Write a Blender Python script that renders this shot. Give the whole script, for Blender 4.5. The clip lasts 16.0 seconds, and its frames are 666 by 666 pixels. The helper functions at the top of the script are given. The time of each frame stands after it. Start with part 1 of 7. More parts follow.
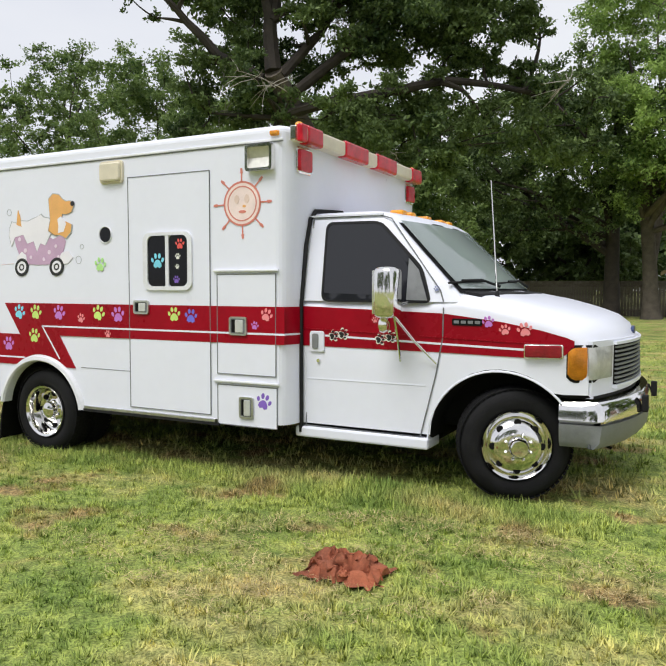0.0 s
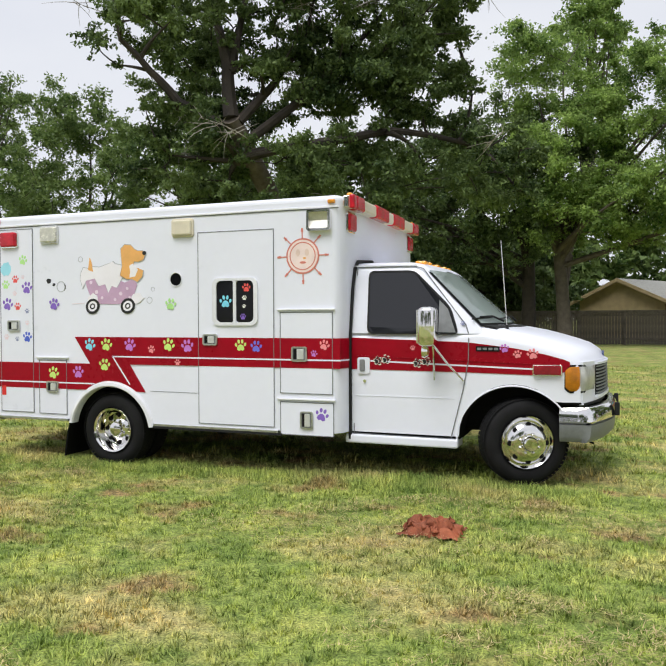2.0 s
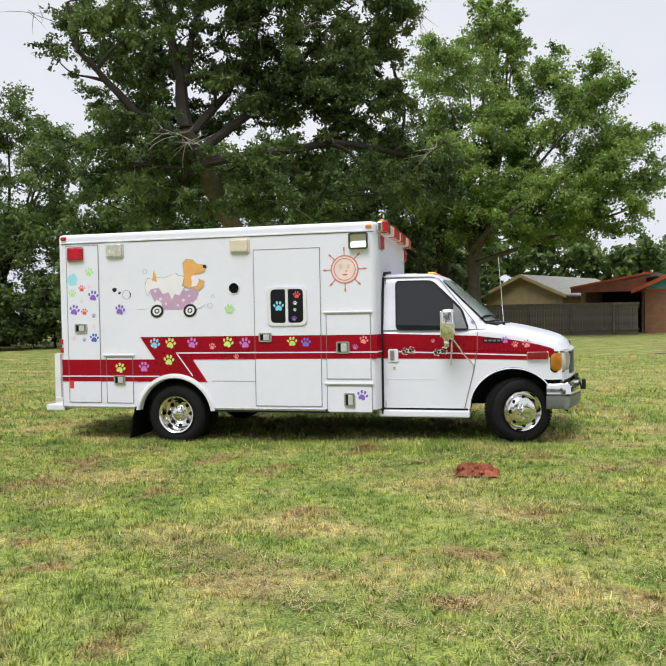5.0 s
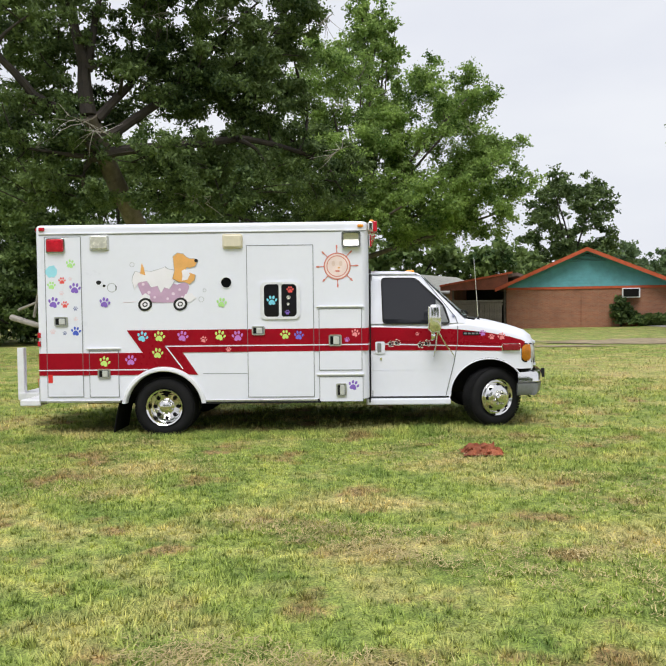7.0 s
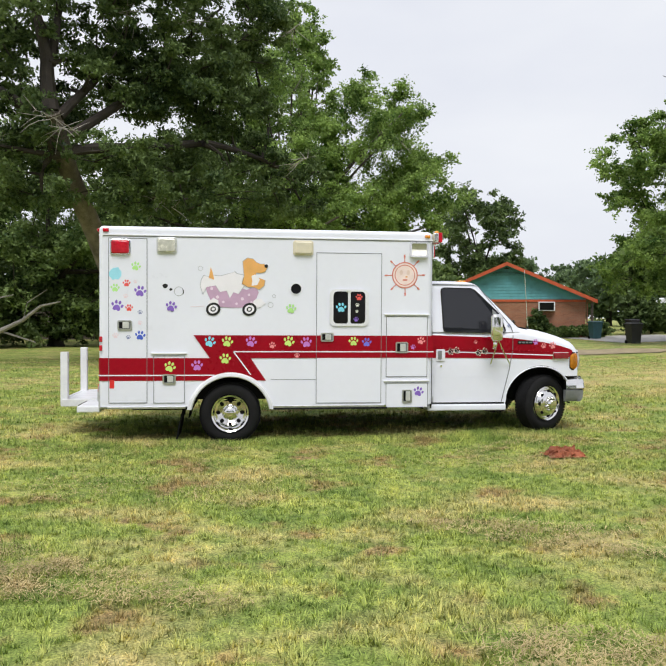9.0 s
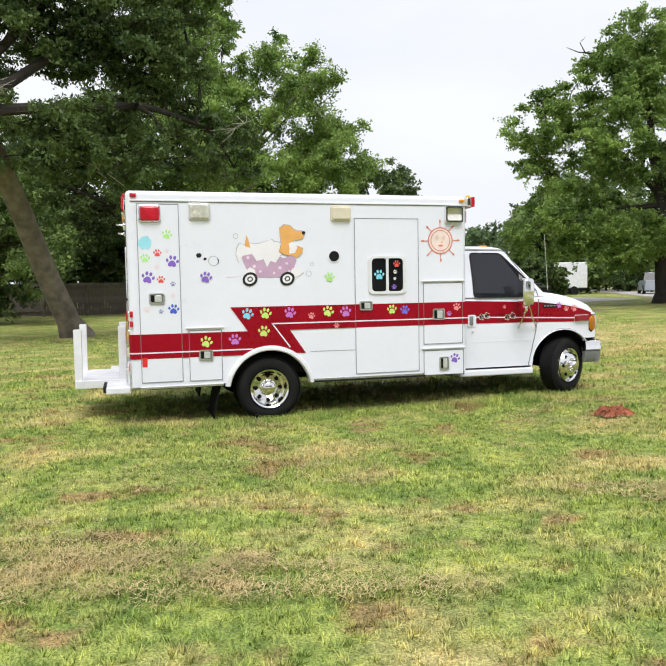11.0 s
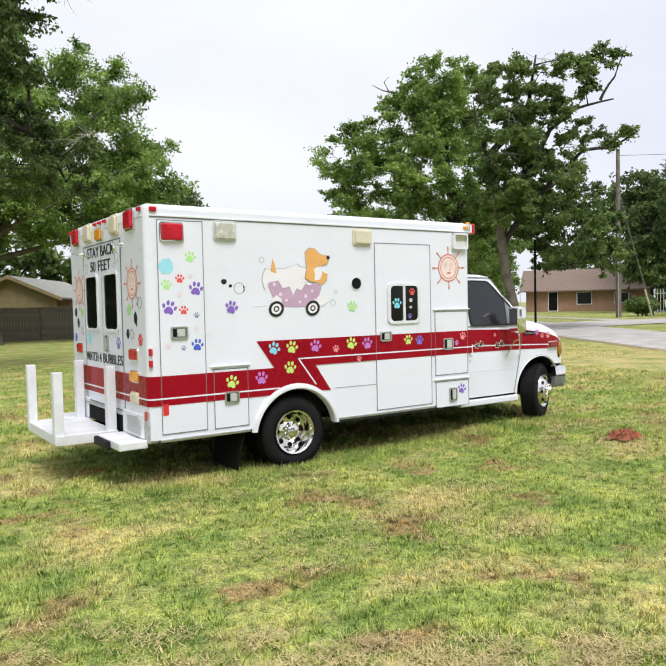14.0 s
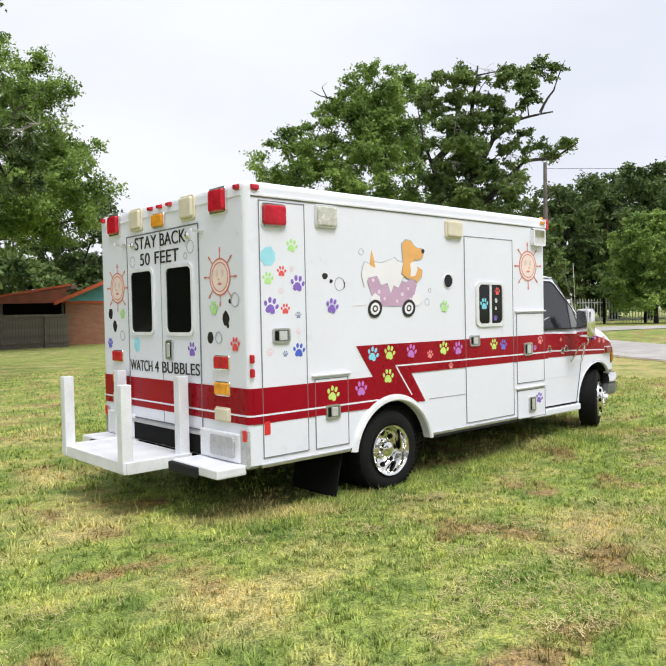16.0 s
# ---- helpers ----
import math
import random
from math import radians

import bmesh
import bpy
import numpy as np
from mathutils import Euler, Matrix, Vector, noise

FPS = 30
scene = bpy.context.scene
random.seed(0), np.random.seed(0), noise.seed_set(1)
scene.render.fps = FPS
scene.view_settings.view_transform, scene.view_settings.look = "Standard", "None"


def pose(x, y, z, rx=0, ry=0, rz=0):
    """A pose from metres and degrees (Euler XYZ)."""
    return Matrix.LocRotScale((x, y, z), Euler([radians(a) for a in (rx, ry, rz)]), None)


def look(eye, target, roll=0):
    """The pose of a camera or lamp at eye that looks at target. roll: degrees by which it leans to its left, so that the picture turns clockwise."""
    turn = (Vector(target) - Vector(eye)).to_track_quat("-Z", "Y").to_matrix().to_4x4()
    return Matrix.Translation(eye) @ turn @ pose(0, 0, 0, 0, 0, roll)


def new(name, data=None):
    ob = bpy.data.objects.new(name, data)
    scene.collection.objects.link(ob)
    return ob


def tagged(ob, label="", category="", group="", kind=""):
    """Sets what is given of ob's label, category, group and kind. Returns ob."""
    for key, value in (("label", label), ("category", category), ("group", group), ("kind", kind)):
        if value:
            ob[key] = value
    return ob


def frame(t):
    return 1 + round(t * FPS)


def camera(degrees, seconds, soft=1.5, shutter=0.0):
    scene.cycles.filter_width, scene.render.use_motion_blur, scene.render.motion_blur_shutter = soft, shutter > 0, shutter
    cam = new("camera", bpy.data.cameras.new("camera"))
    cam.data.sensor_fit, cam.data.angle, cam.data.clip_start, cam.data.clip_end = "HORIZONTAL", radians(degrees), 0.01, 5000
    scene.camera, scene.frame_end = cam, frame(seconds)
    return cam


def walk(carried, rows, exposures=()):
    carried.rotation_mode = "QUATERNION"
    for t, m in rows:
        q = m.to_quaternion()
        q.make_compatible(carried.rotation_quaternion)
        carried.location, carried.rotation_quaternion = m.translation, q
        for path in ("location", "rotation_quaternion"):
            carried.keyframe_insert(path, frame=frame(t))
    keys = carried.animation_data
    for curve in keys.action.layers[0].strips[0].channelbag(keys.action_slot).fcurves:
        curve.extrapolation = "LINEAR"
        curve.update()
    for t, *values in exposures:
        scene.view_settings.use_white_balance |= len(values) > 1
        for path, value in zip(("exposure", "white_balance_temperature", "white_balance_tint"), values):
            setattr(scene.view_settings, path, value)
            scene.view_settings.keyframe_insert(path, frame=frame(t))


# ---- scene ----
cam = camera(49.3, 16.0)
METRES, EYE, TILT, LEAN, TURN = 14.844, 1.425, 0.0, 0.0, 27.5
ROWS = [
    (0.0, 0.0, 0.0, 0.0, 0.01, -3.45, -0.14),
    (0.5, -0.0225, -0.0176, 0.0014, -2.16, -2.4, 0.53),
    (1.0, -0.039, -0.0421, 0.0012, -3.94, -1.67, 0.7),
    (1.5, -0.0591, -0.065, 0.0018, -5.67, -1.18, 0.48),
    (2.0, -0.0796, -0.0864, 0.0031, -6.74, -1.09, 0.2),
    (2.5, -0.0985, -0.107, 0.0037, -7.68, -1.03, 0.24),
    (3.0, -0.1205, -0.1239, 0.0047, -8.83, -0.74, 0.59),
    (3.5, -0.1358, -0.1421, 0.0067, -9.65, -0.47, 0.62),
    (6.0, -0.2507, -0.1872, 0.0082, -19.89, -2.22, 1.21),
    (6.5, -0.2796, -0.1816, 0.008, -22.98, -2.13, 1.12),
    (7.0, -0.3106, -0.1716, 0.0085, -26.02, -2.02, 0.63),
    (7.5, -0.3445, -0.1603, 0.0072, -28.21, -1.74, -0.05),
    (8.0, -0.3779, -0.1444, 0.0064, -29.56, -1.35, -0.39),
    (8.5, -0.4111, -0.1298, 0.0079, -31.55, -1.09, -0.46),
    (9.0, -0.4392, -0.1089, 0.0076, -34.21, -1.34, -0.35),
    (11.5, -0.5423, 0.0098, 0.0068, -46.04, -4.47, 1.39),
    (12.0, -0.5589, 0.0382, 0.0071, -49.43, -4.8, 1.74),
    (12.5, -0.5713, 0.0707, 0.0104, -52.93, -4.01, 1.77),
    (13.0, -0.5829, 0.1037, 0.0145, -56.29, -3.31, 1.7),
    (13.5, -0.5967, 0.1344, 0.0153, -59.35, -2.5, 1.66),
    (14.0, -0.6031, 0.1685, 0.014, -61.68, -2.15, 1.25),
    (14.5, -0.6071, 0.2025, 0.0125, -63.66, -2.26, 0.98),
    (15.0, -0.6039, 0.238, 0.0114, -65.2, -1.78, 0.94),
    (15.5, -0.6019, 0.2743, 0.0103, -67.0, -1.56, 1.04),
    (16.0, -0.5957, 0.3076, 0.0099, -69.16, -1.48, 1.21),
]
walk(cam, [(t, pose(0, 0, EYE, TILT, LEAN, TURN) @ pose(METRES * x, METRES * y, METRES * z, 90 + pitch, roll, yaw)) for t, x, y, z, yaw, pitch, roll in ROWS],
     [(0.0, 0.23), (3.5, 0.22), (6.0, 0.25), (9.0, 0.26), (11.5, 0.45), (16.0, 0.43)])

# ---- light: bright overcast afternoon ----
world = bpy.data.worlds.new("overcast_sky")
scene.world = world
world.use_nodes = True
wn, wl = world.node_tree.nodes, world.node_tree.links
wn.clear()
w_out = wn.new("ShaderNodeOutputWorld")
w_bg = wn.new("ShaderNodeBackground")
w_sky = wn.new("ShaderNodeTexSky")
w_sky.sky_type, w_sky.sun_disc = "NISHITA", False
w_sky.sun_elevation, w_sky.sun_rotation = radians(59), radians(200)
w_sky.air_density, w_sky.dust_density = 1.0, 4.0
w_gain = wn.new("ShaderNodeVectorMath")
w_gain.operation = "SCALE"
w_gain.inputs["Scale"].default_value = 0.10
w_co = wn.new("ShaderNodeTexCoord")
w_map = wn.new("ShaderNodeMapping")
w_map.inputs["Scale"].default_value = (1.0, 1.0, 2.6)
w_noise = wn.new("ShaderNodeTexNoise")
w_noise.inputs["Scale"].default_value, w_noise.inputs["Detail"].default_value = 1.7, 5.0
w_ramp = wn.new("ShaderNodeValToRGB")
w_ramp.color_ramp.elements[0].position, w_ramp.color_ramp.elements[0].color = 0.30, (0.75, 0.78, 0.88, 1)
w_ramp.color_ramp.elements[1].position, w_ramp.color_ramp.elements[1].color = 0.68, (0.91, 0.93, 0.98, 1)
w_mix = wn.new("ShaderNodeMix")
w_mix.data_type = "RGBA"
w_mix.inputs[0].default_value = 0.93
wl.new(w_sky.outputs[0], w_gain.inputs[0])
wl.new(w_co.outputs["Generated"], w_map.inputs[0])
wl.new(w_map.outputs[0], w_noise.inputs["Vector"])
wl.new(w_noise.outputs[0], w_ramp.inputs[0])
wl.new(w_gain.outputs[0], w_mix.inputs[6])
wl.new(w_ramp.outputs[0], w_mix.inputs[7])
wl.new(w_mix.outputs[2], w_bg.inputs[0])
w_bg.inputs[1].default_value = 0.84
wl.new(w_bg.outputs[0], w_out.inputs[0])
sun = new("sun", bpy.data.lights.new("sun", "SUN"))
sun.data.energy, sun.data.angle, sun.data.color = 2.1, radians(30), (1.0, 0.98, 0.95)
sun.matrix_world = look((-5, -6.5, 18), (-3, 4, 0))

# ---- materials ----


def mat(name, color, rough=0.5, metal=0.0, vary=0.0, scale=8.0, bump=0.0, bump_scale=60.0, coat=0.0, second=None, spread=0.5):
    """A procedural surface: base colour broken up at two scales, roughness variation and fine relief."""
    m = bpy.data.materials.new(name)
    m.use_nodes = True
    nt, n, l = m.node_tree, m.node_tree.nodes, m.node_tree.links
    b = n["Principled BSDF"]
    b.inputs["Base Color"].default_value = (*color, 1)
    b.inputs["Roughness"].default_value, b.inputs["Metallic"].default_value = rough, metal
    b.inputs["Coat Weight"].default_value = coat
    co = n.new("ShaderNodeTexCoord")
    if vary or second:
        big, small = n.new("ShaderNodeTexNoise"), n.new("ShaderNodeTexNoise")
        big.inputs["Scale"].default_value, small.inputs["Scale"].default_value = scale, scale * 11
        big.inputs["Detail"].default_value, small.inputs["Detail"].default_value = 5, 4
        for t in (big, small):
            l.new(co.outputs["Object"], t.inputs["Vector"])
        add = n.new("ShaderNodeMath")
        add.operation = "MULTIPLY_ADD"
        l.new(small.outputs[0], add.inputs[0])
        add.inputs[1].default_value = 0.45
        l.new(big.outputs[0], add.inputs[2])
        ramp = n.new("ShaderNodeValToRGB")
        lo, hi = ramp.color_ramp.elements
        lo.position, hi.position = 0.72 - spread * 0.35, 0.72 + spread * 0.35
        lo.color = (*[c * (1 - vary) for c in color], 1)
        hi.color = (*(second or [min(1, c * (1 + vary * 0.6)) for c in color]), 1)
        l.new(add.outputs[0], ramp.inputs[0])
        l.new(ramp.outputs[0], b.inputs["Base Color"])
        rr = n.new("ShaderNodeMapRange")
        rr.inputs[1].default_value, rr.inputs[2].default_value = 0.4, 1.0
        rr.inputs[3].default_value, rr.inputs[4].default_value = max(0.02, rough * 0.85), min(1, rough * 1.2)
        l.new(add.outputs[0], rr.inputs[0])
        l.new(rr.outputs[0], b.inputs["Roughness"])
    if bump:
        bn, bp = n.new("ShaderNodeTexNoise"), n.new("ShaderNodeBump")
        bn.inputs["Scale"].default_value, bn.inputs["Detail"].default_value = bump_scale, 5
        bp.inputs["Strength"].default_value, bp.inputs["Distance"].default_value = bump, 0.01
        l.new(co.outputs["Object"], bn.inputs["Vector"])
        l.new(bn.outputs[0], bp.inputs["Height"])
        l.new(bp.outputs[0], b.inputs["Normal"])
    return m


def grass_material(name, blades):
    """Lawn colour by place: green turf, yellowed and bare brown patches at metre and hand scale."""
    m = bpy.data.materials.new(name)
    m.use_nodes = True
    n, l = m.node_tree.nodes, m.node_tree.links
    b = n["Principled BSDF"]
    geo = n.new("ShaderNodeNewGeometry")

    def noise_at(scale, detail, stretch=(1, 1, 1)):
        mp, t = n.new("ShaderNodeMapping"), n.new("ShaderNodeTexNoise")
        mp.inputs["Scale"].default_value = stretch
        t.inputs["Scale"].default_value, t.inputs["Detail"].default_value = scale, detail
        l.new(geo.outputs["Position"], mp.inputs[0])
        l.new(mp.outputs[0], t.inputs["Vector"])
        return t.outputs[0]

    def ramp(src, stops):
        r = n.new("ShaderNodeValToRGB")
        while len(r.color_ramp.elements) < len(stops):
            r.color_ramp.elements.new(0.5)
        for e, (p, c) in zip(r.color_ramp.elements, stops):
            e.position, e.color = p, (*c, 1)
        l.new(src, r.inputs[0])
        return r.outputs[0]

    def mix(f, a, c):
        x = n.new("ShaderNodeMix")
        x.data_type = "RGBA"
        l.new(f, x.inputs[0])
        l.new(a, x.inputs[6])
        l.new(c, x.inputs[7])
        return x.outputs[2]

    def mask(src, lo, hi, top=1.0):
        r = n.new("ShaderNodeMapRange")
        r.inputs[1].default_value, r.inputs[2].default_value, r.inputs[4].default_value = lo, hi, top
        l.new(src, r.inputs[0])
        return r.outputs[0]

    k = 1.78 if blades else 1.45
    green = ramp(noise_at(2.3, 4), [(0.3, (0.122 * k, 0.180 * k, 0.042 * k)), (0.55, (0.222 * k, 0.268 * k, 0.070 * k)), (0.75, (0.325 * k, 0.340 * k, 0.098 * k))])
    dry = ramp(noise_at(9, 5), [(0.3, (0.36 * k, 0.285 * k, 0.125 * k)), (0.7, (0.47 * k, 0.385 * k, 0.195 * k))])
    soil = ramp(noise_at(30, 5), [(0.3, (0.24, 0.155, 0.070)), (0.7, (0.52, 0.37, 0.185))])
    c = mix(mask(noise_at(0.85, 7, (1, 1.5, 1)), 0.485, 0.66, 0.78), green, dry)
    c = mix(mask(noise_at(1.5, 7, (1, 1.3, 1)), 0.56, 0.66, 0.78 if blades else 0.95), c, soil)
    # hand-sized tufts differ in tone
    tuft, x = ramp(noise_at(13, 3), [(0.32, (0.62, 0.68, 0.62)), (0.52, (1, 1, 1)), (0.70, (1.28, 1.22, 1.12))]), n.new("ShaderNodeMix")
    x.data_type, x.blend_type = "RGBA", "MULTIPLY"
    x.inputs[0].default_value = 1
    l.new(c, x.inputs[6])
    l.new(tuft, x.inputs[7])
    c = x.outputs[2]
    # worn, drier turf near the street
    far, fade, worn = n.new("ShaderNodeVectorMath"), n.new("ShaderNodeMapRange"), n.new("ShaderNodeMath")
    far.operation, worn.operation = "DISTANCE", "MULTIPLY"
    far.inputs[1].default_value = (7.5, 11.5, 0)
    l.new(geo.outputs["Position"], far.inputs[0])
    fade.inputs[1].default_value, fade.inputs[2].default_value, fade.inputs[3].default_value, fade.inputs[4].default_value = 2.5, 7.5, 1.0, 0.0
    l.new(far.outputs["Value"], fade.inputs[0])
    l.new(fade.outputs[0], worn.inputs[0])
    l.new(mask(noise_at(1.2, 6, (1, 1.2, 1)), 0.33, 0.62, 0.85), worn.inputs[1])
    c = mix(worn.outputs[0], c, dry)
    if blades:
        isl = ramp(geo.outputs["Random Per Island"], [(0.0, (0.38, 0.44, 0.38)), (0.5, (1, 1, 1)), (1.0, (1.30, 1.24, 1.15))])
        x = n.new("ShaderNodeMix")
        x.data_type, x.blend_type = "RGBA", "MULTIPLY"
        x.inputs[0].default_value = 1
        l.new(c, x.inputs[6])
        l.new(isl, x.inputs[7])
        c = x.outputs[2]
    else:
        fine = ramp(noise_at(70, 4, (1, 1, 0.4)), [(0.32, (0.38, 0.40, 0.36)), (0.68, (1.32, 1.30, 1.2))])
        x = n.new("ShaderNodeMix")
        x.data_type, x.blend_type = "RGBA", "MULTIPLY"
        x.inputs[0].default_value = 1
        l.new(c, x.inputs[6])
        l.new(fine, x.inputs[7])
        c = x.outputs[2]
        bp = n.new("ShaderNodeBump")
        bp.inputs["Strength"].default_value, bp.inputs["Distance"].default_value = 0.7, 0.03
        l.new(noise_at(45, 6), bp.inputs["Height"])
        l.new(bp.outputs[0], b.inputs["Normal"])
    l.new(c, b.inputs["Base Color"])
    b.inputs["Roughness"].default_value = 0.75
    b.inputs["Specular IOR Level"].default_value = 0.25
    return m


def leaf_material(name, dark, light, through_light=0.35):
    m = bpy.data.materials.new(name)
    m.use_nodes = True
    n, l = m.node_tree.nodes, m.node_tree.links
    b, out = n["Principled BSDF"], n["Material Output"]
    geo, r = n.new("ShaderNodeNewGeometry"), n.new("ShaderNodeValToRGB")
    r.color_ramp.elements[0].color, r.color_ramp.elements[1].color = (*dark, 1), (*light, 1)
    big = n.new("ShaderNodeTexNoise")
    big.inputs["Scale"].default_value = 0.55
    l.new(geo.outputs["Position"], big.inputs["Vector"])
    mul = n.new("ShaderNodeMath")
    mul.operation = "MULTIPLY_ADD"
    l.new(geo.outputs["Random Per Island"], mul.inputs[0])
    mul.inputs[1].default_value = 0.6
    off = n.new("ShaderNodeMath")
    off.operation = "MULTIPLY_ADD"
    l.new(big.outputs[0], off.inputs[0])
    off.inputs[1].default_value, off.inputs[2].default_value = 1.6, -0.6
    l.new(off.outputs[0], mul.inputs[2])
    l.new(mul.outputs[0], r.inputs[0])
    l.new(r.outputs[0], b.inputs["Base Color"])
    b.inputs["Roughness"].default_value = 0.55
    b.inputs["Specular IOR Level"].default_value = 0.3
    t, mx = n.new("ShaderNodeBsdfTranslucent"), n.new("ShaderNodeMixShader")
    mx.inputs[0].default_value = through_light
    l.new(r.outputs[0], t.inputs[0])
    l.new(b.outputs[0], mx.inputs[1])
    l.new(t.outputs[0], mx.inputs[2])
    l.new(mx.outputs[0], out.inputs["Surface"])
    return m


def glass_material(name, tint, rough=0.03):
    m = mat(name, tint, rough)
    b = m.node_tree.nodes["Principled BSDF"]
    b.inputs["Specular IOR Level"].default_value = 0.48
    return m


def lens_material(name, color):
    m = mat(name, color, 0.16, vary=0.28, scale=14, bump=0.25, bump_scale=70, coat=0.2)
    b = m.node_tree.nodes["Principled BSDF"]
    b.inputs["Coat Roughness"].default_value = 0.05
    return m


M_WHITE = mat("white_paint", (0.795, 0.812, 0.905), 0.30, vary=0.035, scale=1.3, coat=0.12, spread=1.0)
M_WHITE.node_tree.nodes["Principled BSDF"].inputs["Specular IOR Level"].default_value = 0.3
M_WHITE_WORN = mat("worn_white_paint", (0.77, 0.78, 0.82), 0.42, vary=0.10, scale=5, bump=0.15, bump_scale=120)
M_RED = mat("red_vinyl", (0.31, 0.003, 0.014), 0.28, vary=0.12, scale=2.0)
M_RED.node_tree.nodes["Principled BSDF"].inputs["Specular IOR Level"].default_value = 0.16
M_CREAM = mat("cream_plastic", (0.70, 0.64, 0.50), 0.35, vary=0.08, scale=9)
M_BLACK = mat("black_rubber", (0.018, 0.018, 0.019), 0.55, vary=0.25, scale=12, bump=0.1)
M_TYRE = mat("tyre_rubber", (0.012, 0.012, 0.013), 0.7, vary=0.35, scale=9, bump=0.3, bump_scale=90)
M_UNDER = mat("black_chassis", (0.007, 0.007, 0.007), 0.85, vary=0.4, scale=6, bump=0.4, bump_scale=30)
for dark_one in (M_BLACK, M_TYRE, M_UNDER):
    dark_one.node_tree.nodes["Principled BSDF"].inputs["Specular IOR Level"].default_value = 0.18
M_CHROME = mat("chrome", (0.83, 0.82, 0.80), 0.09, metal=1.0, vary=0.06, scale=6)
M_ALU = mat("brushed_aluminium", (0.62, 0.63, 0.64), 0.33, metal=1.0, vary=0.14, scale=20)
M_TREAD = mat("tread_plate", (0.60, 0.61, 0.62), 0.38, metal=0.9, vary=0.15, scale=30, bump=0.8, bump_scale=150)
M_GREY = mat("grey_plastic", (0.22, 0.23, 0.24), 0.5, vary=0.15, scale=14, bump=0.1)
M_GAP = mat("seam_grey", (0.16, 0.17, 0.18), 0.6, vary=0.2, scale=30)
M_GLASS_DARK = glass_material("tinted_glass", (0.018, 0.019, 0.024), 0.02)
M_HEADLENS = mat("headlamp_glass", (0.90, 0.90, 0.87), 0.08, metal=0.2, vary=0.12, scale=18, bump=0.25, bump_scale=45, coat=0.6)
M_GLASS_BLACK = glass_material("black_glass", (0.004, 0.004, 0.005), 0.10)
M_GLASS_BLACK.node_tree.nodes["Principled BSDF"].inputs["Specular IOR Level"].default_value = 0.25
M_SATIN = mat("satin_metal", (0.70, 0.71, 0.72), 0.30, metal=0.45, vary=0.10, scale=20)
M_SATIN_MIRROR = mat("lamp_reflector", (0.64, 0.63, 0.58), 0.42, metal=0.5, vary=0.10, scale=30, bump=0.15, bump_scale=90)
M_LATCH = mat("latch_grey", (0.20, 0.21, 0.22), 0.45, vary=0.2, scale=25)
M_STRAW = mat("straw", (0.56, 0.45, 0.22), 0.85, vary=0.3, scale=3)
# pale base colour stands in for sky reflection, beyond what the gloss mirrors
M_WINDSHIELD = glass_material("sky_pale_windshield_glass", (0.50, 0.58, 0.56), 0.03)
M_WINDSHIELD.node_tree.nodes["Principled BSDF"].inputs["IOR"].default_value = 2.4
M_LENS_RED = lens_material("red_lens", (0.55, 0.006, 0.022))
M_LENS_DEEP = lens_material("deep_red_lens", (0.26, 0.004, 0.014))
M_LENS_AMBER = lens_material("amber_lens", (0.95, 0.36, 0.03))
M_LENS_CLEAR = mat("clear_lens", (0.66, 0.65, 0.58), 0.25, metal=0.25, vary=0.22, scale=16, bump=0.3, bump_scale=60, coat=0.3)
M_GRASS = grass_material("lawn", False)
M_BLADES = grass_material("lawn_blades", True)
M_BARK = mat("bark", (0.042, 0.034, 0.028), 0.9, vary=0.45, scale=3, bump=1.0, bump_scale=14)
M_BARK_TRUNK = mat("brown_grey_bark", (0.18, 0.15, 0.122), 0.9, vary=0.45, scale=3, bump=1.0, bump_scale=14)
M_BARK_GREY = mat("grey_bark", (0.15, 0.125, 0.105), 0.9, vary=0.4, scale=3, bump=1.0, bump_scale=14)
M_BARK_PALE = mat("pale_bark", (0.11, 0.092, 0.075), 0.9, vary=0.35, scale=3, bump=1.0, bump_scale=14)
M_DEADWOOD = mat("grey_deadwood", (0.36, 0.33, 0.30), 0.9, vary=0.3, scale=5, bump=0.6, bump_scale=30)
M_LEAF_DARK = leaf_material("dark_leaves", (0.022, 0.050, 0.016), (0.205, 0.285, 0.095), 0.36)
M_LEAF_MID = leaf_material("mid_leaves", (0.036, 0.080, 0.022), (0.270, 0.365, 0.115), 0.40)
M_LEAF_LIGHT = leaf_material("fresh_leaves", (0.056, 0.125, 0.028), (0.430, 0.580, 0.160), 0.50)
# greyer, flatter green: the haze of distance is put into the leaf colour
M_LEAF_HAZED = leaf_material("hazed_far_leaves", (0.085, 0.135, 0.070), (0.220, 0.310, 0.140), 0.48)
M_FENCE = mat("weathered_boards", (0.17, 0.145, 0.125), 0.85, vary=0.35, scale=4, bump=0.5, bump_scale=40)


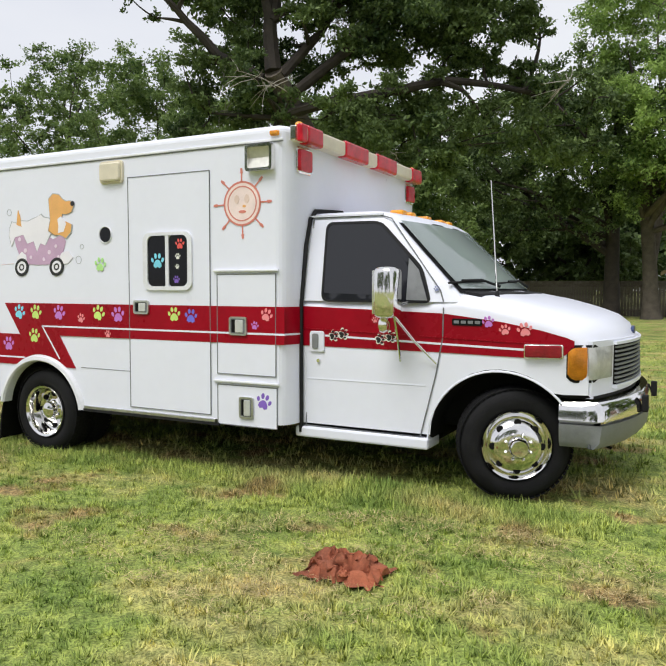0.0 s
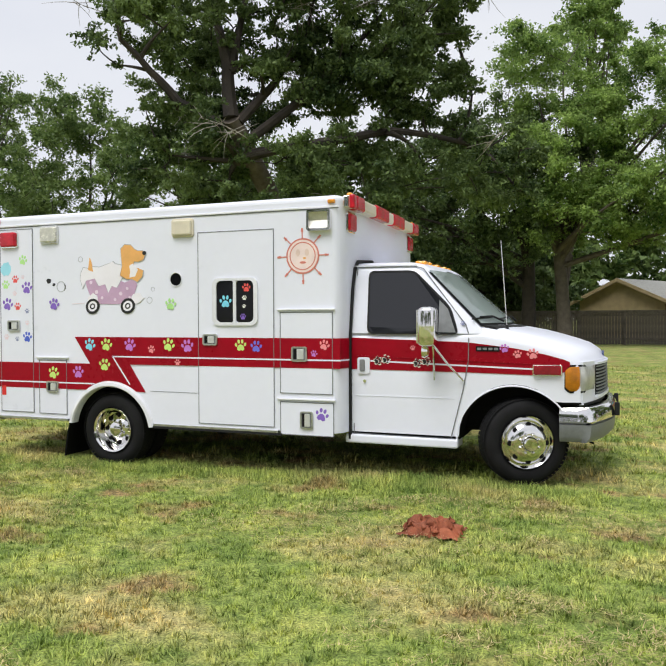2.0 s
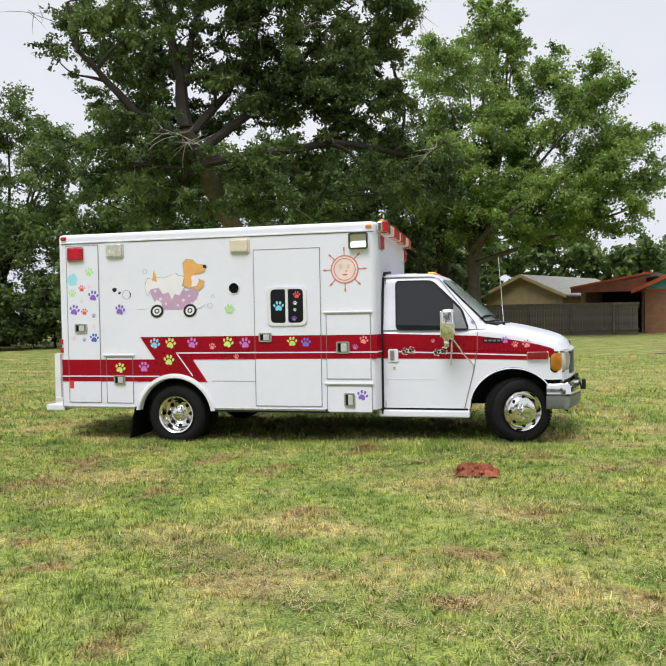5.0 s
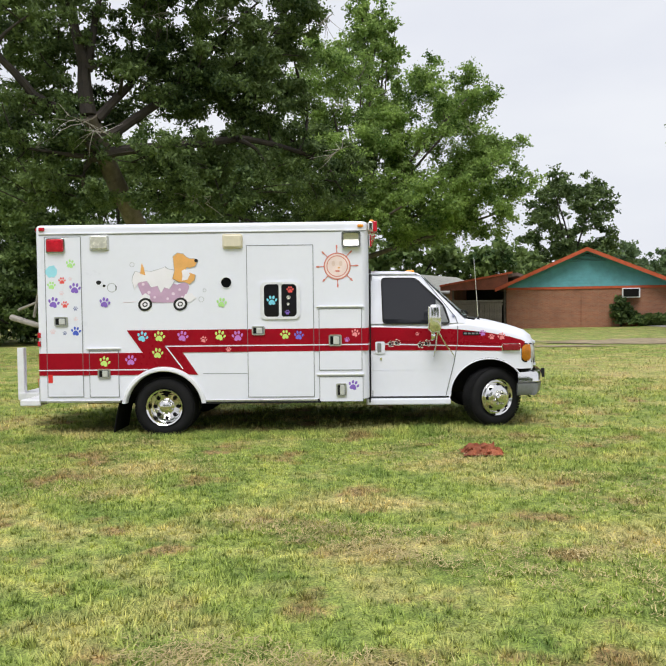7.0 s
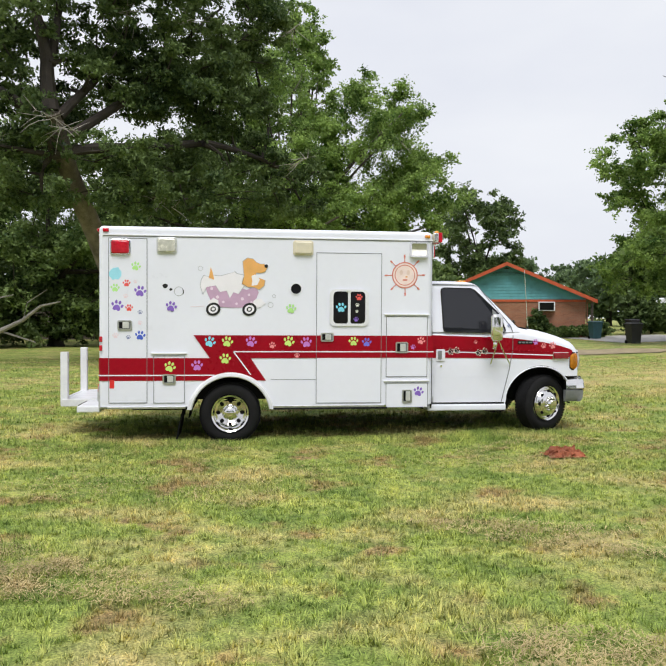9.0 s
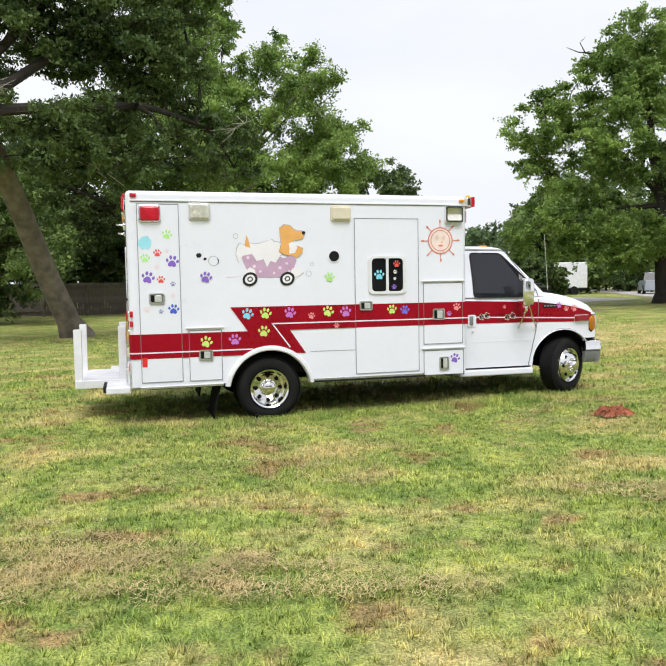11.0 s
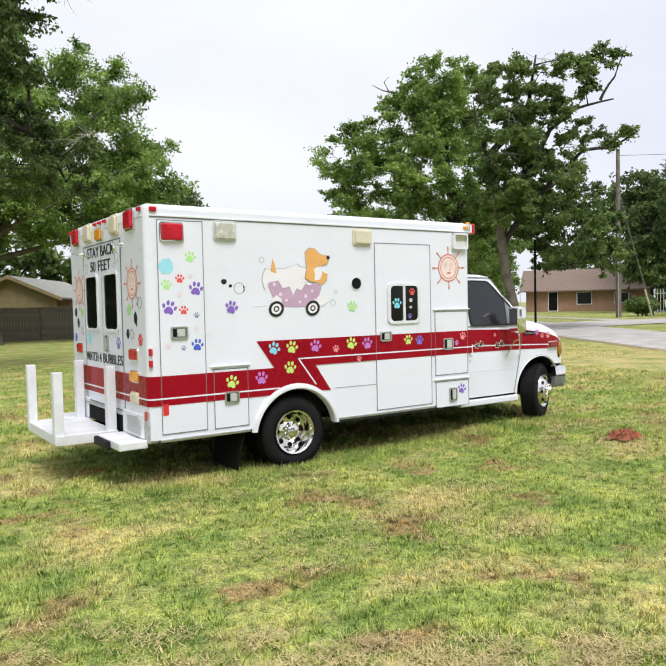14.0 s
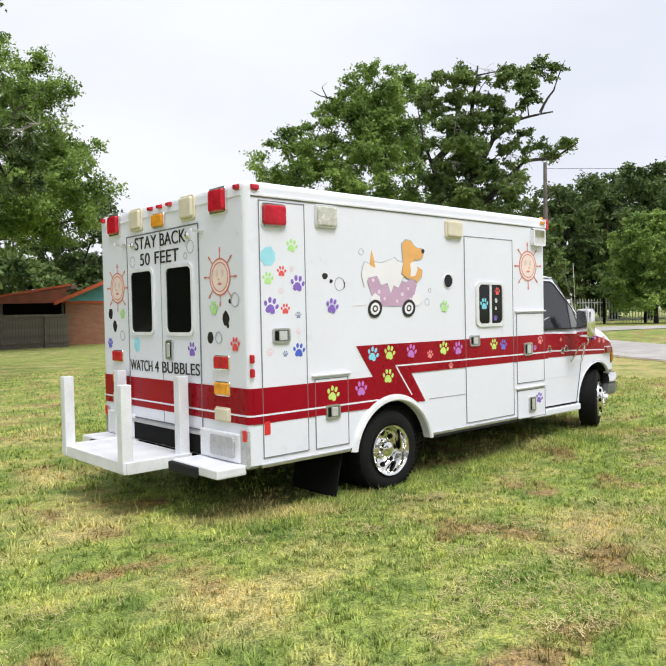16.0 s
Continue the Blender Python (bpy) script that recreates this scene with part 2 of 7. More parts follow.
def brick_material(name, one, two, mortar):
    """Running-bond brick at true size, for walls far from the path."""
    m = mat(name, one, 0.88)
    n, l = m.node_tree.nodes, m.node_tree.links
    co, sep, comb, br = n.new("ShaderNodeTexCoord"), n.new("ShaderNodeSeparateXYZ"), n.new("ShaderNodeCombineXYZ"), n.new("ShaderNodeTexBrick")
    add = n.new("ShaderNodeMath")
    l.new(co.outputs["Object"], sep.inputs[0])
    l.new(sep.outputs[0], add.inputs[0])
    l.new(sep.outputs[1], add.inputs[1])
    l.new(add.outputs[0], comb.inputs[0])
    l.new(sep.outputs[2], comb.inputs[1])
    l.new(comb.outputs[0], br.inputs["Vector"])
    br.inputs["Scale"].default_value = 1.0
    br.inputs["Brick Width"].default_value, br.inputs["Row Height"].default_value, br.inputs["Mortar Size"].default_value = 0.21, 0.075, 0.009
    br.inputs["Color1"].default_value, br.inputs["Color2"].default_value, br.inputs["Mortar"].default_value = (*one, 1), (*two, 1), (*mortar, 1)
    big, mul = n.new("ShaderNodeTexNoise"), n.new("ShaderNodeMix")
    big.inputs["Scale"].default_value = 0.9
    mul.data_type, mul.blend_type = "RGBA", "MULTIPLY"
    rp = n.new("ShaderNodeValToRGB")
    rp.color_ramp.elements[0].color, rp.color_ramp.elements[1].color = (0.6, 0.6, 0.6, 1), (1.25, 1.2, 1.15, 1)
    l.new(co.outputs["Object"], big.inputs["Vector"])
    l.new(big.outputs[0], rp.inputs[0])
    mul.inputs[0].default_value = 1
    l.new(br.outputs[0], mul.inputs[6])
    l.new(rp.outputs[0], mul.inputs[7])
    l.new(mul.outputs[2], n["Principled BSDF"].inputs["Base Color"])
    return m


M_BRICK = brick_material("orange_brick", (0.40, 0.165, 0.095), (0.30, 0.115, 0.07), (0.34, 0.24, 0.18))
M_BRICK_TAN = brick_material("tan_brick", (0.42, 0.24, 0.17), (0.34, 0.19, 0.13), (0.36, 0.27, 0.21))
M_TEAL = mat("teal_siding", (0.125, 0.39, 0.45), 0.6, vary=0.14, scale=3)
M_TRIM = mat("orange_trim", (0.52, 0.095, 0.035), 0.55, vary=0.15, scale=4)
M_RUST = mat("rust_fascia", (0.25, 0.075, 0.042), 0.7, vary=0.25, scale=3)
M_SHINGLE = mat("grey_shingle", (0.33, 0.33, 0.30), 0.9, vary=0.25, scale=6, bump=0.5, bump_scale=40)
M_SHINGLE_BROWN = mat("brown_shingle", (0.22, 0.16, 0.13), 0.9, vary=0.25, scale=6, bump=0.5, bump_scale=40)
M_TANWALL = mat("tan_stucco", (0.46, 0.36, 0.20), 0.85, vary=0.12, scale=3, bump=0.3)
M_ROAD = mat("concrete_road", (0.44, 0.42, 0.40), 0.85, vary=0.2, scale=1.2, bump=0.4, bump_scale=60)
M_DIRT = mat("bare_dirt", (0.34, 0.27, 0.17), 0.95, vary=0.3, scale=2.5, bump=0.6, bump_scale=40)
# shade of enclosed spaces, put into a near-black surface colour
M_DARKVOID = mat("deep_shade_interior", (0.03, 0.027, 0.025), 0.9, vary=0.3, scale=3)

# ---- geometry helpers ----
ORIGIN = {}


def thing(name, at, label, category, group="", kind=""):
    """An Empty at a thing's base; its parts are given in world metres."""
    ob = new(name)
    ob.location = at
    ORIGIN[ob.name] = Vector(at)
    return tagged(ob, label, category, group, kind)


def origin_of(ob):
    while ob.name not in ORIGIN and ob.parent:
        ob = ob.parent
    return ORIGIN.get(ob.name, Vector((0, 0, 0)))


def part(name, bm, material, parent, label="", smooth=False, kind=""):
    """Links a bmesh (world metres) as one mesh object under a thing or under a part."""
    me = bpy.data.meshes.new(name)
    if parent is not None:
        bmesh.ops.translate(bm, verts=bm.verts, vec=-origin_of(parent))
    for f in bm.faces:
        f.smooth = smooth
    bm.to_mesh(me)
    bm.free()
    for m in material if isinstance(material, (list, tuple)) else (material,):
        me.materials.append(m)
    if smooth:
        me.set_sharp_from_angle(angle=radians(38))
    ob = new(name, me)
    if parent is not None:
        ob.parent = parent
    return tagged(ob, label, kind=kind)


def solo(name, bm, material, label, category, at=(0, 0, 0), smooth=False, group="", kind=""):
    """A thing that is one mesh; its origin at its base."""
    bmesh.ops.translate(bm, verts=bm.verts, vec=-Vector(at))
    ob = part(name, bm, material, None, "", smooth)
    ob.location = at
    return tagged(ob, label, category, group, kind)


def block(x0, x1, y0, y1, z0, z1, bevel=0.0, seg=2, bm=None):
    own = bm is None
    bm = bm or bmesh.new()
    r = bmesh.ops.create_cube(bm, size=1, matrix=Matrix.LocRotScale(((x0 + x1) / 2, (y0 + y1) / 2, (z0 + z1) / 2), None, (abs(x1 - x0), abs(y1 - y0), abs(z1 - z0))))
    if bevel:
        vs = set(r["verts"])
        bmesh.ops.bevel(bm, geom=[e for e in bm.edges if e.verts[0] in vs], offset=bevel, segments=seg, affect="EDGES", profile=0.5)
    return bm


def slab(poly, place, thick, bevel=0.0, bm=None):
    """A flat polygon with thickness. place maps (u, v, depth) to the world."""
    bm = bm or bmesh.new()
    n = len(poly)
    a = [bm.verts.new(place(u, v, thick)) for u, v in poly]
    b = [bm.verts.new(place(u, v, 0.0)) for u, v in poly]
    fs = [bm.faces.new(a), bm.faces.new(b[::-1])]
    for i in range(n):
        fs.append(bm.faces.new((a[i], b[i], b[(i + 1) % n], a[(i + 1) % n])))
    bmesh.ops.recalc_face_normals(bm, faces=fs)
    if bevel:
        es = [e for e in fs[0].edges]
        bmesh.ops.bevel(bm, geom=es, offset=bevel, segments=2, affect="EDGES", profile=0.5, clamp_overlap=True)
    return bm


def ring_slab(outer, inner, place, thick, bm=None):
    """A flat frame between two polygons of equal length, with thickness."""
    bm = bm or bmesh.new()
    n = len(outer)
    v = [[bm.verts.new(place(u, w, d)) for u, w in p] for p in (outer, inner) for d in (thick, 0.0)]
    fs = []
    for i in range(n):
        j = (i + 1) % n
        for p, q in ((0, 2), (2, 3), (3, 1), (1, 0)):
            fs.append(bm.faces.new((v[p][i], v[p][j], v[q][j], v[q][i])))
    bmesh.ops.recalc_face_normals(bm, faces=fs)
    return bm


def rrect(u0, u1, v0, v1, r, seg=4):
    """A rectangle with rounded corners."""
    r = min(r, abs(u1 - u0) / 2.01, abs(v1 - v0) / 2.01)
    pts = []
    for cu, cv, a0 in ((u1 - r, v1 - r, 0), (u0 + r, v1 - r, 90), (u0 + r, v0 + r, 180), (u1 - r, v0 + r, 270)):
        for i in range(seg + 1):
            a = radians(a0 + 90 * i / seg)
            pts.append((cu + r * math.cos(a), cv + r * math.sin(a)))
    return pts


def ellipse(cu, cv, ru, rv, n=14, turn=0.0):
    c, s = math.cos(turn), math.sin(turn)
    return [(cu + ru * math.cos(a) * c - rv * math.sin(a) * s, cv + ru * math.cos(a) * s + rv * math.sin(a) * c) for a in (2 * math.pi * i / n for i in range(n))]


def lathe(profile, centre, axis="y", seg=40, bm=None, caps=True):
    """Profile (radius, along) turned round an axis through centre; along y, or along x or z."""
    bm = bm or bmesh.new()
    loops = []
    for r, d in profile:
        ring = []
        for i in range(seg):
            a = 2 * math.pi * i / seg
            p, q = r * math.cos(a), r * math.sin(a)
            v = {"y": (p, d, q), "x": (d, p, q), "z": (p, q, d)}[axis]
            ring.append(bm.verts.new(Vector(centre) + Vector(v)))
        loops.append(ring)
    fs = []
    for a, b in zip(loops, loops[1:]):
        for i in range(seg):
            j = (i + 1) % seg
            fs.append(bm.faces.new((a[i], a[j], b[j], b[i])))
    for ring, (r, d) in ((loops[0], profile[0]), (loops[-1], profile[-1])):
        if r > 1e-4 and caps:
            fs.append(bm.faces.new(ring))
    bmesh.ops.recalc_face_normals(bm, faces=fs)
    bmesh.ops.remove_doubles(bm, verts=bm.verts, dist=1e-5)
    return bm


def tube(points, radii, seg=8, bm=None):
    """A round tapered bar along points."""
    bm = bm or bmesh.new()
    loops, n = [], len(points)
    pts = [Vector(p) for p in points]
    rs = radii if isinstance(radii, (list, tuple)) else [radii] * n
    for i, p in enumerate(pts):
        d = (pts[min(i + 1, n - 1)] - pts[max(i - 1, 0)]).normalized()
        s = d.cross(Vector((0.31, 0.17, 0.94)) if abs(d.z) < 0.9 else Vector((1, 0.1, 0))).normalized()
        u = s.cross(d)
        loops.append([bm.verts.new(p + rs[i] * (math.cos(2 * math.pi * k / seg) * s + math.sin(2 * math.pi * k / seg) * u)) for k in range(seg)])
    fs = []
    for a, b in zip(loops, loops[1:]):
        for k in range(seg):
            fs.append(bm.faces.new((a[k], a[(k + 1) % seg], b[(k + 1) % seg], b[k])))
    fs += [bm.faces.new(loops[0][::-1]), bm.faces.new(loops[-1])]
    bmesh.ops.recalc_face_normals(bm, faces=fs)
    return bm


def loft(loops, closed=True, caps=True, bm=None):
    """A skin through loops of equal length."""
    bm = bm or bmesh.new()
    vs = [[bm.verts.new(p) for p in lp] for lp in loops]
    n, fs = len(loops[0]), []
    for a, b in zip(vs, vs[1:]):
        for i in range(n if closed else n - 1):
            j = (i + 1) % n
            fs.append(bm.faces.new((a[i], a[j], b[j], b[i])))
    if caps and closed:
        fs += [bm.faces.new(vs[0]), bm.faces.new(vs[-1])]
    bmesh.ops.recalc_face_normals(bm, faces=fs)
    return bm


def raw_mesh(name, verts, faces_per, material, parent=None, smooth=False):
    """A mesh from numpy arrays of loose n-gons that share no points: verts is (count * faces_per, 3)."""
    me = bpy.data.meshes.new(name)
    nv = len(verts)
    nf = nv // faces_per
    me.vertices.add(nv)
    me.vertices.foreach_set("co", np.asarray(verts, np.float32).ravel())
    me.loops.add(nv)
    me.loops.foreach_set("vertex_index", np.arange(nv, dtype=np.int32))
    me.polygons.add(nf)
    me.polygons.foreach_set("loop_start", np.arange(0, nv, faces_per, dtype=np.int32))
    me.update(calc_edges=True)
    me.materials.append(material)
    ob = new(name, me)
    if parent is not None:
        ob.parent = parent
    return ob

# ---- ground, road ----


def ground_z(x, y):
    """The lawn is level round the ambulance and rises gently towards the road."""
    e = min(max((x - 6.0) / 22.0, 0.0), 1.0)
    return -0.03 + 0.5 * e * e * (3 - 2 * e) + 0.015 * math.sin(x * 0.9 + 1) * math.sin(y * 0.7) + 0.012 * max(0.0, min(1.0, (x + 5.2) / 4.1)) * 3.5


def grid_sheet(xs, ys, height):
    bm = bmesh.new()
    g = [[bm.verts.new((x, y, height(x, y))) for x in xs] for y in ys]
    for a, b in zip(g, g[1:]):
        for i in range(len(xs) - 1):
            bm.faces.new((a[i], a[i + 1], b[i + 1], b[i]))
    return bm


def spaced(lo, a, b, hi, fine, coarse):
    left = [a - (a - lo) * (i / coarse) ** 2.2 for i in range(coarse, 0, -1)]
    mid = [a + (b - a) * i / fine for i in range(fine + 1)]
    return left + mid + [b + (hi - b) * (i / coarse) ** 2.2 for i in range(1, coarse + 1)]


solo("ground", grid_sheet(spaced(-900, -30, 45, 900, 110, 14), spaced(-900, -15, 60, 900, 110, 14), ground_z), M_GRASS,
     "mown lawn with green and yellowed patches", "lawn", smooth=True, kind="structure")

ROAD_A, ROAD_D, ROAD_N = Vector((10.9, 9.6)), Vector((0.478, 0.878)), Vector((0.878, -0.478))


def road_point(s, n, lift):
    p = ROAD_A + ROAD_D * s + ROAD_N * n
    return (p.x, p.y, ground_z(p.x, p.y) + lift)


def strip(s0, s1, n0, n1, lift, steps, ragged=0.0, across=4):
    bm, rnd = bmesh.new(), random.Random(5)
    rows = []
    for i in range(steps + 1):
        s = s0 + (s1 - s0) * i / steps
        a, b = n0 + rnd.uniform(-ragged, ragged), n1 + rnd.uniform(-ragged, ragged)
        rows.append([bm.verts.new(road_point(s, a + (b - a) * k / across, lift)) for k in range(across + 1)])
    for p, q in zip(rows, rows[1:]):
        for k in range(across):
            bm.faces.new((p[k], p[k + 1], q[k + 1], q[k]))
    return bm


solo("road", strip(-60, 90, 0.0, 3.7, 0.02, 150), M_ROAD, "pale grey concrete street beside the lawn", "road", smooth=True, kind="structure")
solo("road_verge", strip(-60, 90, -0.28, 0.05, 0.012, 400, 0.07), M_DIRT, "bare dirt strip along the street", "dirt", smooth=True, kind="structure")


# ---- trees ----
def bent(a, b, n, sag, rnd):
    a, b = Vector(a), Vector(b)
    off = Vector((rnd.uniform(-1, 1), rnd.uniform(-1, 1), rnd.uniform(-0.2, 1))) * sag
    mid = (a + b) / 2 + off
    return [(1 - t) ** 2 * a + 2 * t * (1 - t) * mid + t * t * b for t in (i / n for i in range(n + 1))]


def leaf_cloud(rng, centres, radii, counts, size, flat=0.7, shape=1.9, corners=4):
    """Leaves strung along fine twigs that spray out from each clump's centre; three corners each on trees far off."""
    total = int(sum(counts))
    idx = np.repeat(np.arange(len(counts)), counts)
    c, rad = np.asarray(centres)[idx], np.asarray(radii)[idx]
    twigs = 11
    way = rng.normal(size=(len(counts), twigs, 3)) * np.array([1, 1, 0.75]) + np.array([0, 0, 0.12])
    way /= np.linalg.norm(way, axis=2, keepdims=True) + 1e-9
    reach = rng.uniform(0.55, 1.45, (len(counts), twigs))
    pick = rng.randint(0, twigs, total)
    d = way[idx, pick]
    t = rng.uniform(0.05, 1.0, total) ** 0.7 * reach[idx, pick] * rad
    p = c + d * t[:, None] * np.array([1, 1, flat + 0.2]) + rng.normal(size=(total, 3)) * (0.17 * rad)[:, None] * np.array([1, 1, flat])
    p[:, 2] -= 0.10 * t * t / (rad + 0.2)
    a = rng.normal(size=(total, 3)) * 0.8 + d * 0.7
    a[:, 2] -= 0.35
    a /= np.linalg.norm(a, axis=1, keepdims=True)
    nrm = rng.normal(size=(total, 3)) * 0.7 + np.array([0, 0, 0.9])
    b = np.cross(nrm, a)
    b /= np.linalg.norm(b, axis=1, keepdims=True) + 1e-9
    s = size * rng.uniform(0.55, 1.35, total)
    ln, wd = (a * (s * shape / 2)[:, None]), (b * (s / 2)[:, None])
    if corners == 3:
        return np.stack([p - ln, p + ln * 0.6 + wd * 1.2, p + ln * 0.6 - wd * 1.2], 1).reshape(-1, 3)
    return np.stack([p - ln, p + wd - ln * 0.1, p + ln, p - wd - ln * 0.1], 1).reshape(-1, 3)


def tree(base, height, girth, crowns, clumps, leaves, size, leaf, bark, label, seed, lean=(0, 0), fork=0.35, limbs=9, clump_r=(0.7, 1.5), dead=0, name="tree", category="tree", flat=0.7, stem=None, spines=()):
    """A tapered trunk with limbs and a crown of small leaf sprays gathered in clumps.
    crowns: ellipsoids (x, y, z, rx, ry, rz) in world metres, in which the clumps sit.
    stem: the trunk's own line, base to fork; spines: main limbs as lines, with their radius at the start."""
    rng, rnd = np.random.RandomState(seed), random.Random(seed)
    root = thing(name, base, label, category)
    bx, by, bz = base
    fz = bz + height * fork
    top = Vector((bx + lean[0], by + lean[1], fz))
    if stem:
        top, n = Vector(stem[-1]), len(stem)
        part("trunk", tube(stem, [girth * (1.0 - 0.35 * k / (n - 1)) * (1.5 if k == 0 else 1.0) for k in range(n)], 12), bark, root, smooth=True)
        bm = bmesh.new()
    else:
        bm = tube([(bx + lean[0] * t ** 1.4, by + lean[1] * t ** 1.4, bz - 0.15 + (fz - bz + 0.15) * t) for t in (0, 0.06, 0.2, 0.45, 0.75, 1.0)],
                  [girth * 1.7, girth * 1.25, girth * 1.02, girth * 0.92, girth * 0.86, girth * 0.8], 12)
    vol = [(rx * ry * rz) ** 0.8 for *_, rx, ry, rz in crowns]
    centres, radii = [], []
    for _ in range(clumps):
        x, y, z, rx, ry, rz = rnd.choices(crowns, vol)[0]
        while True:
            d = Vector((rnd.gauss(0, 1), rnd.gauss(0, 1), rnd.gauss(0.15, 1))).normalized()
            q = rnd.uniform(0.25, 1.0) ** 0.5
            c = (x + d.x * rx * q, y + d.y * ry * q, z + d.z * rz * q)
            if c[2] > bz + min(0.6, height * 0.12):
                break
        centres.append(c)
        radii.append(rnd.uniform(*clump_r) * (1.15 - 0.4 * q))
    ends = sorted(range(clumps), key=lambda i: rnd.random())[:limbs]
    nodes = [(top, girth * 0.6)]
    for line_, r0 in spines:
        path = []
        for a, b in zip(line_, line_[1:]):
            path += bent(a, b, 3, 0.07 * (Vector(b) - Vector(a)).length, rnd)[:-1]
        path.append(Vector(line_[-1]))
        rr = [r0 * (1 - 0.8 * k / (len(path) - 1)) for k in range(len(path))]
        tube(path, rr, 8, bm)
        nodes += list(zip(path, rr))
    for i in ends:
        start = top + Vector((-lean[0] * 0.3, -lean[1] * 0.3, 0)) * rnd.uniform(0, 1) + Vector((0, 0, rnd.uniform(-0.42, 0.0) * (fz - bz)))
        if spines:
            start = min((p for p, _ in nodes), key=lambda p: (p - Vector(centres[i])).length)
        path = bent(start, centres[i], 6, height * (0.02 if spines else 0.07), rnd)
        rr = [girth * (rnd.uniform(0.10, 0.18) if spines else rnd.uniform(0.30, 0.5)) * (1 - 0.85 * k / 6) + 0.015 for k in range(7)]
        tube(path, rr, 7, bm)
        nodes += [(p, r) for p, r in zip(path[2:], rr[2:])]
    # finer branches grow outwards, each from the nearest wood that already stands
    wood = np.array([(*p, r) for p, r in nodes])
    for i in sorted(range(clumps), key=lambda i: (Vector(centres[i]) - top).length):
        if i in ends or rnd.random() > 0.75:
            continue
        cv = np.array(centres[i])
        reach = np.linalg.norm(wood[:, :3] - cv, axis=1) + np.where(wood[:, 2] > cv[2], 1.2, 0.0)
        k0 = int(np.argmin(reach))
        if reach[k0] < 6:
            path = bent(wood[k0, :3].tolist(), cv.tolist(), 4, 0.12 * float(reach[k0]) + 0.08, rnd)
            rr = [max(0.02, float(wood[k0, 3]) * 0.55) * (1 - 0.75 * k / 4) + 0.006 for k in range(5)]
            tube(path, rr, 5, bm)
            wood = np.vstack([wood] + [(*p, r) for p, r in zip(path[1:], rr[1:])])
    # limbs on a stem take the dark bark: crown shade put into their colour
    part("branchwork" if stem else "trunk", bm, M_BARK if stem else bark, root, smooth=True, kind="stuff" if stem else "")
    if dead:
        bd = bmesh.new()
        for _ in range(dead):
            i = rnd.randrange(clumps)
            a = Vector(centres[i])
            way = Vector((rnd.uniform(-1, 1), rnd.uniform(-1, 1), rnd.uniform(-0.5, 0.5))).normalized()
            b = a + way * rnd.uniform(0.7, 1.5)
            tube(bent(a, b, 5, 0.4, rnd), [0.020 * (1 - 0.8 * k / 5) for k in range(6)], 5, bd)
            for _ in range(9):
                m = a.lerp(b, rnd.uniform(0.3, 1))
                tube(bent(m, m + Vector((rnd.uniform(-1, 1), rnd.uniform(-1, 1), rnd.uniform(-1, 0.6))) * 0.8, 3, 0.15, rnd), [0.011, 0.009, 0.007, 0.003], 4, bd)
        part("deadwood", bd, M_DEADWOOD, root, "bare grey dead twigs", smooth=True, kind="stuff")
    per = np.asarray([max(4, int(leaves / clumps * (r / np.mean(radii)) ** 2)) for r in radii])
    corners = 4 if size < 0.095 else 3
    v = leaf_cloud(rng, centres, radii, per, size, flat, corners=corners) - np.array(base)
    tagged(raw_mesh("crown", v, corners, leaf, root), "", kind="stuff")
    return root


# the great dark tree behind the ambulance: it leans towards the lawn and forks high up
GREAT_STEM = [(-8.45, 21.5, -0.15), (-8.7, 21.2, 0.5), (-9.2, 20.6, 1.9), (-9.8, 19.6, 3.9), (-10.4, 18.4, 5.8), (-10.5, 16.7, 7.2)]
GREAT_LIMBS = [([(-10.8, 16.6, 7.0), (-11.8, 16.0, 7.6), (-12.4, 15.5, 8.4), (-12.9, 14.9, 9.1), (-13.1, 14.7, 10.4)], 0.17), ([(-10.5, 16.7, 7.2), (-10.6, 16.7, 8.7), (-10.9, 16.6, 10.0), (-11.1, 16.6, 12.3)], 0.24), ([(-10.5, 16.7, 8.5), (-10.4, 17.1, 10.0), (-10.0, 17.4, 12.4)], 0.16), ([(-10.3, 16.8, 7.1), (-9.5, 17.5, 8.3), (-8.9, 18.1, 9.4), (-8.6, 18.4, 11.4)], 0.15), ([(-10.0, 16.9, 6.6), (-8.3, 18.0, 8.2), (-7.1, 18.9, 10.0), (-5.9, 19.6, 11.5)], 0.15), ([(-10.6, 17.2, 6.1), (-8.5, 17.4, 6.4), (-7.2, 17.8, 6.6), (-6.3, 18.6, 6.9), (-5.0, 19.6, 6.8), (-3.9, 20.4, 6.5), (-3.2, 21.2, 5.6)], 0.17), ([(-6.4, 18.3, 6.8), (-5.9, 18.8, 6.6), (-5.5, 19.2, 6.0)], 0.09)]
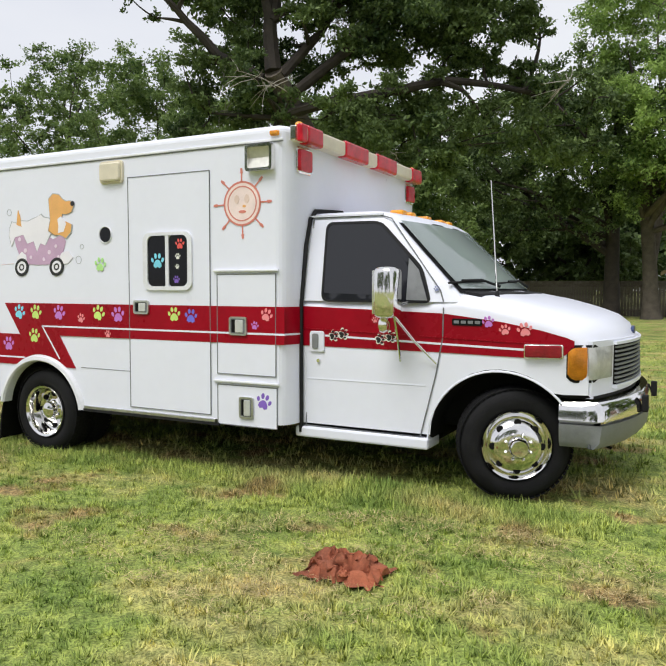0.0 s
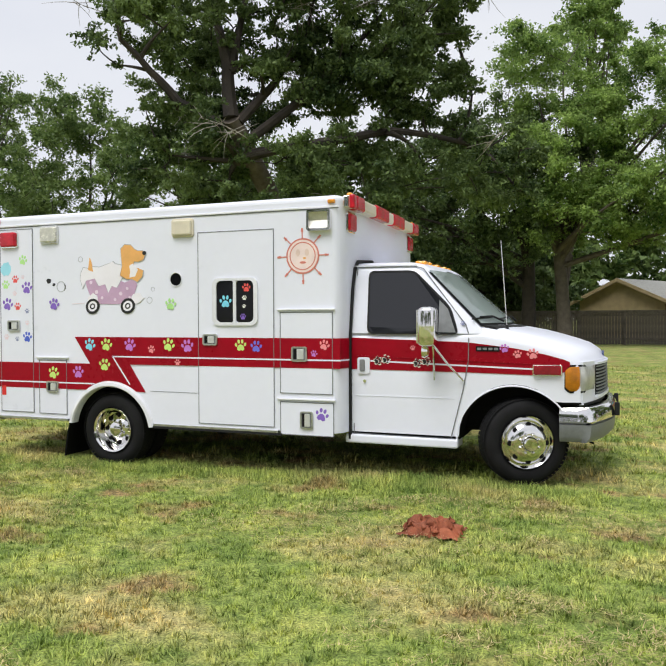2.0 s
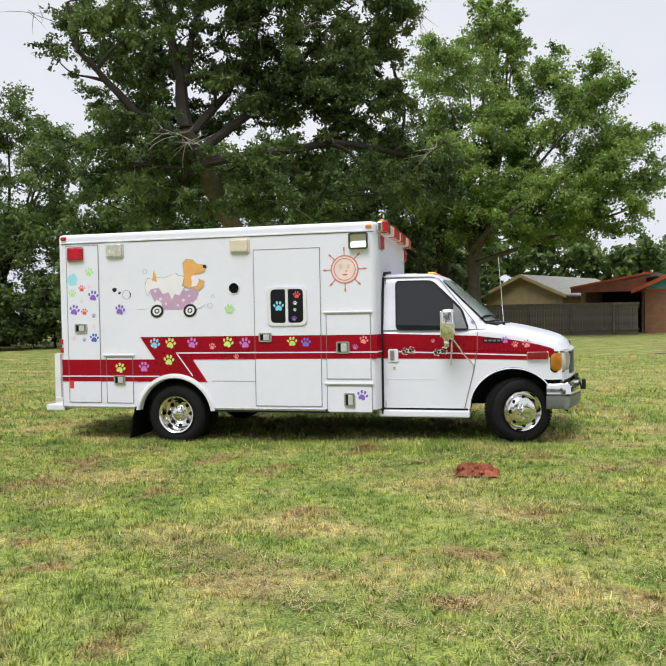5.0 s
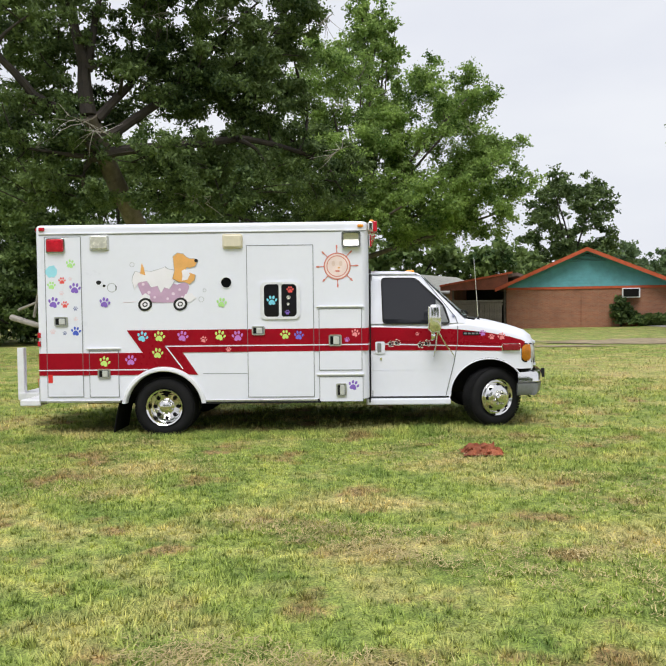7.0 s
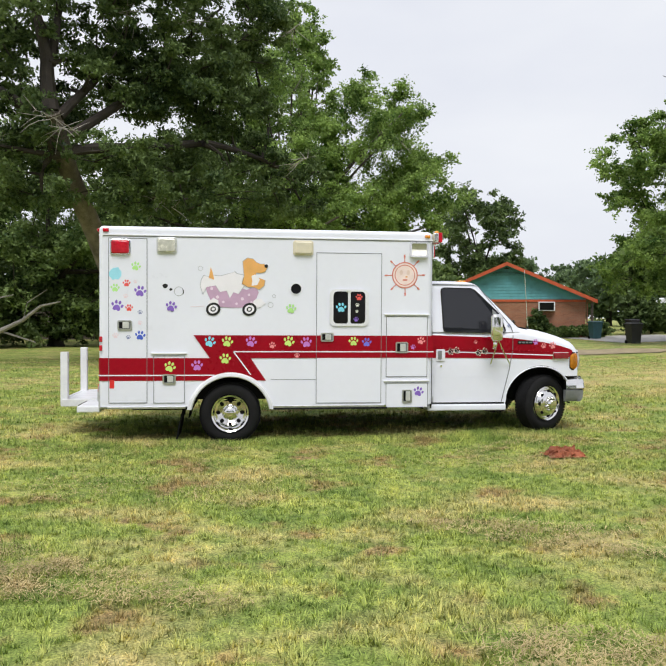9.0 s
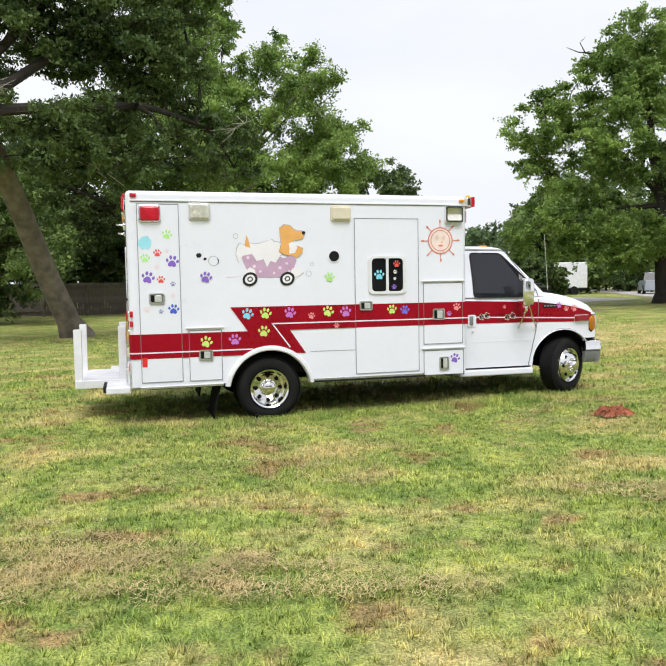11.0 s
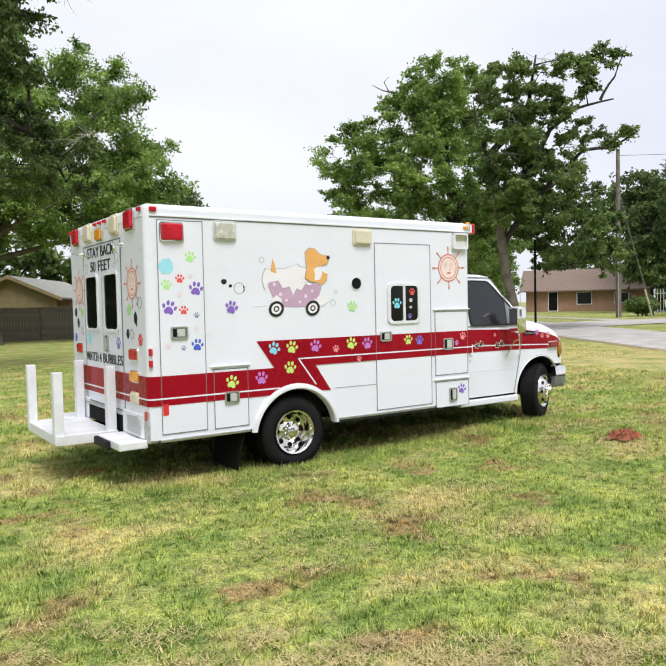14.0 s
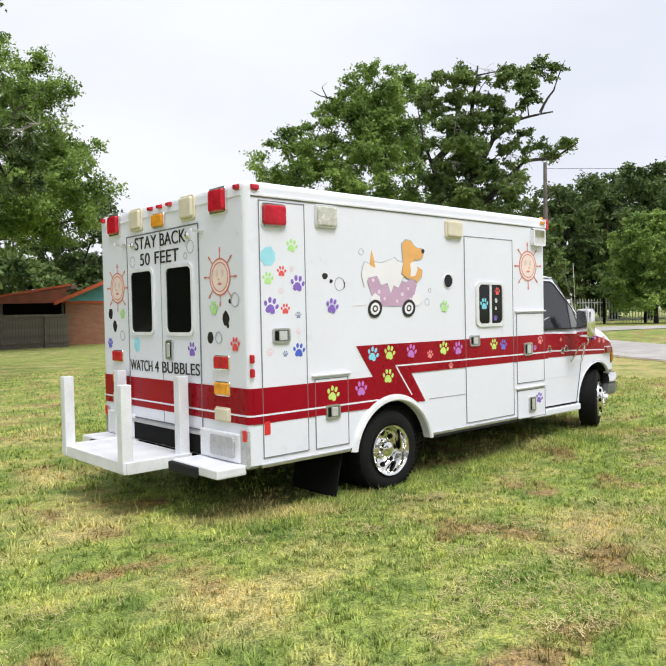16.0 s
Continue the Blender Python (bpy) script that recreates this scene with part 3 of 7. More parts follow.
tree((-8.45, 21.5, -0.03), 19, 0.40, [(-12.6, 15.2, 9.5, 1.4, 1.6, 1.5), (-10.5, 16.8, 11.8, 3.4, 2.4, 1.6), (-8.2, 18.1, 10.1, 2.3, 2.2, 1.9), (-6.2, 19.4, 10.9, 2.1, 2.2, 2.1), (-5.4, 19.9, 8.5, 1.6, 2.2, 1.5), (-10.3, 17.3, 5.6, 4.0, 2.2, 1.3), (-7.1, 18.3, 5.6, 2.6, 2.0, 1.4), (-4.1, 20.7, 6.1, 1.8, 2.0, 1.5), (-11.7, 16.3, 6.9, 1.9, 2, 0.9), (-9.5, 18.1, 8.3, 2.6, 2.2, 1.3), (-7.3, 18.8, 8.1, 2.0, 2.2, 1.3), (-11.7, 16.9, 9.6, 1.5, 1.8, 1.5), (-6.0, 19.9, 8.9, 1.7, 2.2, 1.7), (-6.8, 20.0, 6.0, 1.5, 2, 1.1), (-13.0, 18.6, 9.7, 1.7, 1.8, 2.0), (-4.9, 19.3, 10.8, 1.4, 2, 1.4), (-8.5, 18.4, 9.0, 2.0, 2, 1.4)],
     640, 205000, 0.066, M_LEAF_DARK, M_BARK_TRUNK, "huge dark green tree with a leaning trunk behind the ambulance", 11, fork=0.44, limbs=12, clump_r=(0.28, 0.68), dead=20, flat=0.6, stem=GREAT_STEM, spines=GREAT_LIMBS)
# the fresh green tree by the fence
tree((-2.6, 39.0, -0.03), 15, 0.36, [(2.2, 38, 10.0, 4.4, 4, 5.6), (5.0, 38.5, 8.6, 2.6, 3, 3.6), (-2.5, 37.5, 9.0, 3.6, 3.5, 4.2), (1.0, 37, 7.0, 5.0, 3.5, 1.8), (-4.0, 38.5, 14.5, 2.6, 2.5, 3.2)],
     360, 130000, 0.10, M_LEAF_LIGHT, M_BARK_PALE, "broad fresh green tree with a pale leaning trunk by the fence", 12, lean=(-0.5, 0), fork=0.46, limbs=14, clump_r=(0.6, 1.25), dead=4)
tree((-4.6, 40.0, -0.03), 15, 0.40, [(-6, 39, 9, 4.5, 4, 4.5), (-9.5, 38, 8.0, 4, 4, 4)],
     170, 55000, 0.115, M_LEAF_DARK, M_BARK, "dark green tree with an upright trunk by the fence", 13, limbs=8, clump_r=(0.7, 1.3))
tree((-3.3, 45.0, 0.0), 22, 0.24, [(-1.5, 45, 17.5, 2.3, 2.3, 5.4)],
     80, 15000, 0.13, M_LEAF_LIGHT, M_BARK_PALE, "tall airy tree rising above the others", 14, lean=(1.8, 0), fork=0.55, limbs=12, clump_r=(0.5, 1.0))
# trees behind and to the side
for i, (x, y, h, r, m) in enumerate(((-38, 36, 19, 6.0, M_LEAF_MID), (-29.5, 33, 15.0, 5.4, M_LEAF_MID), (-21.5, 31, 13.0, 4.8, M_LEAF_MID), (-14.5, 33, 11.5, 4.6, M_LEAF_MID), (-25, 45, 15, 6, M_LEAF_DARK), (-47, 42, 19, 7, M_LEAF_DARK), (-9, 52, 15, 6, M_LEAF_DARK), (-17, 50, 15, 6, M_LEAF_DARK))):
    tree((x, y, 0), h, 0.30, [(x, y, h * 0.62, r, r * 0.85, h * 0.36), (x + 1.5, y - 1, h * 0.3, r * 0.95, r * 0.75, h * 0.24)],
         200 if i < 4 else 120, 44000 if i < 4 else 13000, 0.115 if i < 4 else 0.22, m, M_BARK, "dense leafy green tree in the wood behind the lawn", 30 + i, limbs=7, clump_r=(0.55, 1.15))
for i, (x, y, h) in enumerate(((-23, 47, 9), (-17.5, 45, 8), (-12.5, 46, 9), (-7.5, 47, 8), (-6.0, 54, 8), (-10, 57, 12))):
    tree((x, y, 0), h, 0.2, [(x, y, h * 0.42, 3.8, 2.4, h * 0.42)], 100, 10000, 0.20, M_LEAF_DARK, M_BARK, "dense dark green tree behind the fence", 130 + i, limbs=6, clump_r=(0.6, 1.2))
# unseen trees added on the far side of the lawn, to darken the glass
for i, x in enumerate((-34, -22, -11, 1, 12, 24)):
    y, h = -42 + 4 * math.sin(i * 1.9), 17 + 3 * math.sin(i * 2.3)
    tree((x, y, 0), h, 0.3, [(x, y, h * 0.55, 6.2, 4, h * 0.45)], 90, 5000, 0.5, M_LEAF_DARK, M_BARK, "dark green tree added out of view to darken reflections", 150 + i, limbs=6, clump_r=(1.0, 1.8))
# undergrowth beneath the wood
for i in range(14):
    x, y = -47 + 2.5 * i, 28.5 + 3 * math.sin(i * 2.1)
    tree((x, y + 2, -0.03), 4.5, 0.07, [(x, y + 2, 1.9, 2.6, 1.8, 1.9), (x, y + 2, 0.7, 2.6, 1.6, 0.7)], 60, 9000, 0.13, M_LEAF_DARK, M_BARK, "tangled dark undergrowth at the edge of the wood", 60 + i, limbs=6, clump_r=(0.45, 0.9), name="shrub", category="shrub")
# trees by the street
FRESH_STEM = [(19.7, 27.6, 0.2), (19.7, 27.6, 0.9), (19.7, 27.7, 2.0), (19.8, 27.9, 4.3), (19.8, 28.1, 6.6), (19.5, 28.4, 8.8)]
FRESH_LIMBS = [([(19.8, 28.0, 5.9), (17.5, 29.8, 9.2), (15.2, 31.1, 9.6)], 0.2), ([(19.6, 28.4, 8.4), (18.2, 29.2, 11.2), (17.7, 29.5, 12.8)], 0.18), ([(17.9, 29.4, 12.3), (17.2, 29.7, 13.3), (16.3, 30.1, 13.5), (15.8, 30.4, 13.8)], 0.06), ([(16.7, 30.0, 13.4), (16.4, 30.1, 14.0), (16.7, 30.0, 14.3)], 0.035), ([(17.2, 29.7, 13.2), (17.8, 29.6, 14.1)], 0.035), ([(19.5, 28.4, 8.8), (19.5, 28.7, 11.8), (19.3, 29.0, 14.3)], 0.2), ([(19.8, 28.0, 5.4), (17.3, 28.4, 5.2), (15.1, 28.7, 4.8)], 0.16), ([(19.8, 28.1, 6.6), (21.4, 27.7, 8.8), (22.0, 27.7, 11.5)], 0.17)]
tree((19.7, 27.6, ground_z(19.7, 27.6)), 16, 0.44, [(19.3, 29.1, 14.3, 1.9, 2, 1.4), (17.5, 29.6, 11.6, 2.4, 2.4, 2.2), (14.6, 31.1, 10.0, 1.9, 2, 1.7), (16.2, 30.3, 8.2, 3.2, 2.8, 2.3), (20.6, 28.4, 12.2, 2.7, 2.4, 2.7), (19.0, 28.8, 8.9, 3.8, 3, 2.7), (15.5, 29.8, 4.7, 3.4, 2.6, 1.9), (17.7, 28.2, 3.6, 3.6, 2.6, 1.7), (21.9, 27.3, 5.6, 2.5, 2.4, 2.7), (20.9, 27.4, 3.2, 3.4, 2.6, 1.1)],
     400, 125000, 0.105, M_LEAF_LIGHT, M_BARK, "large spreading green tree with a dark trunk beside the street", 15, fork=0.28, limbs=10, clump_r=(0.5, 1.0), dead=4, stem=FRESH_STEM, spines=FRESH_LIMBS)
SPARSE_STEM = [(16.9, 21.0, 0.1), (16.85, 21.05, 0.6), (16.4, 21.3, 2.7), (16.2, 21.4, 4.3), (16.1, 21.6, 6.0), (16.0, 21.7, 7.4), (16.0, 21.8, 8.5)]
SPARSE_LIMBS = [([(16.0, 21.8, 8.5), (16.7, 21.4, 9.3), (17.7, 21.1, 10.5), (17.9, 21.1, 11.5), (18.2, 21.0, 13.1)], 0.19), ([(16.2, 21.5, 5.5), (17.2, 20.6, 7.7), (17.9, 20.0, 9.4), (18.8, 19.4, 10.3), (20.2, 18.3, 10.7)], 0.17), ([(19.8, 18.7, 10.7), (20.3, 18.3, 11.7), (20.8, 18.0, 13.1)], 0.07), ([(16.3, 21.4, 4.3), (17.7, 20.2, 6.7), (18.9, 19.0, 8.4), (20.0, 18.1, 8.5), (20.8, 17.4, 9.2)], 0.14), ([(16.0, 21.7, 7.4), (15.5, 22.1, 9.4), (15.4, 22.3, 10.9)], 0.1)]
tree((16.9, 21.0, ground_z(16.9, 21.0)), 15, 0.25, [(16.4, 20.6, 6.0, 1.6, 1.5, 1.6), (16.2, 20.8, 8.6, 1.6, 1.6, 1.6), (17.3, 21.5, 11.4, 1.9, 1.8, 1.7), (18.8, 19.6, 11.7, 1.5, 1.2, 1.1), (20.1, 18.6, 12.7, 0.7, 0.8, 0.8), (19.5, 18.8, 8.7, 1.2, 1, 0.6), (20.5, 17.9, 8.8, 0.7, 0.7, 0.4), (18.2, 20.6, 9.5, 2.0, 2, 1.5), (18.0, 20.6, 7.0, 2.5, 2.2, 1.7), (19.2, 19.7, 4.6, 2.7, 2.4, 1.6), (20.4, 18.9, 3.6, 1.6, 1.6, 0.9), (17.2, 21.7, 6.9, 1.9, 2, 1.6)],
     330, 95000, 0.085, M_LEAF_MID, M_BARK_GREY, "sparse tree with bare upper twigs and a pale trunk", 16, fork=0.36, limbs=8, clump_r=(0.25, 0.62), dead=12, stem=SPARSE_STEM, spines=SPARSE_LIMBS)
for i, (x, y, h, r, m) in enumerate(((21, 75, 16.5, 5.5, M_LEAF_DARK), (12, 68, 8, 4.5, M_LEAF_MID), (3.5, 70, 10, 5, M_LEAF_MID), (-5, 68, 12, 5, M_LEAF_MID), (33, 100, 11, 6, M_LEAF_HAZED), (47, 105, 10.5, 7, M_LEAF_HAZED), (40, 82, 9.5, 6, M_LEAF_HAZED), (28, 50, 8.5, 4.0, M_LEAF_MID), (55, 64, 15, 6, M_LEAF_MID), (66, 56, 17, 7.5, M_LEAF_DARK), (60, 36, 17, 7.0, M_LEAF_DARK), (66, 27, 18, 8, M_LEAF_MID), (48.5, 33.5, 13, 5, M_LEAF_DARK), (55, 30, 15, 6, M_LEAF_DARK), (70, 15, 18, 8, M_LEAF_DARK), (46, 70, 15, 7, M_LEAF_MID), (75, 45, 18, 8, M_LEAF_DARK))):
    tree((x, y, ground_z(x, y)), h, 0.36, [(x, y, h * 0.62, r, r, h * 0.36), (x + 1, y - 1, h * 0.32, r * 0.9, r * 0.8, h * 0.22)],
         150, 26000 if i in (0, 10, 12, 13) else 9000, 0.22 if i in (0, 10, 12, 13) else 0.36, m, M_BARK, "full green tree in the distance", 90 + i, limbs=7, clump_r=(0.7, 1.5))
tree((38.3, 21.8, ground_z(38.3, 21.8)), 8.0, 0.14, [(38.3, 21.8, 5.0, 3.2, 3.0, 3.0), (37.9, 21.6, 2.9, 3.5, 3.0, 1.7)], 170, 52000, 0.12, M_LEAF_LIGHT, M_BARK, "small round light green tree beyond the street", 17, limbs=8, clump_r=(0.5, 1.0))

# hedge and trees closing the view up the street
for i, (dx, dy) in enumerate(((0.585, 0.811), (0.607, 0.795), (0.63, 0.776), (0.651, 0.759), (0.672, 0.741), (0.695, 0.719), (0.706, 0.708))):
    x, y = -8 + dx * (76 + 3 * math.sin(i * 2.2)), -3 + dy * (76 + 3 * math.sin(i * 2.2))
    h = 3.8 + 0.9 * math.sin(i * 1.7)
    tree((x, y, ground_z(x, y)), h, 0.08, [(x, y, ground_z(x, y) + h * 0.46, 2.9, 2.0, h * 0.44)], 60, 9000, 0.19, M_LEAF_MID if i % 2 else M_LEAF_DARK, M_BARK, "tall green shrub far up the street", 170 + i, limbs=6, clump_r=(0.5, 1.0), name="shrub", category="shrub")
for i, (x, y, h) in enumerate(((39, 68, 12), (47, 63, 11), (53, 60, 12))):
    tree((x, y, ground_z(x, y)), h, 0.3, [(x, y, h * 0.55, 5.2, 4, h * 0.45)], 130, 22000, 0.26, M_LEAF_MID, M_BARK, "full green tree far up the street", 180 + i, limbs=7, clump_r=(0.8, 1.6))

# ---- the ambulance ----
XR, XF, YN, YF, ZB, ZT = -6.80, -2.70, 4.475, 7.03, 0.43, 2.60
CY, CW = 5.7525, 1.07            # centre line and half width of the cab
AX_R, AX_F, RW = -5.245, -1.15, 0.372
amb = thing("ambulance", (-4.2, CY, 0), "white box ambulance with red stripe and paw prints, parked on grass", "ambulance")


def side(u, v, d):
    """The module's near side: u along, v up, d outwards."""
    return (u, YN - d, v)


def back(u, v, d):
    """The module's rear face: u across from the near side, v up, d outwards."""
    return (XR - d, YN + u, v)


def front(u, v, d):
    return (XF + d, YN + u, v)


# module shell
ARX, ARZ, ARR = -5.237, 0.31, 0.485
prof = [(XR, ZB), (XR, ZT), (XF, ZT), (XF, ZB)]
arc = [(ARX + ARR * math.cos(a), ARZ + ARR * math.sin(a)) for a in (math.pi * i / 28 for i in range(29))]
arc = [p for p in arc if p[1] > ZB]
x_hit = math.sqrt(ARR ** 2 - (ZB - ARZ) ** 2)
prof += [(ARX + x_hit, ZB)] + arc + [(ARX - x_hit, ZB)]
bm = bmesh.new()
near = [bm.verts.new((x, YN, z)) for x, z in prof]
far = [bm.verts.new((x, YF, z)) for x, z in prof]
fs = [bm.faces.new(near), bm.faces.new(far)]
for i in range(len(prof)):
    j = (i + 1) % len(prof)
    fs.append(bm.faces.new((near[i], near[j], far[j], far[i])))
    fs[-1].material_index = 1 if i >= 3 else 0
bmesh.ops.recalc_face_normals(bm, faces=bm.faces)
front_posts = [e for e in bm.edges if all(abs(v.co.x - XF) < 1e-4 for v in e.verts) and abs(e.verts[0].co.y - e.verts[1].co.y) < 1e-4]
bmesh.ops.bevel(bm, geom=front_posts, offset=0.095, segments=7, affect="EDGES", profile=0.5)
for v in bm.verts:                      # the front corners sweep in to meet the cab
    if v.co.x > XF - 0.0955:
        if v.co.y < YN + 0.0955:
            v.co.y = YN + (v.co.y - YN) * 1.95
        elif v.co.y > YF - 0.0955:
            v.co.y = YF - (YF - v.co.y) * 1.95
keep = [e for e in bm.edges if (all(v.co.z > ZT - 0.01 for v in e.verts)) or (all(abs(v.co.x - XR) < 1e-4 for v in e.verts) and abs(e.verts[0].co.y - e.verts[1].co.y) < 1e-4)]
bmesh.ops.bevel(bm, geom=keep, offset=0.05, segments=4, affect="EDGES", profile=0.5)
big = [f for f in bm.faces if len(f.verts) > 6]
bmesh.ops.triangulate(bm, faces=big, quad_method="BEAUTY", ngon_method="EAR_CLIP")
bmesh.ops.recalc_face_normals(bm, faces=bm.faces)
for f in bm.faces:
    if abs(f.normal.y) > 0.5 or abs(f.normal.x) > 0.9 and f.calc_center_median().z > 1.2:
        f.material_index = 0
shell = part("module_body", bm, [M_WHITE, M_UNDER], amb, "white painted aluminium box body")
for p in shell.data.polygons:
    p.use_smooth = False

# roof rail, a shallow step under the roof edge
part("roof_rail", block(XR + 0.05, XF - 0.03, YN - 0.012, YN, 2.482, 2.50, 0.004), M_WHITE_WORN, shell)
part("roof_rail_seam", block(XR + 0.05, XF - 0.03, YN - 0.006, YN, 2.474, 2.481), M_GAP, shell)
part("skirt_rail", block(-4.72, -3.34, YN - 0.012, YN + 0.03, 0.405, 0.432, 0.004), M_ALU, shell, "bright metal skirt rail")
part("skirt_rail", block(XR + 0.10, -5.78, YN - 0.012, YN + 0.03, 0.405, 0.432, 0.004), M_ALU, shell, "bright metal skirt rail")
part("skirt_rubber", block(-4.72, -3.30, YN - 0.016, YN - 0.004, 0.385, 0.406), M_BLACK, shell)
ring_o = [(ARX + 0.535 * math.cos(a), ARZ + 0.535 * math.sin(a)) for a in (radians(9) + radians(162) * i / 28 for i in range(29))]
ring_i = [(ARX + 0.475 * math.cos(a), ARZ + 0.475 * math.sin(a)) for a in (radians(10) + radians(160) * i / 28 for i in range(29))]
flare = bmesh.new()
rows = []
for (ox, oz), (ix, iz) in zip(ring_o, ring_i):
    mx, mz = (ox + ix) / 2, (oz + iz) / 2
    rows.append([flare.verts.new((ox, YN, oz)), flare.verts.new((ox * 0.7 + ix * 0.3, YN - 0.03, oz * 0.7 + iz * 0.3)), flare.verts.new((ix * 0.8 + ox * 0.2, YN - 0.035, iz * 0.8 + oz * 0.2)), flare.verts.new((ix, YN - 0.02, iz)), flare.verts.new((ix, YN + 0.06, iz))])
for a, b in zip(rows, rows[1:]):
    for k in range(4):
        flare.faces.new((a[k], a[k + 1], b[k + 1], b[k]))
bmesh.ops.recalc_face_normals(flare, faces=flare.faces)
part("wheel_arch_trim", flare, M_WHITE_WORN, shell, "worn white wheel arch trim", smooth=True)

# red stripe with its lightning step
arc_r = 0.537
def arch_pts(z0, n=10):
    a0 = math.asin((z0 - ARZ) / arc_r)
    return [(ARX + arc_r * math.cos(a), ARZ + arc_r * math.sin(a)) for a in (a0 + (math.pi - 2 * a0) * i / n for i in range(n + 1))]


poly = [(XR + 0.03, 0.745), (XR + 0.03, 1.019), (-5.49, 1.018), (-5.684, 1.296), (XF - 0.02, 1.297), (XF - 0.02, 1.021), (-4.998, 1.018), (-4.811, 0.742)] + arch_pts(0.745)
part("red_stripe", slab(poly, side, 0.0075), M_RED, shell, "dark red vinyl stripe with a lightning step")


def line(pts, w, place, d0, d1, bm=None):
    """A flat band of width w along a broken line."""
    bm = bm or bmesh.new()
    for (u0, v0), (u1, v1) in zip(pts, pts[1:]):
        du, dv = u1 - u0, v1 - v0
        ln = math.hypot(du, dv) or 1
        nu, nv = -dv / ln * w / 2, du / ln * w / 2
        eu, ev = du / ln * w * 0.4, dv / ln * w * 0.4
        slab([(u0 - eu + nu, v0 - ev + nv), (u0 - eu - nu, v0 - ev - nv), (u1 + eu - nu, v1 + ev - nv), (u1 + eu + nu, v1 + ev + nv)], lambda u, v, d: place(u, v, d0 + d * (d1 - d0)), 1.0, bm=bm)
    return bm


part("white_pinstripe", line([(XF - 0.02, 1.096), (-5.205, 1.096), (-5.0, 0.82)], 0.014, side, 0.004, 0.0095), M_WHITE, shell)
part("white_pinstripe", line([(XR + 0.03, 0.81), (-5.44, 0.81)], 0.014, side, 0.004, 0.0095), M_WHITE, shell)

# lower cab body, lofted along its length
FAX, FAZ, FAR_ = -1.21, 0.40, 0.475


def cab_half(x):
    e = max(0.0, min(1.0, (x + 1.25) / 0.62))
    return CW - 0.10 * e ** 2.2


def cab_bulge(x):
    e = max(0.0, min(1.0, (x + 1.6) / 0.95))
    return 0.19 * e ** 1.5


def interp(x, pts):
    for (x0, y0), (x1, y1) in zip(pts, pts[1:]):
        if x <= x1:
            return y0 + (y1 - y0) * max(0, x - x0) / (x1 - x0)
    return pts[-1][1]


HOOD = [(-2.72, 1.37), (-1.75, 1.37), (-1.50, 1.405), (-1.32, 1.372), (-1.10, 1.325), (-0.90, 1.262), (-0.77, 1.205), (-0.70, 1.14), (-0.665, 1.05)]


def cab_low(x):
    b = 0.40 if x < -1.7 else (0.73 if x > FAX + 0.33 else 0.40)
    q = FAR_ ** 2 - (x - FAX) ** 2
    return max(b, FAZ + math.sqrt(q)) if q > 0 else b


stations = [-2.70, -2.2, -1.80, -1.70] + [FAX - FAR_ * math.cos(math.pi * i / 16) for i in range(0, 15)] + [-0.80, -0.74, -0.70, -0.67]
loops = []
for x in sorted(set(stations)):
    zb, zt, w, bl = cab_low(x), interp(x, HOOD), cab_half(x), cab_bulge(x)
    half = [(0.95 * w, zb), (w, zb + 0.03), (w, min(zb + 0.12, zt - 0.12)), (w, (zb + zt - 0.1) / 2), (w, zt - 0.10), (w - 0.012, zt - 0.06), (w - 0.06, zt - 0.018), (w - 0.16, zt + 0.004), (w * 0.55, zt + 0.026), (0.0, zt + 0.036)]
    lp = [(x + bl * (1 - (y / w) ** 2), CY - y, z) for y, z in half] + [(x + bl * (1 - (y / w) ** 2), CY + y, z) for y, z in half[-2::-1]]
    loops.append(lp)
bm = loft(loops)
for f in bm.faces:
    m_ = f.calc_center_median()
    if f.normal.z < -0.35 or (abs(f.normal.y) < 0.6 and -1.75 < m_.x < -0.74 and m_.z < cab_low(m_.x) + 0.02):
        f.material_index = 1
cab = part("cab_body", bm, [M_WHITE, M_UNDER], amb, "white van cab with a sloping bonnet", smooth=True)

# cab roof and pillars
def cab_top(z):
    """Windshield edge x and half width at height z."""
    t = (z - 1.34) / (1.93 - 1.34)
    return -1.46 - 0.575 * t, CW - 0.005 - 0.115 * max(0.0, t) ** 1.3


def green_loop(z, shrink=0.0, fwd=0.0):
    xf, hw = cab_top(min(z, 1.93))
    xf, hw = xf - shrink * 1.6 + fwd, hw - shrink
    bulge = 0.20 - 0.10 * (min(z, 1.93) - 1.34) / 0.59
    rear = XF + 0.005
    pts = [(rear, -hw), (-2.3, -hw), (xf - 0.06, -hw)]
    pts += [(xf + bulge * (1 - q * q), q * (hw - 0.02)) for q in (-1, -0.85, -0.5, 0, 0.5, 0.85, 1)]
    pts += [(xf - 0.06, hw), (-2.3, hw), (rear, hw)]
    return [(x, CY + y, z) for x, y in pts]


green = loft([green_loop(1.34), green_loop(1.6), green_loop(1.85), green_loop(1.94), green_loop(1.975, 0.03), green_loop(1.997, 0.08), green_loop(2.012, 0.22), green_loop(2.02, 0.5)])
greenhouse = part("cab_roof", green, M_WHITE, cab, smooth=True)


def pillar_y(z, d):
    _, hw = cab_top(min(z, 1.93))
    return CY - hw - d


def cab_side_win(u, v, d):
    return (u, pillar_y(v, d), v)


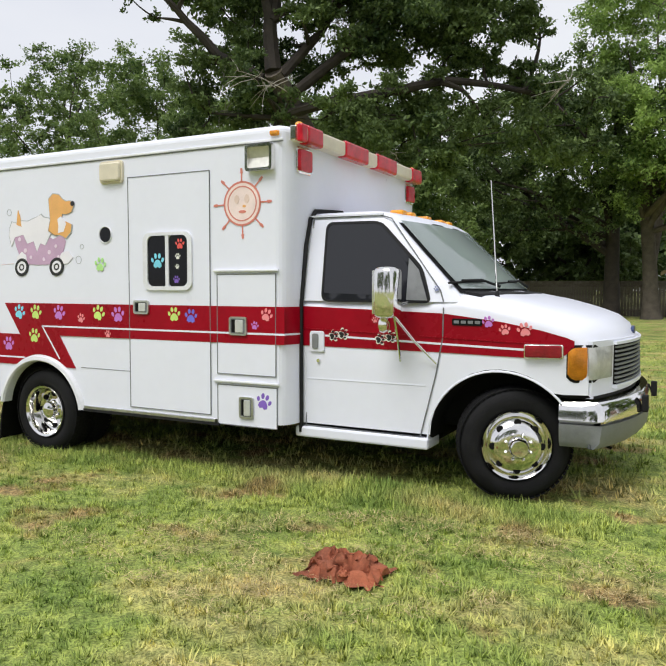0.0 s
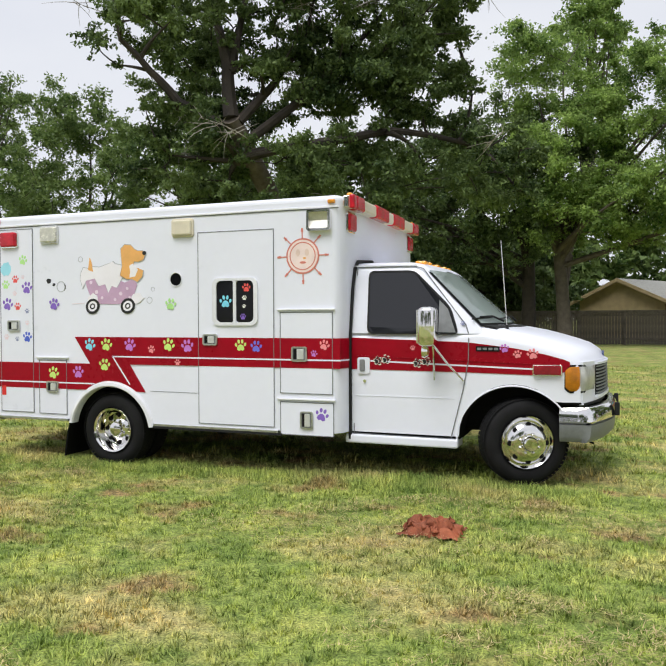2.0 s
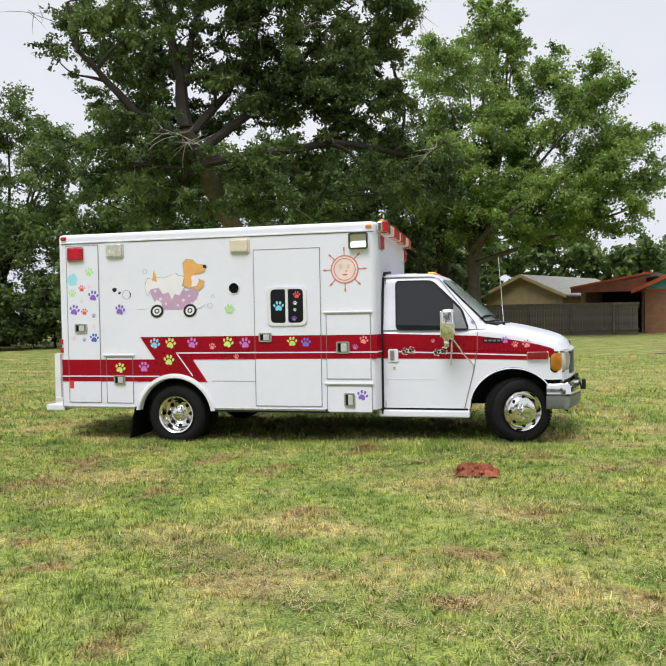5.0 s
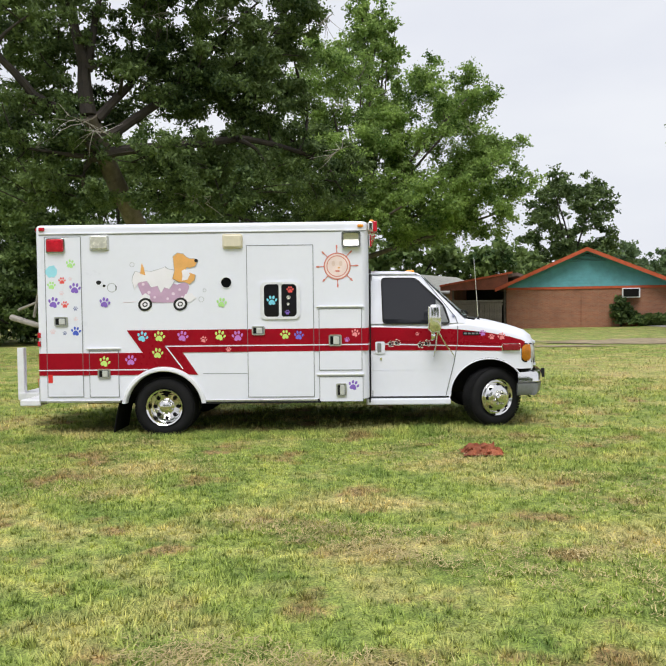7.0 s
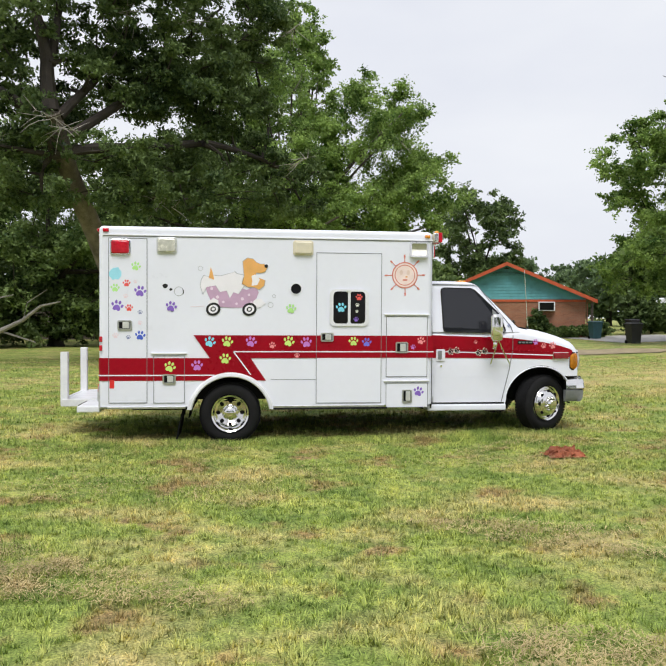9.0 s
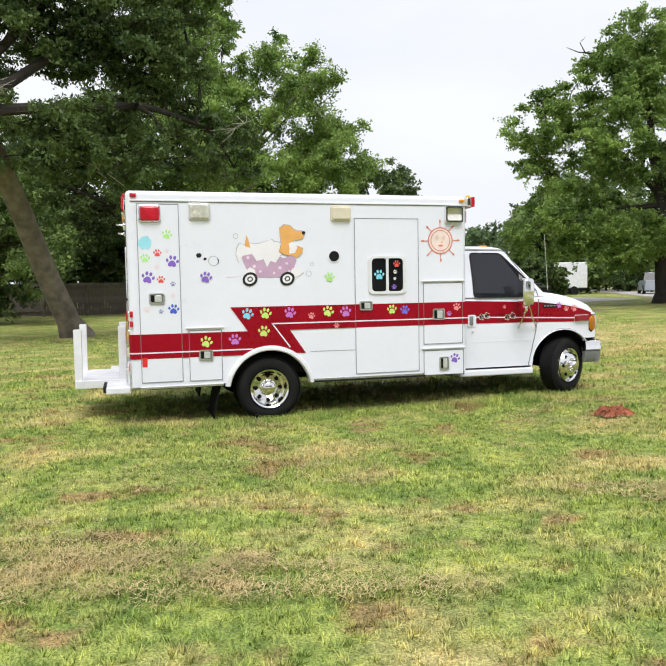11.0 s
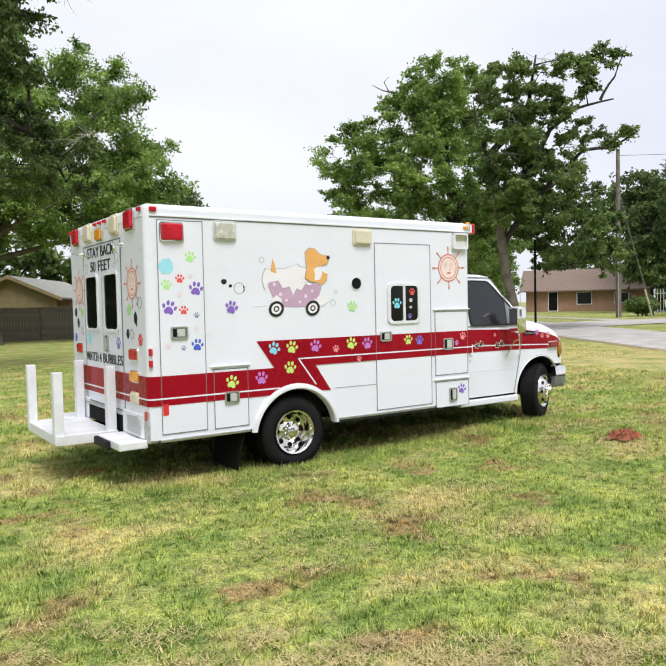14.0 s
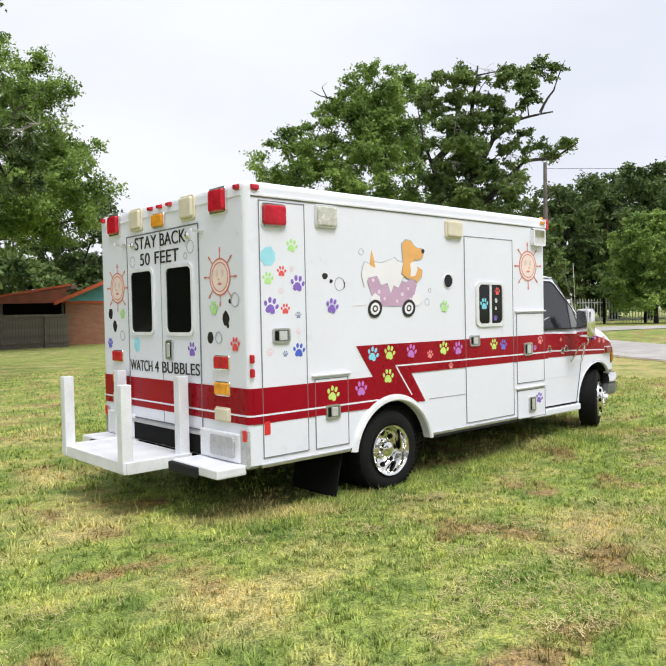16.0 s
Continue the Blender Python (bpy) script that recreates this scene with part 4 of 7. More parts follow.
def round_poly(pts, r, seg=4):
    out, n = [], len(pts)
    for i in range(n):
        p, a, b = Vector(pts[i]), Vector(pts[i - 1]), Vector(pts[(i + 1) % n])
        p0, p1 = p + (a - p).normalized() * r, p + (b - p).normalized() * r
        for k in range(seg + 1):
            t = k / seg
            q = (1 - t) ** 2 * p0 + 2 * t * (1 - t) * p + t * t * p1
            out.append((q.x, q.y))
    return out


win = [(-2.53, 1.905), (-2.115, 1.90), (-1.775, 1.565), (-1.70, 1.345), (-2.515, 1.35)]
frame_o = [(-2.546, 1.921), (-2.108, 1.916), (-1.760, 1.574), (-1.682, 1.330), (-2.531, 1.335)]
for flip in (1, -1):
    pl = (lambda u, v, d: cab_side_win(u, v, d)) if flip == 1 else (lambda u, v, d: (u, 2 * CY - pillar_y(v, d), v))
    sw = part("side_window", slab(round_poly(win, 0.05), pl, 0.012), M_GLASS_DARK, greenhouse, "dark tinted side window")
    part("window_seal", ring_slab(round_poly(frame_o, 0.06), round_poly(win, 0.05), pl, 0.016), M_BLACK, sw)
    part("corner_filler", slab([(-1.865, 1.352), (-1.712, 1.350), (-1.785, 1.560), (-1.865, 1.640)], pl, 0.018), M_GREY, sw, "grey plastic corner panel")


def shield(q, z, d):
    xf, hw = cab_top(z)
    bulge = 0.20 - 0.10 * (z - 1.34) / 0.59
    return (xf + bulge * (1 - q * q) + d * 0.75, CY + q * (hw - 0.02), z + d * 0.65)


def shield_sheet(q1, z0, z1, d, n=12, m=5):
    b = bmesh.new()
    g = [[b.verts.new(shield(-q1 + 2 * q1 * i / n, z0 + (z1 - z0) * j / m, d)) for i in range(n + 1)] for j in range(m + 1)]
    for r0, r1 in zip(g, g[1:]):
        for i in range(n):
            b.faces.new((r0[i], r0[i + 1], r1[i + 1], r1[i]))
    bmesh.ops.solidify(b, geom=b.faces[:], thickness=0.006)
    bmesh.ops.recalc_face_normals(b, faces=b.faces)
    return b


part("windshield_seal", shield_sheet(0.965, 1.40, 1.935, 0.004), M_BLACK, greenhouse, smooth=True)
windshield = part("windshield", shield_sheet(0.925, 1.425, 1.915, 0.012), M_WINDSHIELD, greenhouse, "sloping windshield, sky reflection partly put into its pale colour", smooth=True)

# wheels
def tyre_profile(w):
    return [(0.225, -w / 2 + 0.02), (0.25, -w / 2), (0.31, -w / 2 - 0.008), (0.350, -w / 2 + 0.012), (RW - 0.004, -w / 2 + 0.035), (RW, -w / 4), (RW, w / 4), (RW - 0.004, w / 2 - 0.035), (0.350, w / 2 - 0.012), (0.31, w / 2 + 0.008), (0.25, w / 2), (0.225, w / 2 - 0.02)]


def small_mesh(name, bm, material):
    me = bpy.data.meshes.new(name)
    bm.to_mesh(me)
    bm.free()
    me.materials.append(material)
    return me


HOLE_ME = small_mesh("hand_hole", lathe([(0.0, -0.012), (0.021, -0.012), (0.025, 0.0), (0.021, 0.012), (0.0, 0.012)], (0, 0, 0), "y", 12), M_UNDER)
NUT_ME = small_mesh("wheel_nut", lathe([(0.0, -0.03), (0.008, -0.028), (0.013, -0.015), (0.014, 0.0), (0.014, 0.01), (0.0, 0.01)], (0, 0, 0), "y", 8), M_CHROME)


def make_wheel(centre, turn, dish, label):
    """Tyre and chrome rim round the y axis at the origin, outer face towards -y, then set in place."""
    m = Matrix.Translation(centre) @ Matrix.Rotation(radians(turn), 4, "Z")
    w = 0.215
    bm = lathe(tyre_profile(w), (0, 0, 0), "y", 48, caps=False)
    bmesh.ops.transform(bm, matrix=m, verts=bm.verts)
    wheel = part("wheel", bm, M_TYRE, amb, label, smooth=True)
    tread = bmesh.new()
    for i in range(60):
        for k, y in enumerate((-0.075, -0.025, 0.025, 0.075)):
            a = 2 * math.pi * (i + 0.5 * (k % 2)) / 60
            b = bmesh.ops.create_cube(tread, size=1, matrix=Matrix.Rotation(a, 4, "Y") @ Matrix.Translation((RW - 0.001, y, 0)) @ Matrix.Diagonal((0.006, 0.042, 0.030, 1)))
    bmesh.ops.transform(tread, matrix=m, verts=tread.verts)
    part("tread", tread, M_TYRE, wheel)
    o = -w / 2
    if dish > 0:
        prof = [(0.232, o - 0.012), (0.236, o + 0.002), (0.226, o - 0.016), (0.208, o - 0.004), (0.198, o + 0.03), (0.190, o + dish), (0.165, o + dish + 0.004), (0.105, o + dish - 0.03), (0.100, o + dish - 0.035), (0.072, o + dish - 0.04), (0.070, o + dish - 0.085), (0.045, o + dish - 0.10), (0.0, o + dish - 0.102)]
    else:
        prof = [(0.232, o - 0.012), (0.236, o + 0.002), (0.226, o - 0.016), (0.205, o - 0.002), (0.192, o + 0.012), (0.180, o - 0.010), (0.150, o - 0.045), (0.118, o - 0.058), (0.070, o - 0.060), (0.066, o - 0.105), (0.052, o - 0.125), (0.0, o - 0.128)]
    bm = lathe(prof, (0, 0, 0), "y", 48, caps=False)
    bmesh.ops.transform(bm, matrix=m, verts=bm.verts)
    rim = part("rim", bm, M_CHROME, wheel, "polished chrome rim", smooth=True)
    zh = o + dish - 0.012 if dish > 0 else o - 0.032
    zn = o + dish - 0.036 if dish > 0 else o - 0.058
    shift = Matrix.Translation(-origin_of(rim)) @ m
    for i in range(8):
        a = 2 * math.pi * i / 8
        r = 0.146 if dish > 0 else 0.158
        for nm, me, p in (("hand_hole", HOLE_ME, (r * math.cos(a), zh, r * math.sin(a))), ("wheel_nut", NUT_ME, (0.086 * math.cos(a + 0.39), zn, 0.086 * math.sin(a + 0.39)))):
            ob = new(nm, me)
            ob.parent = rim
            ob.matrix_local = shift @ Matrix.Translation(p)
    return wheel


ZW_R, ZW_F = 0.335, 0.405
make_wheel((AX_R, YN + 0.145, ZW_R), 0, 0.115, "black dual rear tyre with a dished chrome rim")
make_wheel((AX_R, YN + 0.385, ZW_R), 0, 0.115, "inner rear tyre")
make_wheel((AX_R, YF - 0.145, ZW_R), 180, 0.115, "black dual rear tyre with a dished chrome rim")
make_wheel((AX_F, CY - CW + 0.15, ZW_F), 24, 0, "black front tyre with a chrome hub, steered to one side")
make_wheel((AX_F, CY + CW - 0.15, ZW_F), 204, 0, "black front tyre with a chrome hub, steered to one side")
# underside: rails and axles, plus low blocks added to darken the ground
under = bmesh.new()
for y in (CY - 0.45, CY + 0.40):
    block(-6.7, -0.75, y, y + 0.09, 0.45, 0.62, 0.01, bm=under)
block(AX_R - 0.06, AX_R + 0.06, YN + 0.2, YF - 0.2, ZW_R - 0.07, ZW_R + 0.07, 0.02, bm=under)
block(AX_F - 0.05, AX_F + 0.05, CY - 0.9, CY + 0.9, ZW_F - 0.08, ZW_F + 0.03, 0.02, bm=under)
# the next four blocks are added to shut out light beneath
block(-4.6, -2.9, CY + 0.35, CY + 1.05, 0.24, 0.62, 0.05, bm=under)
block(-4.5, -3.2, CY - 0.3, CY + 0.25, 0.27, 0.6, 0.05, bm=under)
block(-6.6, -5.75, CY - 0.3, CY + 1.0, 0.26, 0.6, 0.05, bm=under)
block(-2.7, -1.8, CY - 0.5, CY + 0.7, 0.27, 0.5, 0.04, bm=under)
block(-2.65, -1.75, CY - 0.95, CY + 0.95, 0.42, 0.6, 0.02, bm=under)
block(-6.5, -2.8, YN + 0.12, YF - 0.12, 0.5, 0.72, 0.02, bm=under)
block(-1.72, -0.74, CY - 0.80, CY + 0.80, 0.45, 1.0, 0.05, bm=under)
tube([(-2.6, CY + 0.55, 0.36), (-4.6, CY + 0.6, 0.36), (-6.4, CY + 0.7, 0.36)], 0.035, 8, under)
part("chassis", under, M_UNDER, amb, "black chassis rails and axles, with added blocks that keep light out")

# ---- ambulance details: doors, lamps, latches, pictures ----
DECAL = {k: mat("decal_" + k, c, 0.35, vary=0.03 if k == "foam" else 0.08, scale=9) for k, c in dict(
    lime=(0.46, 0.80, 0.28), lime2=(0.58, 0.80, 0.20), red=(0.80, 0.10, 0.09), purple=(0.24, 0.13, 0.55), violet=(0.55, 0.20, 0.62), slate=(0.25, 0.28, 0.45), blue=(0.07, 0.13, 0.62),
    blue2=(0.17, 0.17, 0.72), cyan=(0.22, 0.68, 0.85), pale_cyan=(0.36, 0.76, 0.90), pink=(0.85, 0.28, 0.30), faint=(0.80, 0.66, 0.72), w=(0.8, 0.8, 0.72), mauve=(0.56, 0.37, 0.53), tan=(0.80, 0.42, 0.13),
    foam=(0.85, 0.83, 0.88), ink=(0.012, 0.012, 0.014), sunring=(0.66, 0.22, 0.17), sunface=(0.88, 0.72, 0.68), spot=(0.80, 0.66, 0.78), grey=(0.45, 0.47, 0.50), flesh=(0.78, 0.60, 0.52)).items()}


def lift(place, d0):
    return lambda u, v, d: place(u, v, d0 + d)


def lamp(name, place, u0, u1, v0, v1, lens, bezel, deep, label, parent, r=0.03):
    """A surface lamp: bezel with a raised, rounded lens."""
    b = part(name, slab(rrect(u0, u1, v0, v1, r), lift(place, 0.0), deep * 0.45, 0.006), bezel, parent, label)
    w = min(u1 - u0, v1 - v0) * 0.09
    part("lens", slab(rrect(u0 + w, u1 - w, v0 + w, v1 - w, r * 0.8), lift(place, deep * 0.3), deep * 0.7, min(0.018, deep * 0.3)), lens, b)
    return b


def reflector_lamp(place, u0, u1, v0, v1, parent, label):
    """A scene lamp: chrome frame round two tilted mirrors that meet at the bulb."""
    m = 0.022
    b = part("scene_lamp", ring_slab(rrect(u0, u1, v0, v1, 0.025), rrect(u0 + m, u1 - m, v0 + m, v1 - m, 0.015), place, 0.05), M_CHROME, parent, label)
    a0, a1, b0, b1 = u0 + m - 0.004, u1 - m + 0.004, v0 + m - 0.004, v1 - m + 0.004
    mid = b0 + (b1 - b0) * 0.52
    for lo, hi, d0, d1 in ((b0, mid, 0.040, 0.006), (mid, b1, 0.006, 0.040)):
        part("mirror", loft([[place(a0, lo, d0), place(a0, lo, d0 - 0.004), place(a0, hi, d1 - 0.004), place(a0, hi, d1)], [place(a1, lo, d0), place(a1, lo, d0 - 0.004), place(a1, hi, d1 - 0.004), place(a1, hi, d1)]]), M_SATIN_MIRROR, b)
    return b


def latch(place, u0, u1, v0, v1, parent):
    b = part("latch", ring_slab(rrect(u0, u1, v0, v1, 0.02), rrect(u0 + 0.014, u1 - 0.014, v0 + 0.014, v1 - 0.014, 0.012), place, 0.016), M_ALU, parent, "chrome paddle latch")
    part("recess", slab(rrect(u0 + 0.012, u1 - 0.012, v0 + 0.012, v1 - 0.012, 0.012), place, 0.010), M_LATCH, b)
    # black slab painted in for the shade within the latch recess
    part("recess_shadow", slab(rrect(u0 + 0.02, u0 + 0.02 + (u1 - u0) * 0.22, v0 + 0.022, v1 - 0.022, 0.006), place, 0.0115), M_UNDER, b)
    um = (u0 + u1) / 2
    part("paddle", slab(rrect(um - (u1 - u0) * 0.14, um + (u1 - u0) * 0.30, v0 + 0.022, v1 - 0.022, 0.008), lift(place, 0.008), 0.012, 0.003), M_SATIN, b)


def seam(poly, place, d0, d1, w=0.006):
    return line(poly + poly[:1], w, place, d0, d1)


def paw(place, u, v, r, colour, parent, d=0.0, turn=0.0, rim=False):
    """A paw print: one pad and four toes."""
    bm = bmesh.new()
    c, s = math.cos(turn), math.sin(turn)

    def put(pts, bmx, dd, th):
        slab([(u + (a * c - b * s) * r, v + (a * s + b * c) * r) for a, b in pts], lift(place, d + dd), th, bm=bmx)

    pad = [(-0.62, -0.62), (-0.3, -0.82), (0.0, -0.66), (0.3, -0.82), (0.62, -0.62), (0.58, -0.25), (0.28, 0.12), (0.0, 0.2), (-0.28, 0.12), (-0.58, -0.25)]
    toes = [(-0.78, 0.14, 0.20, 0.30, 0.35), (-0.30, 0.62, 0.22, 0.33, 0.12), (0.30, 0.62, 0.22, 0.33, -0.12), (0.78, 0.14, 0.20, 0.30, -0.35)]
    for shape in [pad] + [ellipse(a, b, e, f, 10, t) for a, b, e, f, t in toes]:
        put(shape, bm, 0.0, 0.0014)
    return part("paw_print", bm, DECAL[colour], parent)


# side doors: proud panels with dark seams
for nm, (u0, u1, v0, v1), lab in (("rear_compartment_door", (-6.682, -6.236, 0.481, 2.452), "tall white compartment door with paw prints"), ("low_compartment_door", (-6.156, -5.794, 0.477, 1.044), ""),
                                  ("entry_door", (-4.192, -3.381, 0.462, 2.316), "white side entry door with a sliding window"), ("upper_locker_door", (-3.315, -2.795, 0.786, 1.535), ""), ("lower_locker_door", (-3.315, -2.785, 0.40, 0.703), "")):
    dr = part(nm, slab(rrect(u0, u1, v0, v1, 0.012, 2), side, 0.005, 0.002), M_WHITE, shell, lab)
    part("door_seam", seam([(u0, v0), (u1, v0), (u1, v1), (u0, v1)], side, 0.004, 0.0082), M_GAP, dr)
for u0, u1, v in ((-6.19, -5.765, 1.066), (-3.345, -2.765, 1.553), (-3.345, -2.765, 0.722)):
    part("drip_rail", block(u0, u1, YN - 0.022, YN, v, v + 0.016, 0.004), M_WHITE_WORN, shell)
part("panel_seam", line([(-4.75, 0.755), (-4.20, 0.752)], 0.004, side, 0.0, 0.003), M_GAP, shell)
for r in ((-6.579, -6.411, 1.355, 1.471), (-6.051, -5.895, 0.705, 0.824), (-4.139, -3.979, 1.222, 1.332), (-3.198, -3.04, 1.08, 1.219), (-3.112, -2.986, 0.46, 0.622)):
    latch(lift(side, 0.006), *r, shell)

# entry door window
sw = part("sliding_window", ring_slab(rrect(-4.031, -3.544, 1.414, 1.868, 0.07, 5), rrect(-3.985, -3.585, 1.445, 1.842, 0.05, 5), lift(side, 0.004), 0.018), M_WHITE_WORN, shell, "white metal frame of a sliding window")
part("pane", slab(rrect(-3.99, -3.80, 1.44, 1.846, 0.045, 5), lift(side, 0.004), 0.006), M_GLASS_BLACK, sw, "black tinted pane")
part("pane", slab(rrect(-3.775, -3.58, 1.44, 1.846, 0.045, 5), lift(side, 0.004), 0.006), M_GLASS_BLACK, sw, "black tinted pane")
part("mullion", line([(-3.787, 1.445), (-3.787, 1.842)], 0.032, side, 0.006, 0.020), M_WHITE_WORN, sw)
for u, v, r, c in ((-3.888, 1.642, 0.066, "cyan"), (-3.664, 1.772, 0.045, "red"), (-3.685, 1.677, 0.026, "w"), (-3.69, 1.598, 0.020, "w"), (-3.70, 1.497, 0.033, "purple")):
    paw(side, u, v, r, c, sw, 0.0105)

# side lamps and markers
lamp("side_warning_lamp", side, -6.665, -6.425, 2.25, 2.44, M_LENS_RED, M_CHROME, 0.05, "red rectangular warning lamp", shell)
lamp("scene_lamp", side, -6.125, -5.882, 2.278, 2.472, M_LENS_CLEAR, M_SATIN, 0.04, "clear rectangular scene lamp in a chrome frame", shell)
lamp("scene_lamp", side, -4.485, -4.236, 2.280, 2.462, M_CREAM, M_CREAM, 0.045, "faded cream rectangular lamp cover", shell)
reflector_lamp(side, -3.03, -2.80, 2.275, 2.468, shell, "clear rectangular scene lamp in a chrome frame")
lamp("marker_lamp", side, -6.75, -6.681, 2.523, 2.570, M_LENS_RED, M_LENS_RED, 0.03, "small red marker lamp", shell, 0.01)
lamp("marker_lamp", side, -2.835, -2.765, 2.52, 2.557, M_LENS_AMBER, M_LENS_AMBER, 0.03, "small amber marker lamp", shell, 0.01)
for v in (1.212, 1.105):
    lamp("marker_lamp", side, -6.793, -6.757, v, v + 0.066, M_LENS_RED, M_LENS_RED, 0.025, "small red marker lamp", shell, 0.008)
part("reflector", slab(rrect(-6.673, -6.618, 0.655, 0.758, 0.004, 1), side, 0.009), mat("red_tape", (0.72, 0.03, 0.03), 0.4, vary=0.1, scale=30), shell, "bright red reflective tape")

# paw prints on the side
rp = random.Random(21)
for u, v, r, c in ((-6.366, 2.118, 0.058, "lime"), (-6.475, 1.914, 0.046, "red"), (-6.608, 1.857, 0.053, "lime"), (-6.316, 1.819, 0.072, "purple"), (-6.584, 1.644, 0.073, "purple"), (-6.445, 1.62, 0.046, "red"), (-6.316, 1.57, 0.030, "slate"),
                   (-6.455, 1.268, 0.028, "slate"), (-6.316, 1.289, 0.062, "blue"), (-5.951, 1.639, 0.068, "purple"), (-5.49, 1.214, 0.070, "cyan"), (-5.281, 1.215, 0.070, "lime2"), (-5.306, 1.008, 0.070, "lime2"), (-5.966, 0.911, 0.070, "lime2"),
                   (-5.642, 0.925, 0.070, "violet"), (-4.993, 1.215, 0.070, "violet"), (-4.734, 1.174, 0.043, "pink"), (-4.532, 1.221, 0.070, "lime2"), (-4.317, 1.211, 0.070, "violet"), (-4.431, 1.049, 0.034, "pink"), (-3.73, 1.223, 0.062, "lime2"),
                   (-3.564, 1.213, 0.060, "blue2"), (-2.873, 1.235, 0.052, "pink"), (-2.975, 1.155, 0.034, "violet"), (-4.507, 1.623, 0.064, "lime"), (-2.90, 0.594, 0.066, "purple"),
                   (-6.371, 1.935, 0.024, "faint"), (-6.485, 1.761, 0.03, "faint"), (-6.316, 1.442, 0.028, "faint"), (-6.604, 1.288, 0.036, "faint")):
    on = 0.0078 if 0.74 < v < 1.30 and u > -5.68 or v < 1.02 and u < -5.5 and v > 0.74 else 0.0052
    paw(side, u, v, r, c, shell, on, rp.uniform(-0.35, 0.1))


def blob(u, v, r, n, rough, seed, su=1.0):
    g = random.Random(seed)
    return [(u + su * r * (1 + g.uniform(-rough, rough)) * math.cos(2 * math.pi * i / n), v + r * (1 + g.uniform(-rough, rough)) * math.sin(2 * math.pi * i / n)) for i in range(n)]


def ring_art(place, u, v, r, w, colour, parent, d=0.0, n=24, name="bubble_ring"):
    return part(name, ring_slab(ellipse(u, v, r, r, n), ellipse(u, v, r - w, r - w, n), lift(place, d), 0.002), DECAL[colour], parent)


part("paint_splash", slab(blob(-6.603, 2.03, 0.075, 16, 0.16, 4), lift(side, 0.0052), 0.002), DECAL["pale_cyan"], shell)
for u, v, r in ((-6.02, 1.885, 0.030), (-5.956, 1.848, 0.017)):
    part("ink_spot", slab(blob(u, v, r, 9, 0.25, int(-u * 100)), side, 0.002), DECAL["ink"], shell)
ring_art(side, -5.861, 1.824, 0.058, 0.008, "grey", shell)
part("ink_spot", slab([(-5.82, 1.865), (-5.80, 1.835), (-5.803, 1.80), (-5.815, 1.78), (-5.812, 1.82)], side, 0.0025), DECAL["ink"], shell)
for u, v, r in ((-4.757, 1.668, 0.034), (-4.716, 1.778, 0.022), (-5.604, 2.103, 0.030)):
    ring_art(side, u, v, r, 0.005, "grey", shell)
port = part("porthole", lathe([(0.070, 0.0), (0.071, -0.008), (0.066, -0.010), (0.062, -0.004), (0.062, 0.0)], (-4.446, YN, 1.869), "y", 28), M_WHITE_WORN, shell, "round porthole", smooth=True)
part("port_glass", slab(ellipse(-4.446, 1.869, 0.064, 0.064, 24), side, 0.004), M_GLASS_BLACK, port)


# painted suns: a ring, a face disc and eight spokes
def painted_sun(place, u, v, r, parent, face=True, d=0.002, squash=1.0):
    root = part("painted_sun", ring_slab(ellipse(u, v, r * squash, r, 28), ellipse(u, v, r * 0.91 * squash, r * 0.91, 28), lift(place, d), 0.002), DECAL["sunring"], parent, "painted orange-red sun emblem")
    part("sun_face", slab(ellipse(u, v, r * 0.92 * squash, r * 0.92, 28), lift(place, d), 0.0016), DECAL["sunface"], root)
    part("inner_ring", ring_slab(ellipse(u, v, r * 0.79 * squash, r * 0.79, 28), ellipse(u, v, r * 0.73 * squash, r * 0.73, 28), lift(place, d), 0.0026), DECAL["sunring"], root)
    for k in range(8):
        a = math.pi / 4 * k + 0.02
        c, s = math.cos(a), math.sin(a)
        pts = [(0.98, -0.035), (1.32, -0.03), (1.36, -0.07), (1.56, -0.045), (1.56, 0.045), (1.36, 0.07), (1.32, 0.03), (0.98, 0.035)]
        part("sun_ray", slab([(u + (p * c - q * s) * r * squash, v + (p * s + q * c) * r) for p, q in pts], lift(place, d), 0.002), DECAL["sunring"], root)
    for du, dv, ru, rv, col in ((-0.28, 0.20, 0.13, 0.20, "flesh"), (0.26, 0.20, 0.13, 0.20, "flesh"), (0.02, -0.36, 0.20, 0.07, "sunring"), (0.12, -0.12, 0.09, 0.06, "tan")):
        part("sun_mark", slab(ellipse(u + du * r * squash, v + dv * r, ru * r * squash, rv * r, 12), lift(place, d + 0.0012), 0.0022), DECAL[col], root)


painted_sun(side, -3.086, 2.053, 0.165, shell)

# painted bath on wheels: plain shapes
ART = side
bath = part("painted_bath", slab([(-5.558, 1.925), (-5.46, 1.91), (-5.308, 1.85), (-5.155, 1.89), (-5.052, 1.85), (-4.935, 1.89), (-4.902, 1.823), (-4.95, 1.698), (-5.0, 1.635), (-5.231, 1.632), (-5.42, 1.64), (-5.486, 1.73), (-5.522, 1.806)], lift(ART, 0.002), 0.003), DECAL["mauve"], shell, "painted mauve bathtub on wheels")
foam_pts = [(-5.594, 1.96), (-5.563, 2.017), (-5.502, 2.002), (-5.462, 2.023), (-5.36, 2.014), (-5.232, 2.052), (-5.197, 2.068), (-5.166, 2.042), (-5.094, 2.028), (-4.95, 1.926), (-5.0, 1.875), (-5.08, 1.90), (-5.15, 1.80), (-5.21, 1.82), (-5.25, 1.75), (-5.29, 1.84), (-5.37, 1.82), (-5.42, 1.90), (-5.53, 1.88), (-5.575, 1.80), (-5.604, 1.898)]
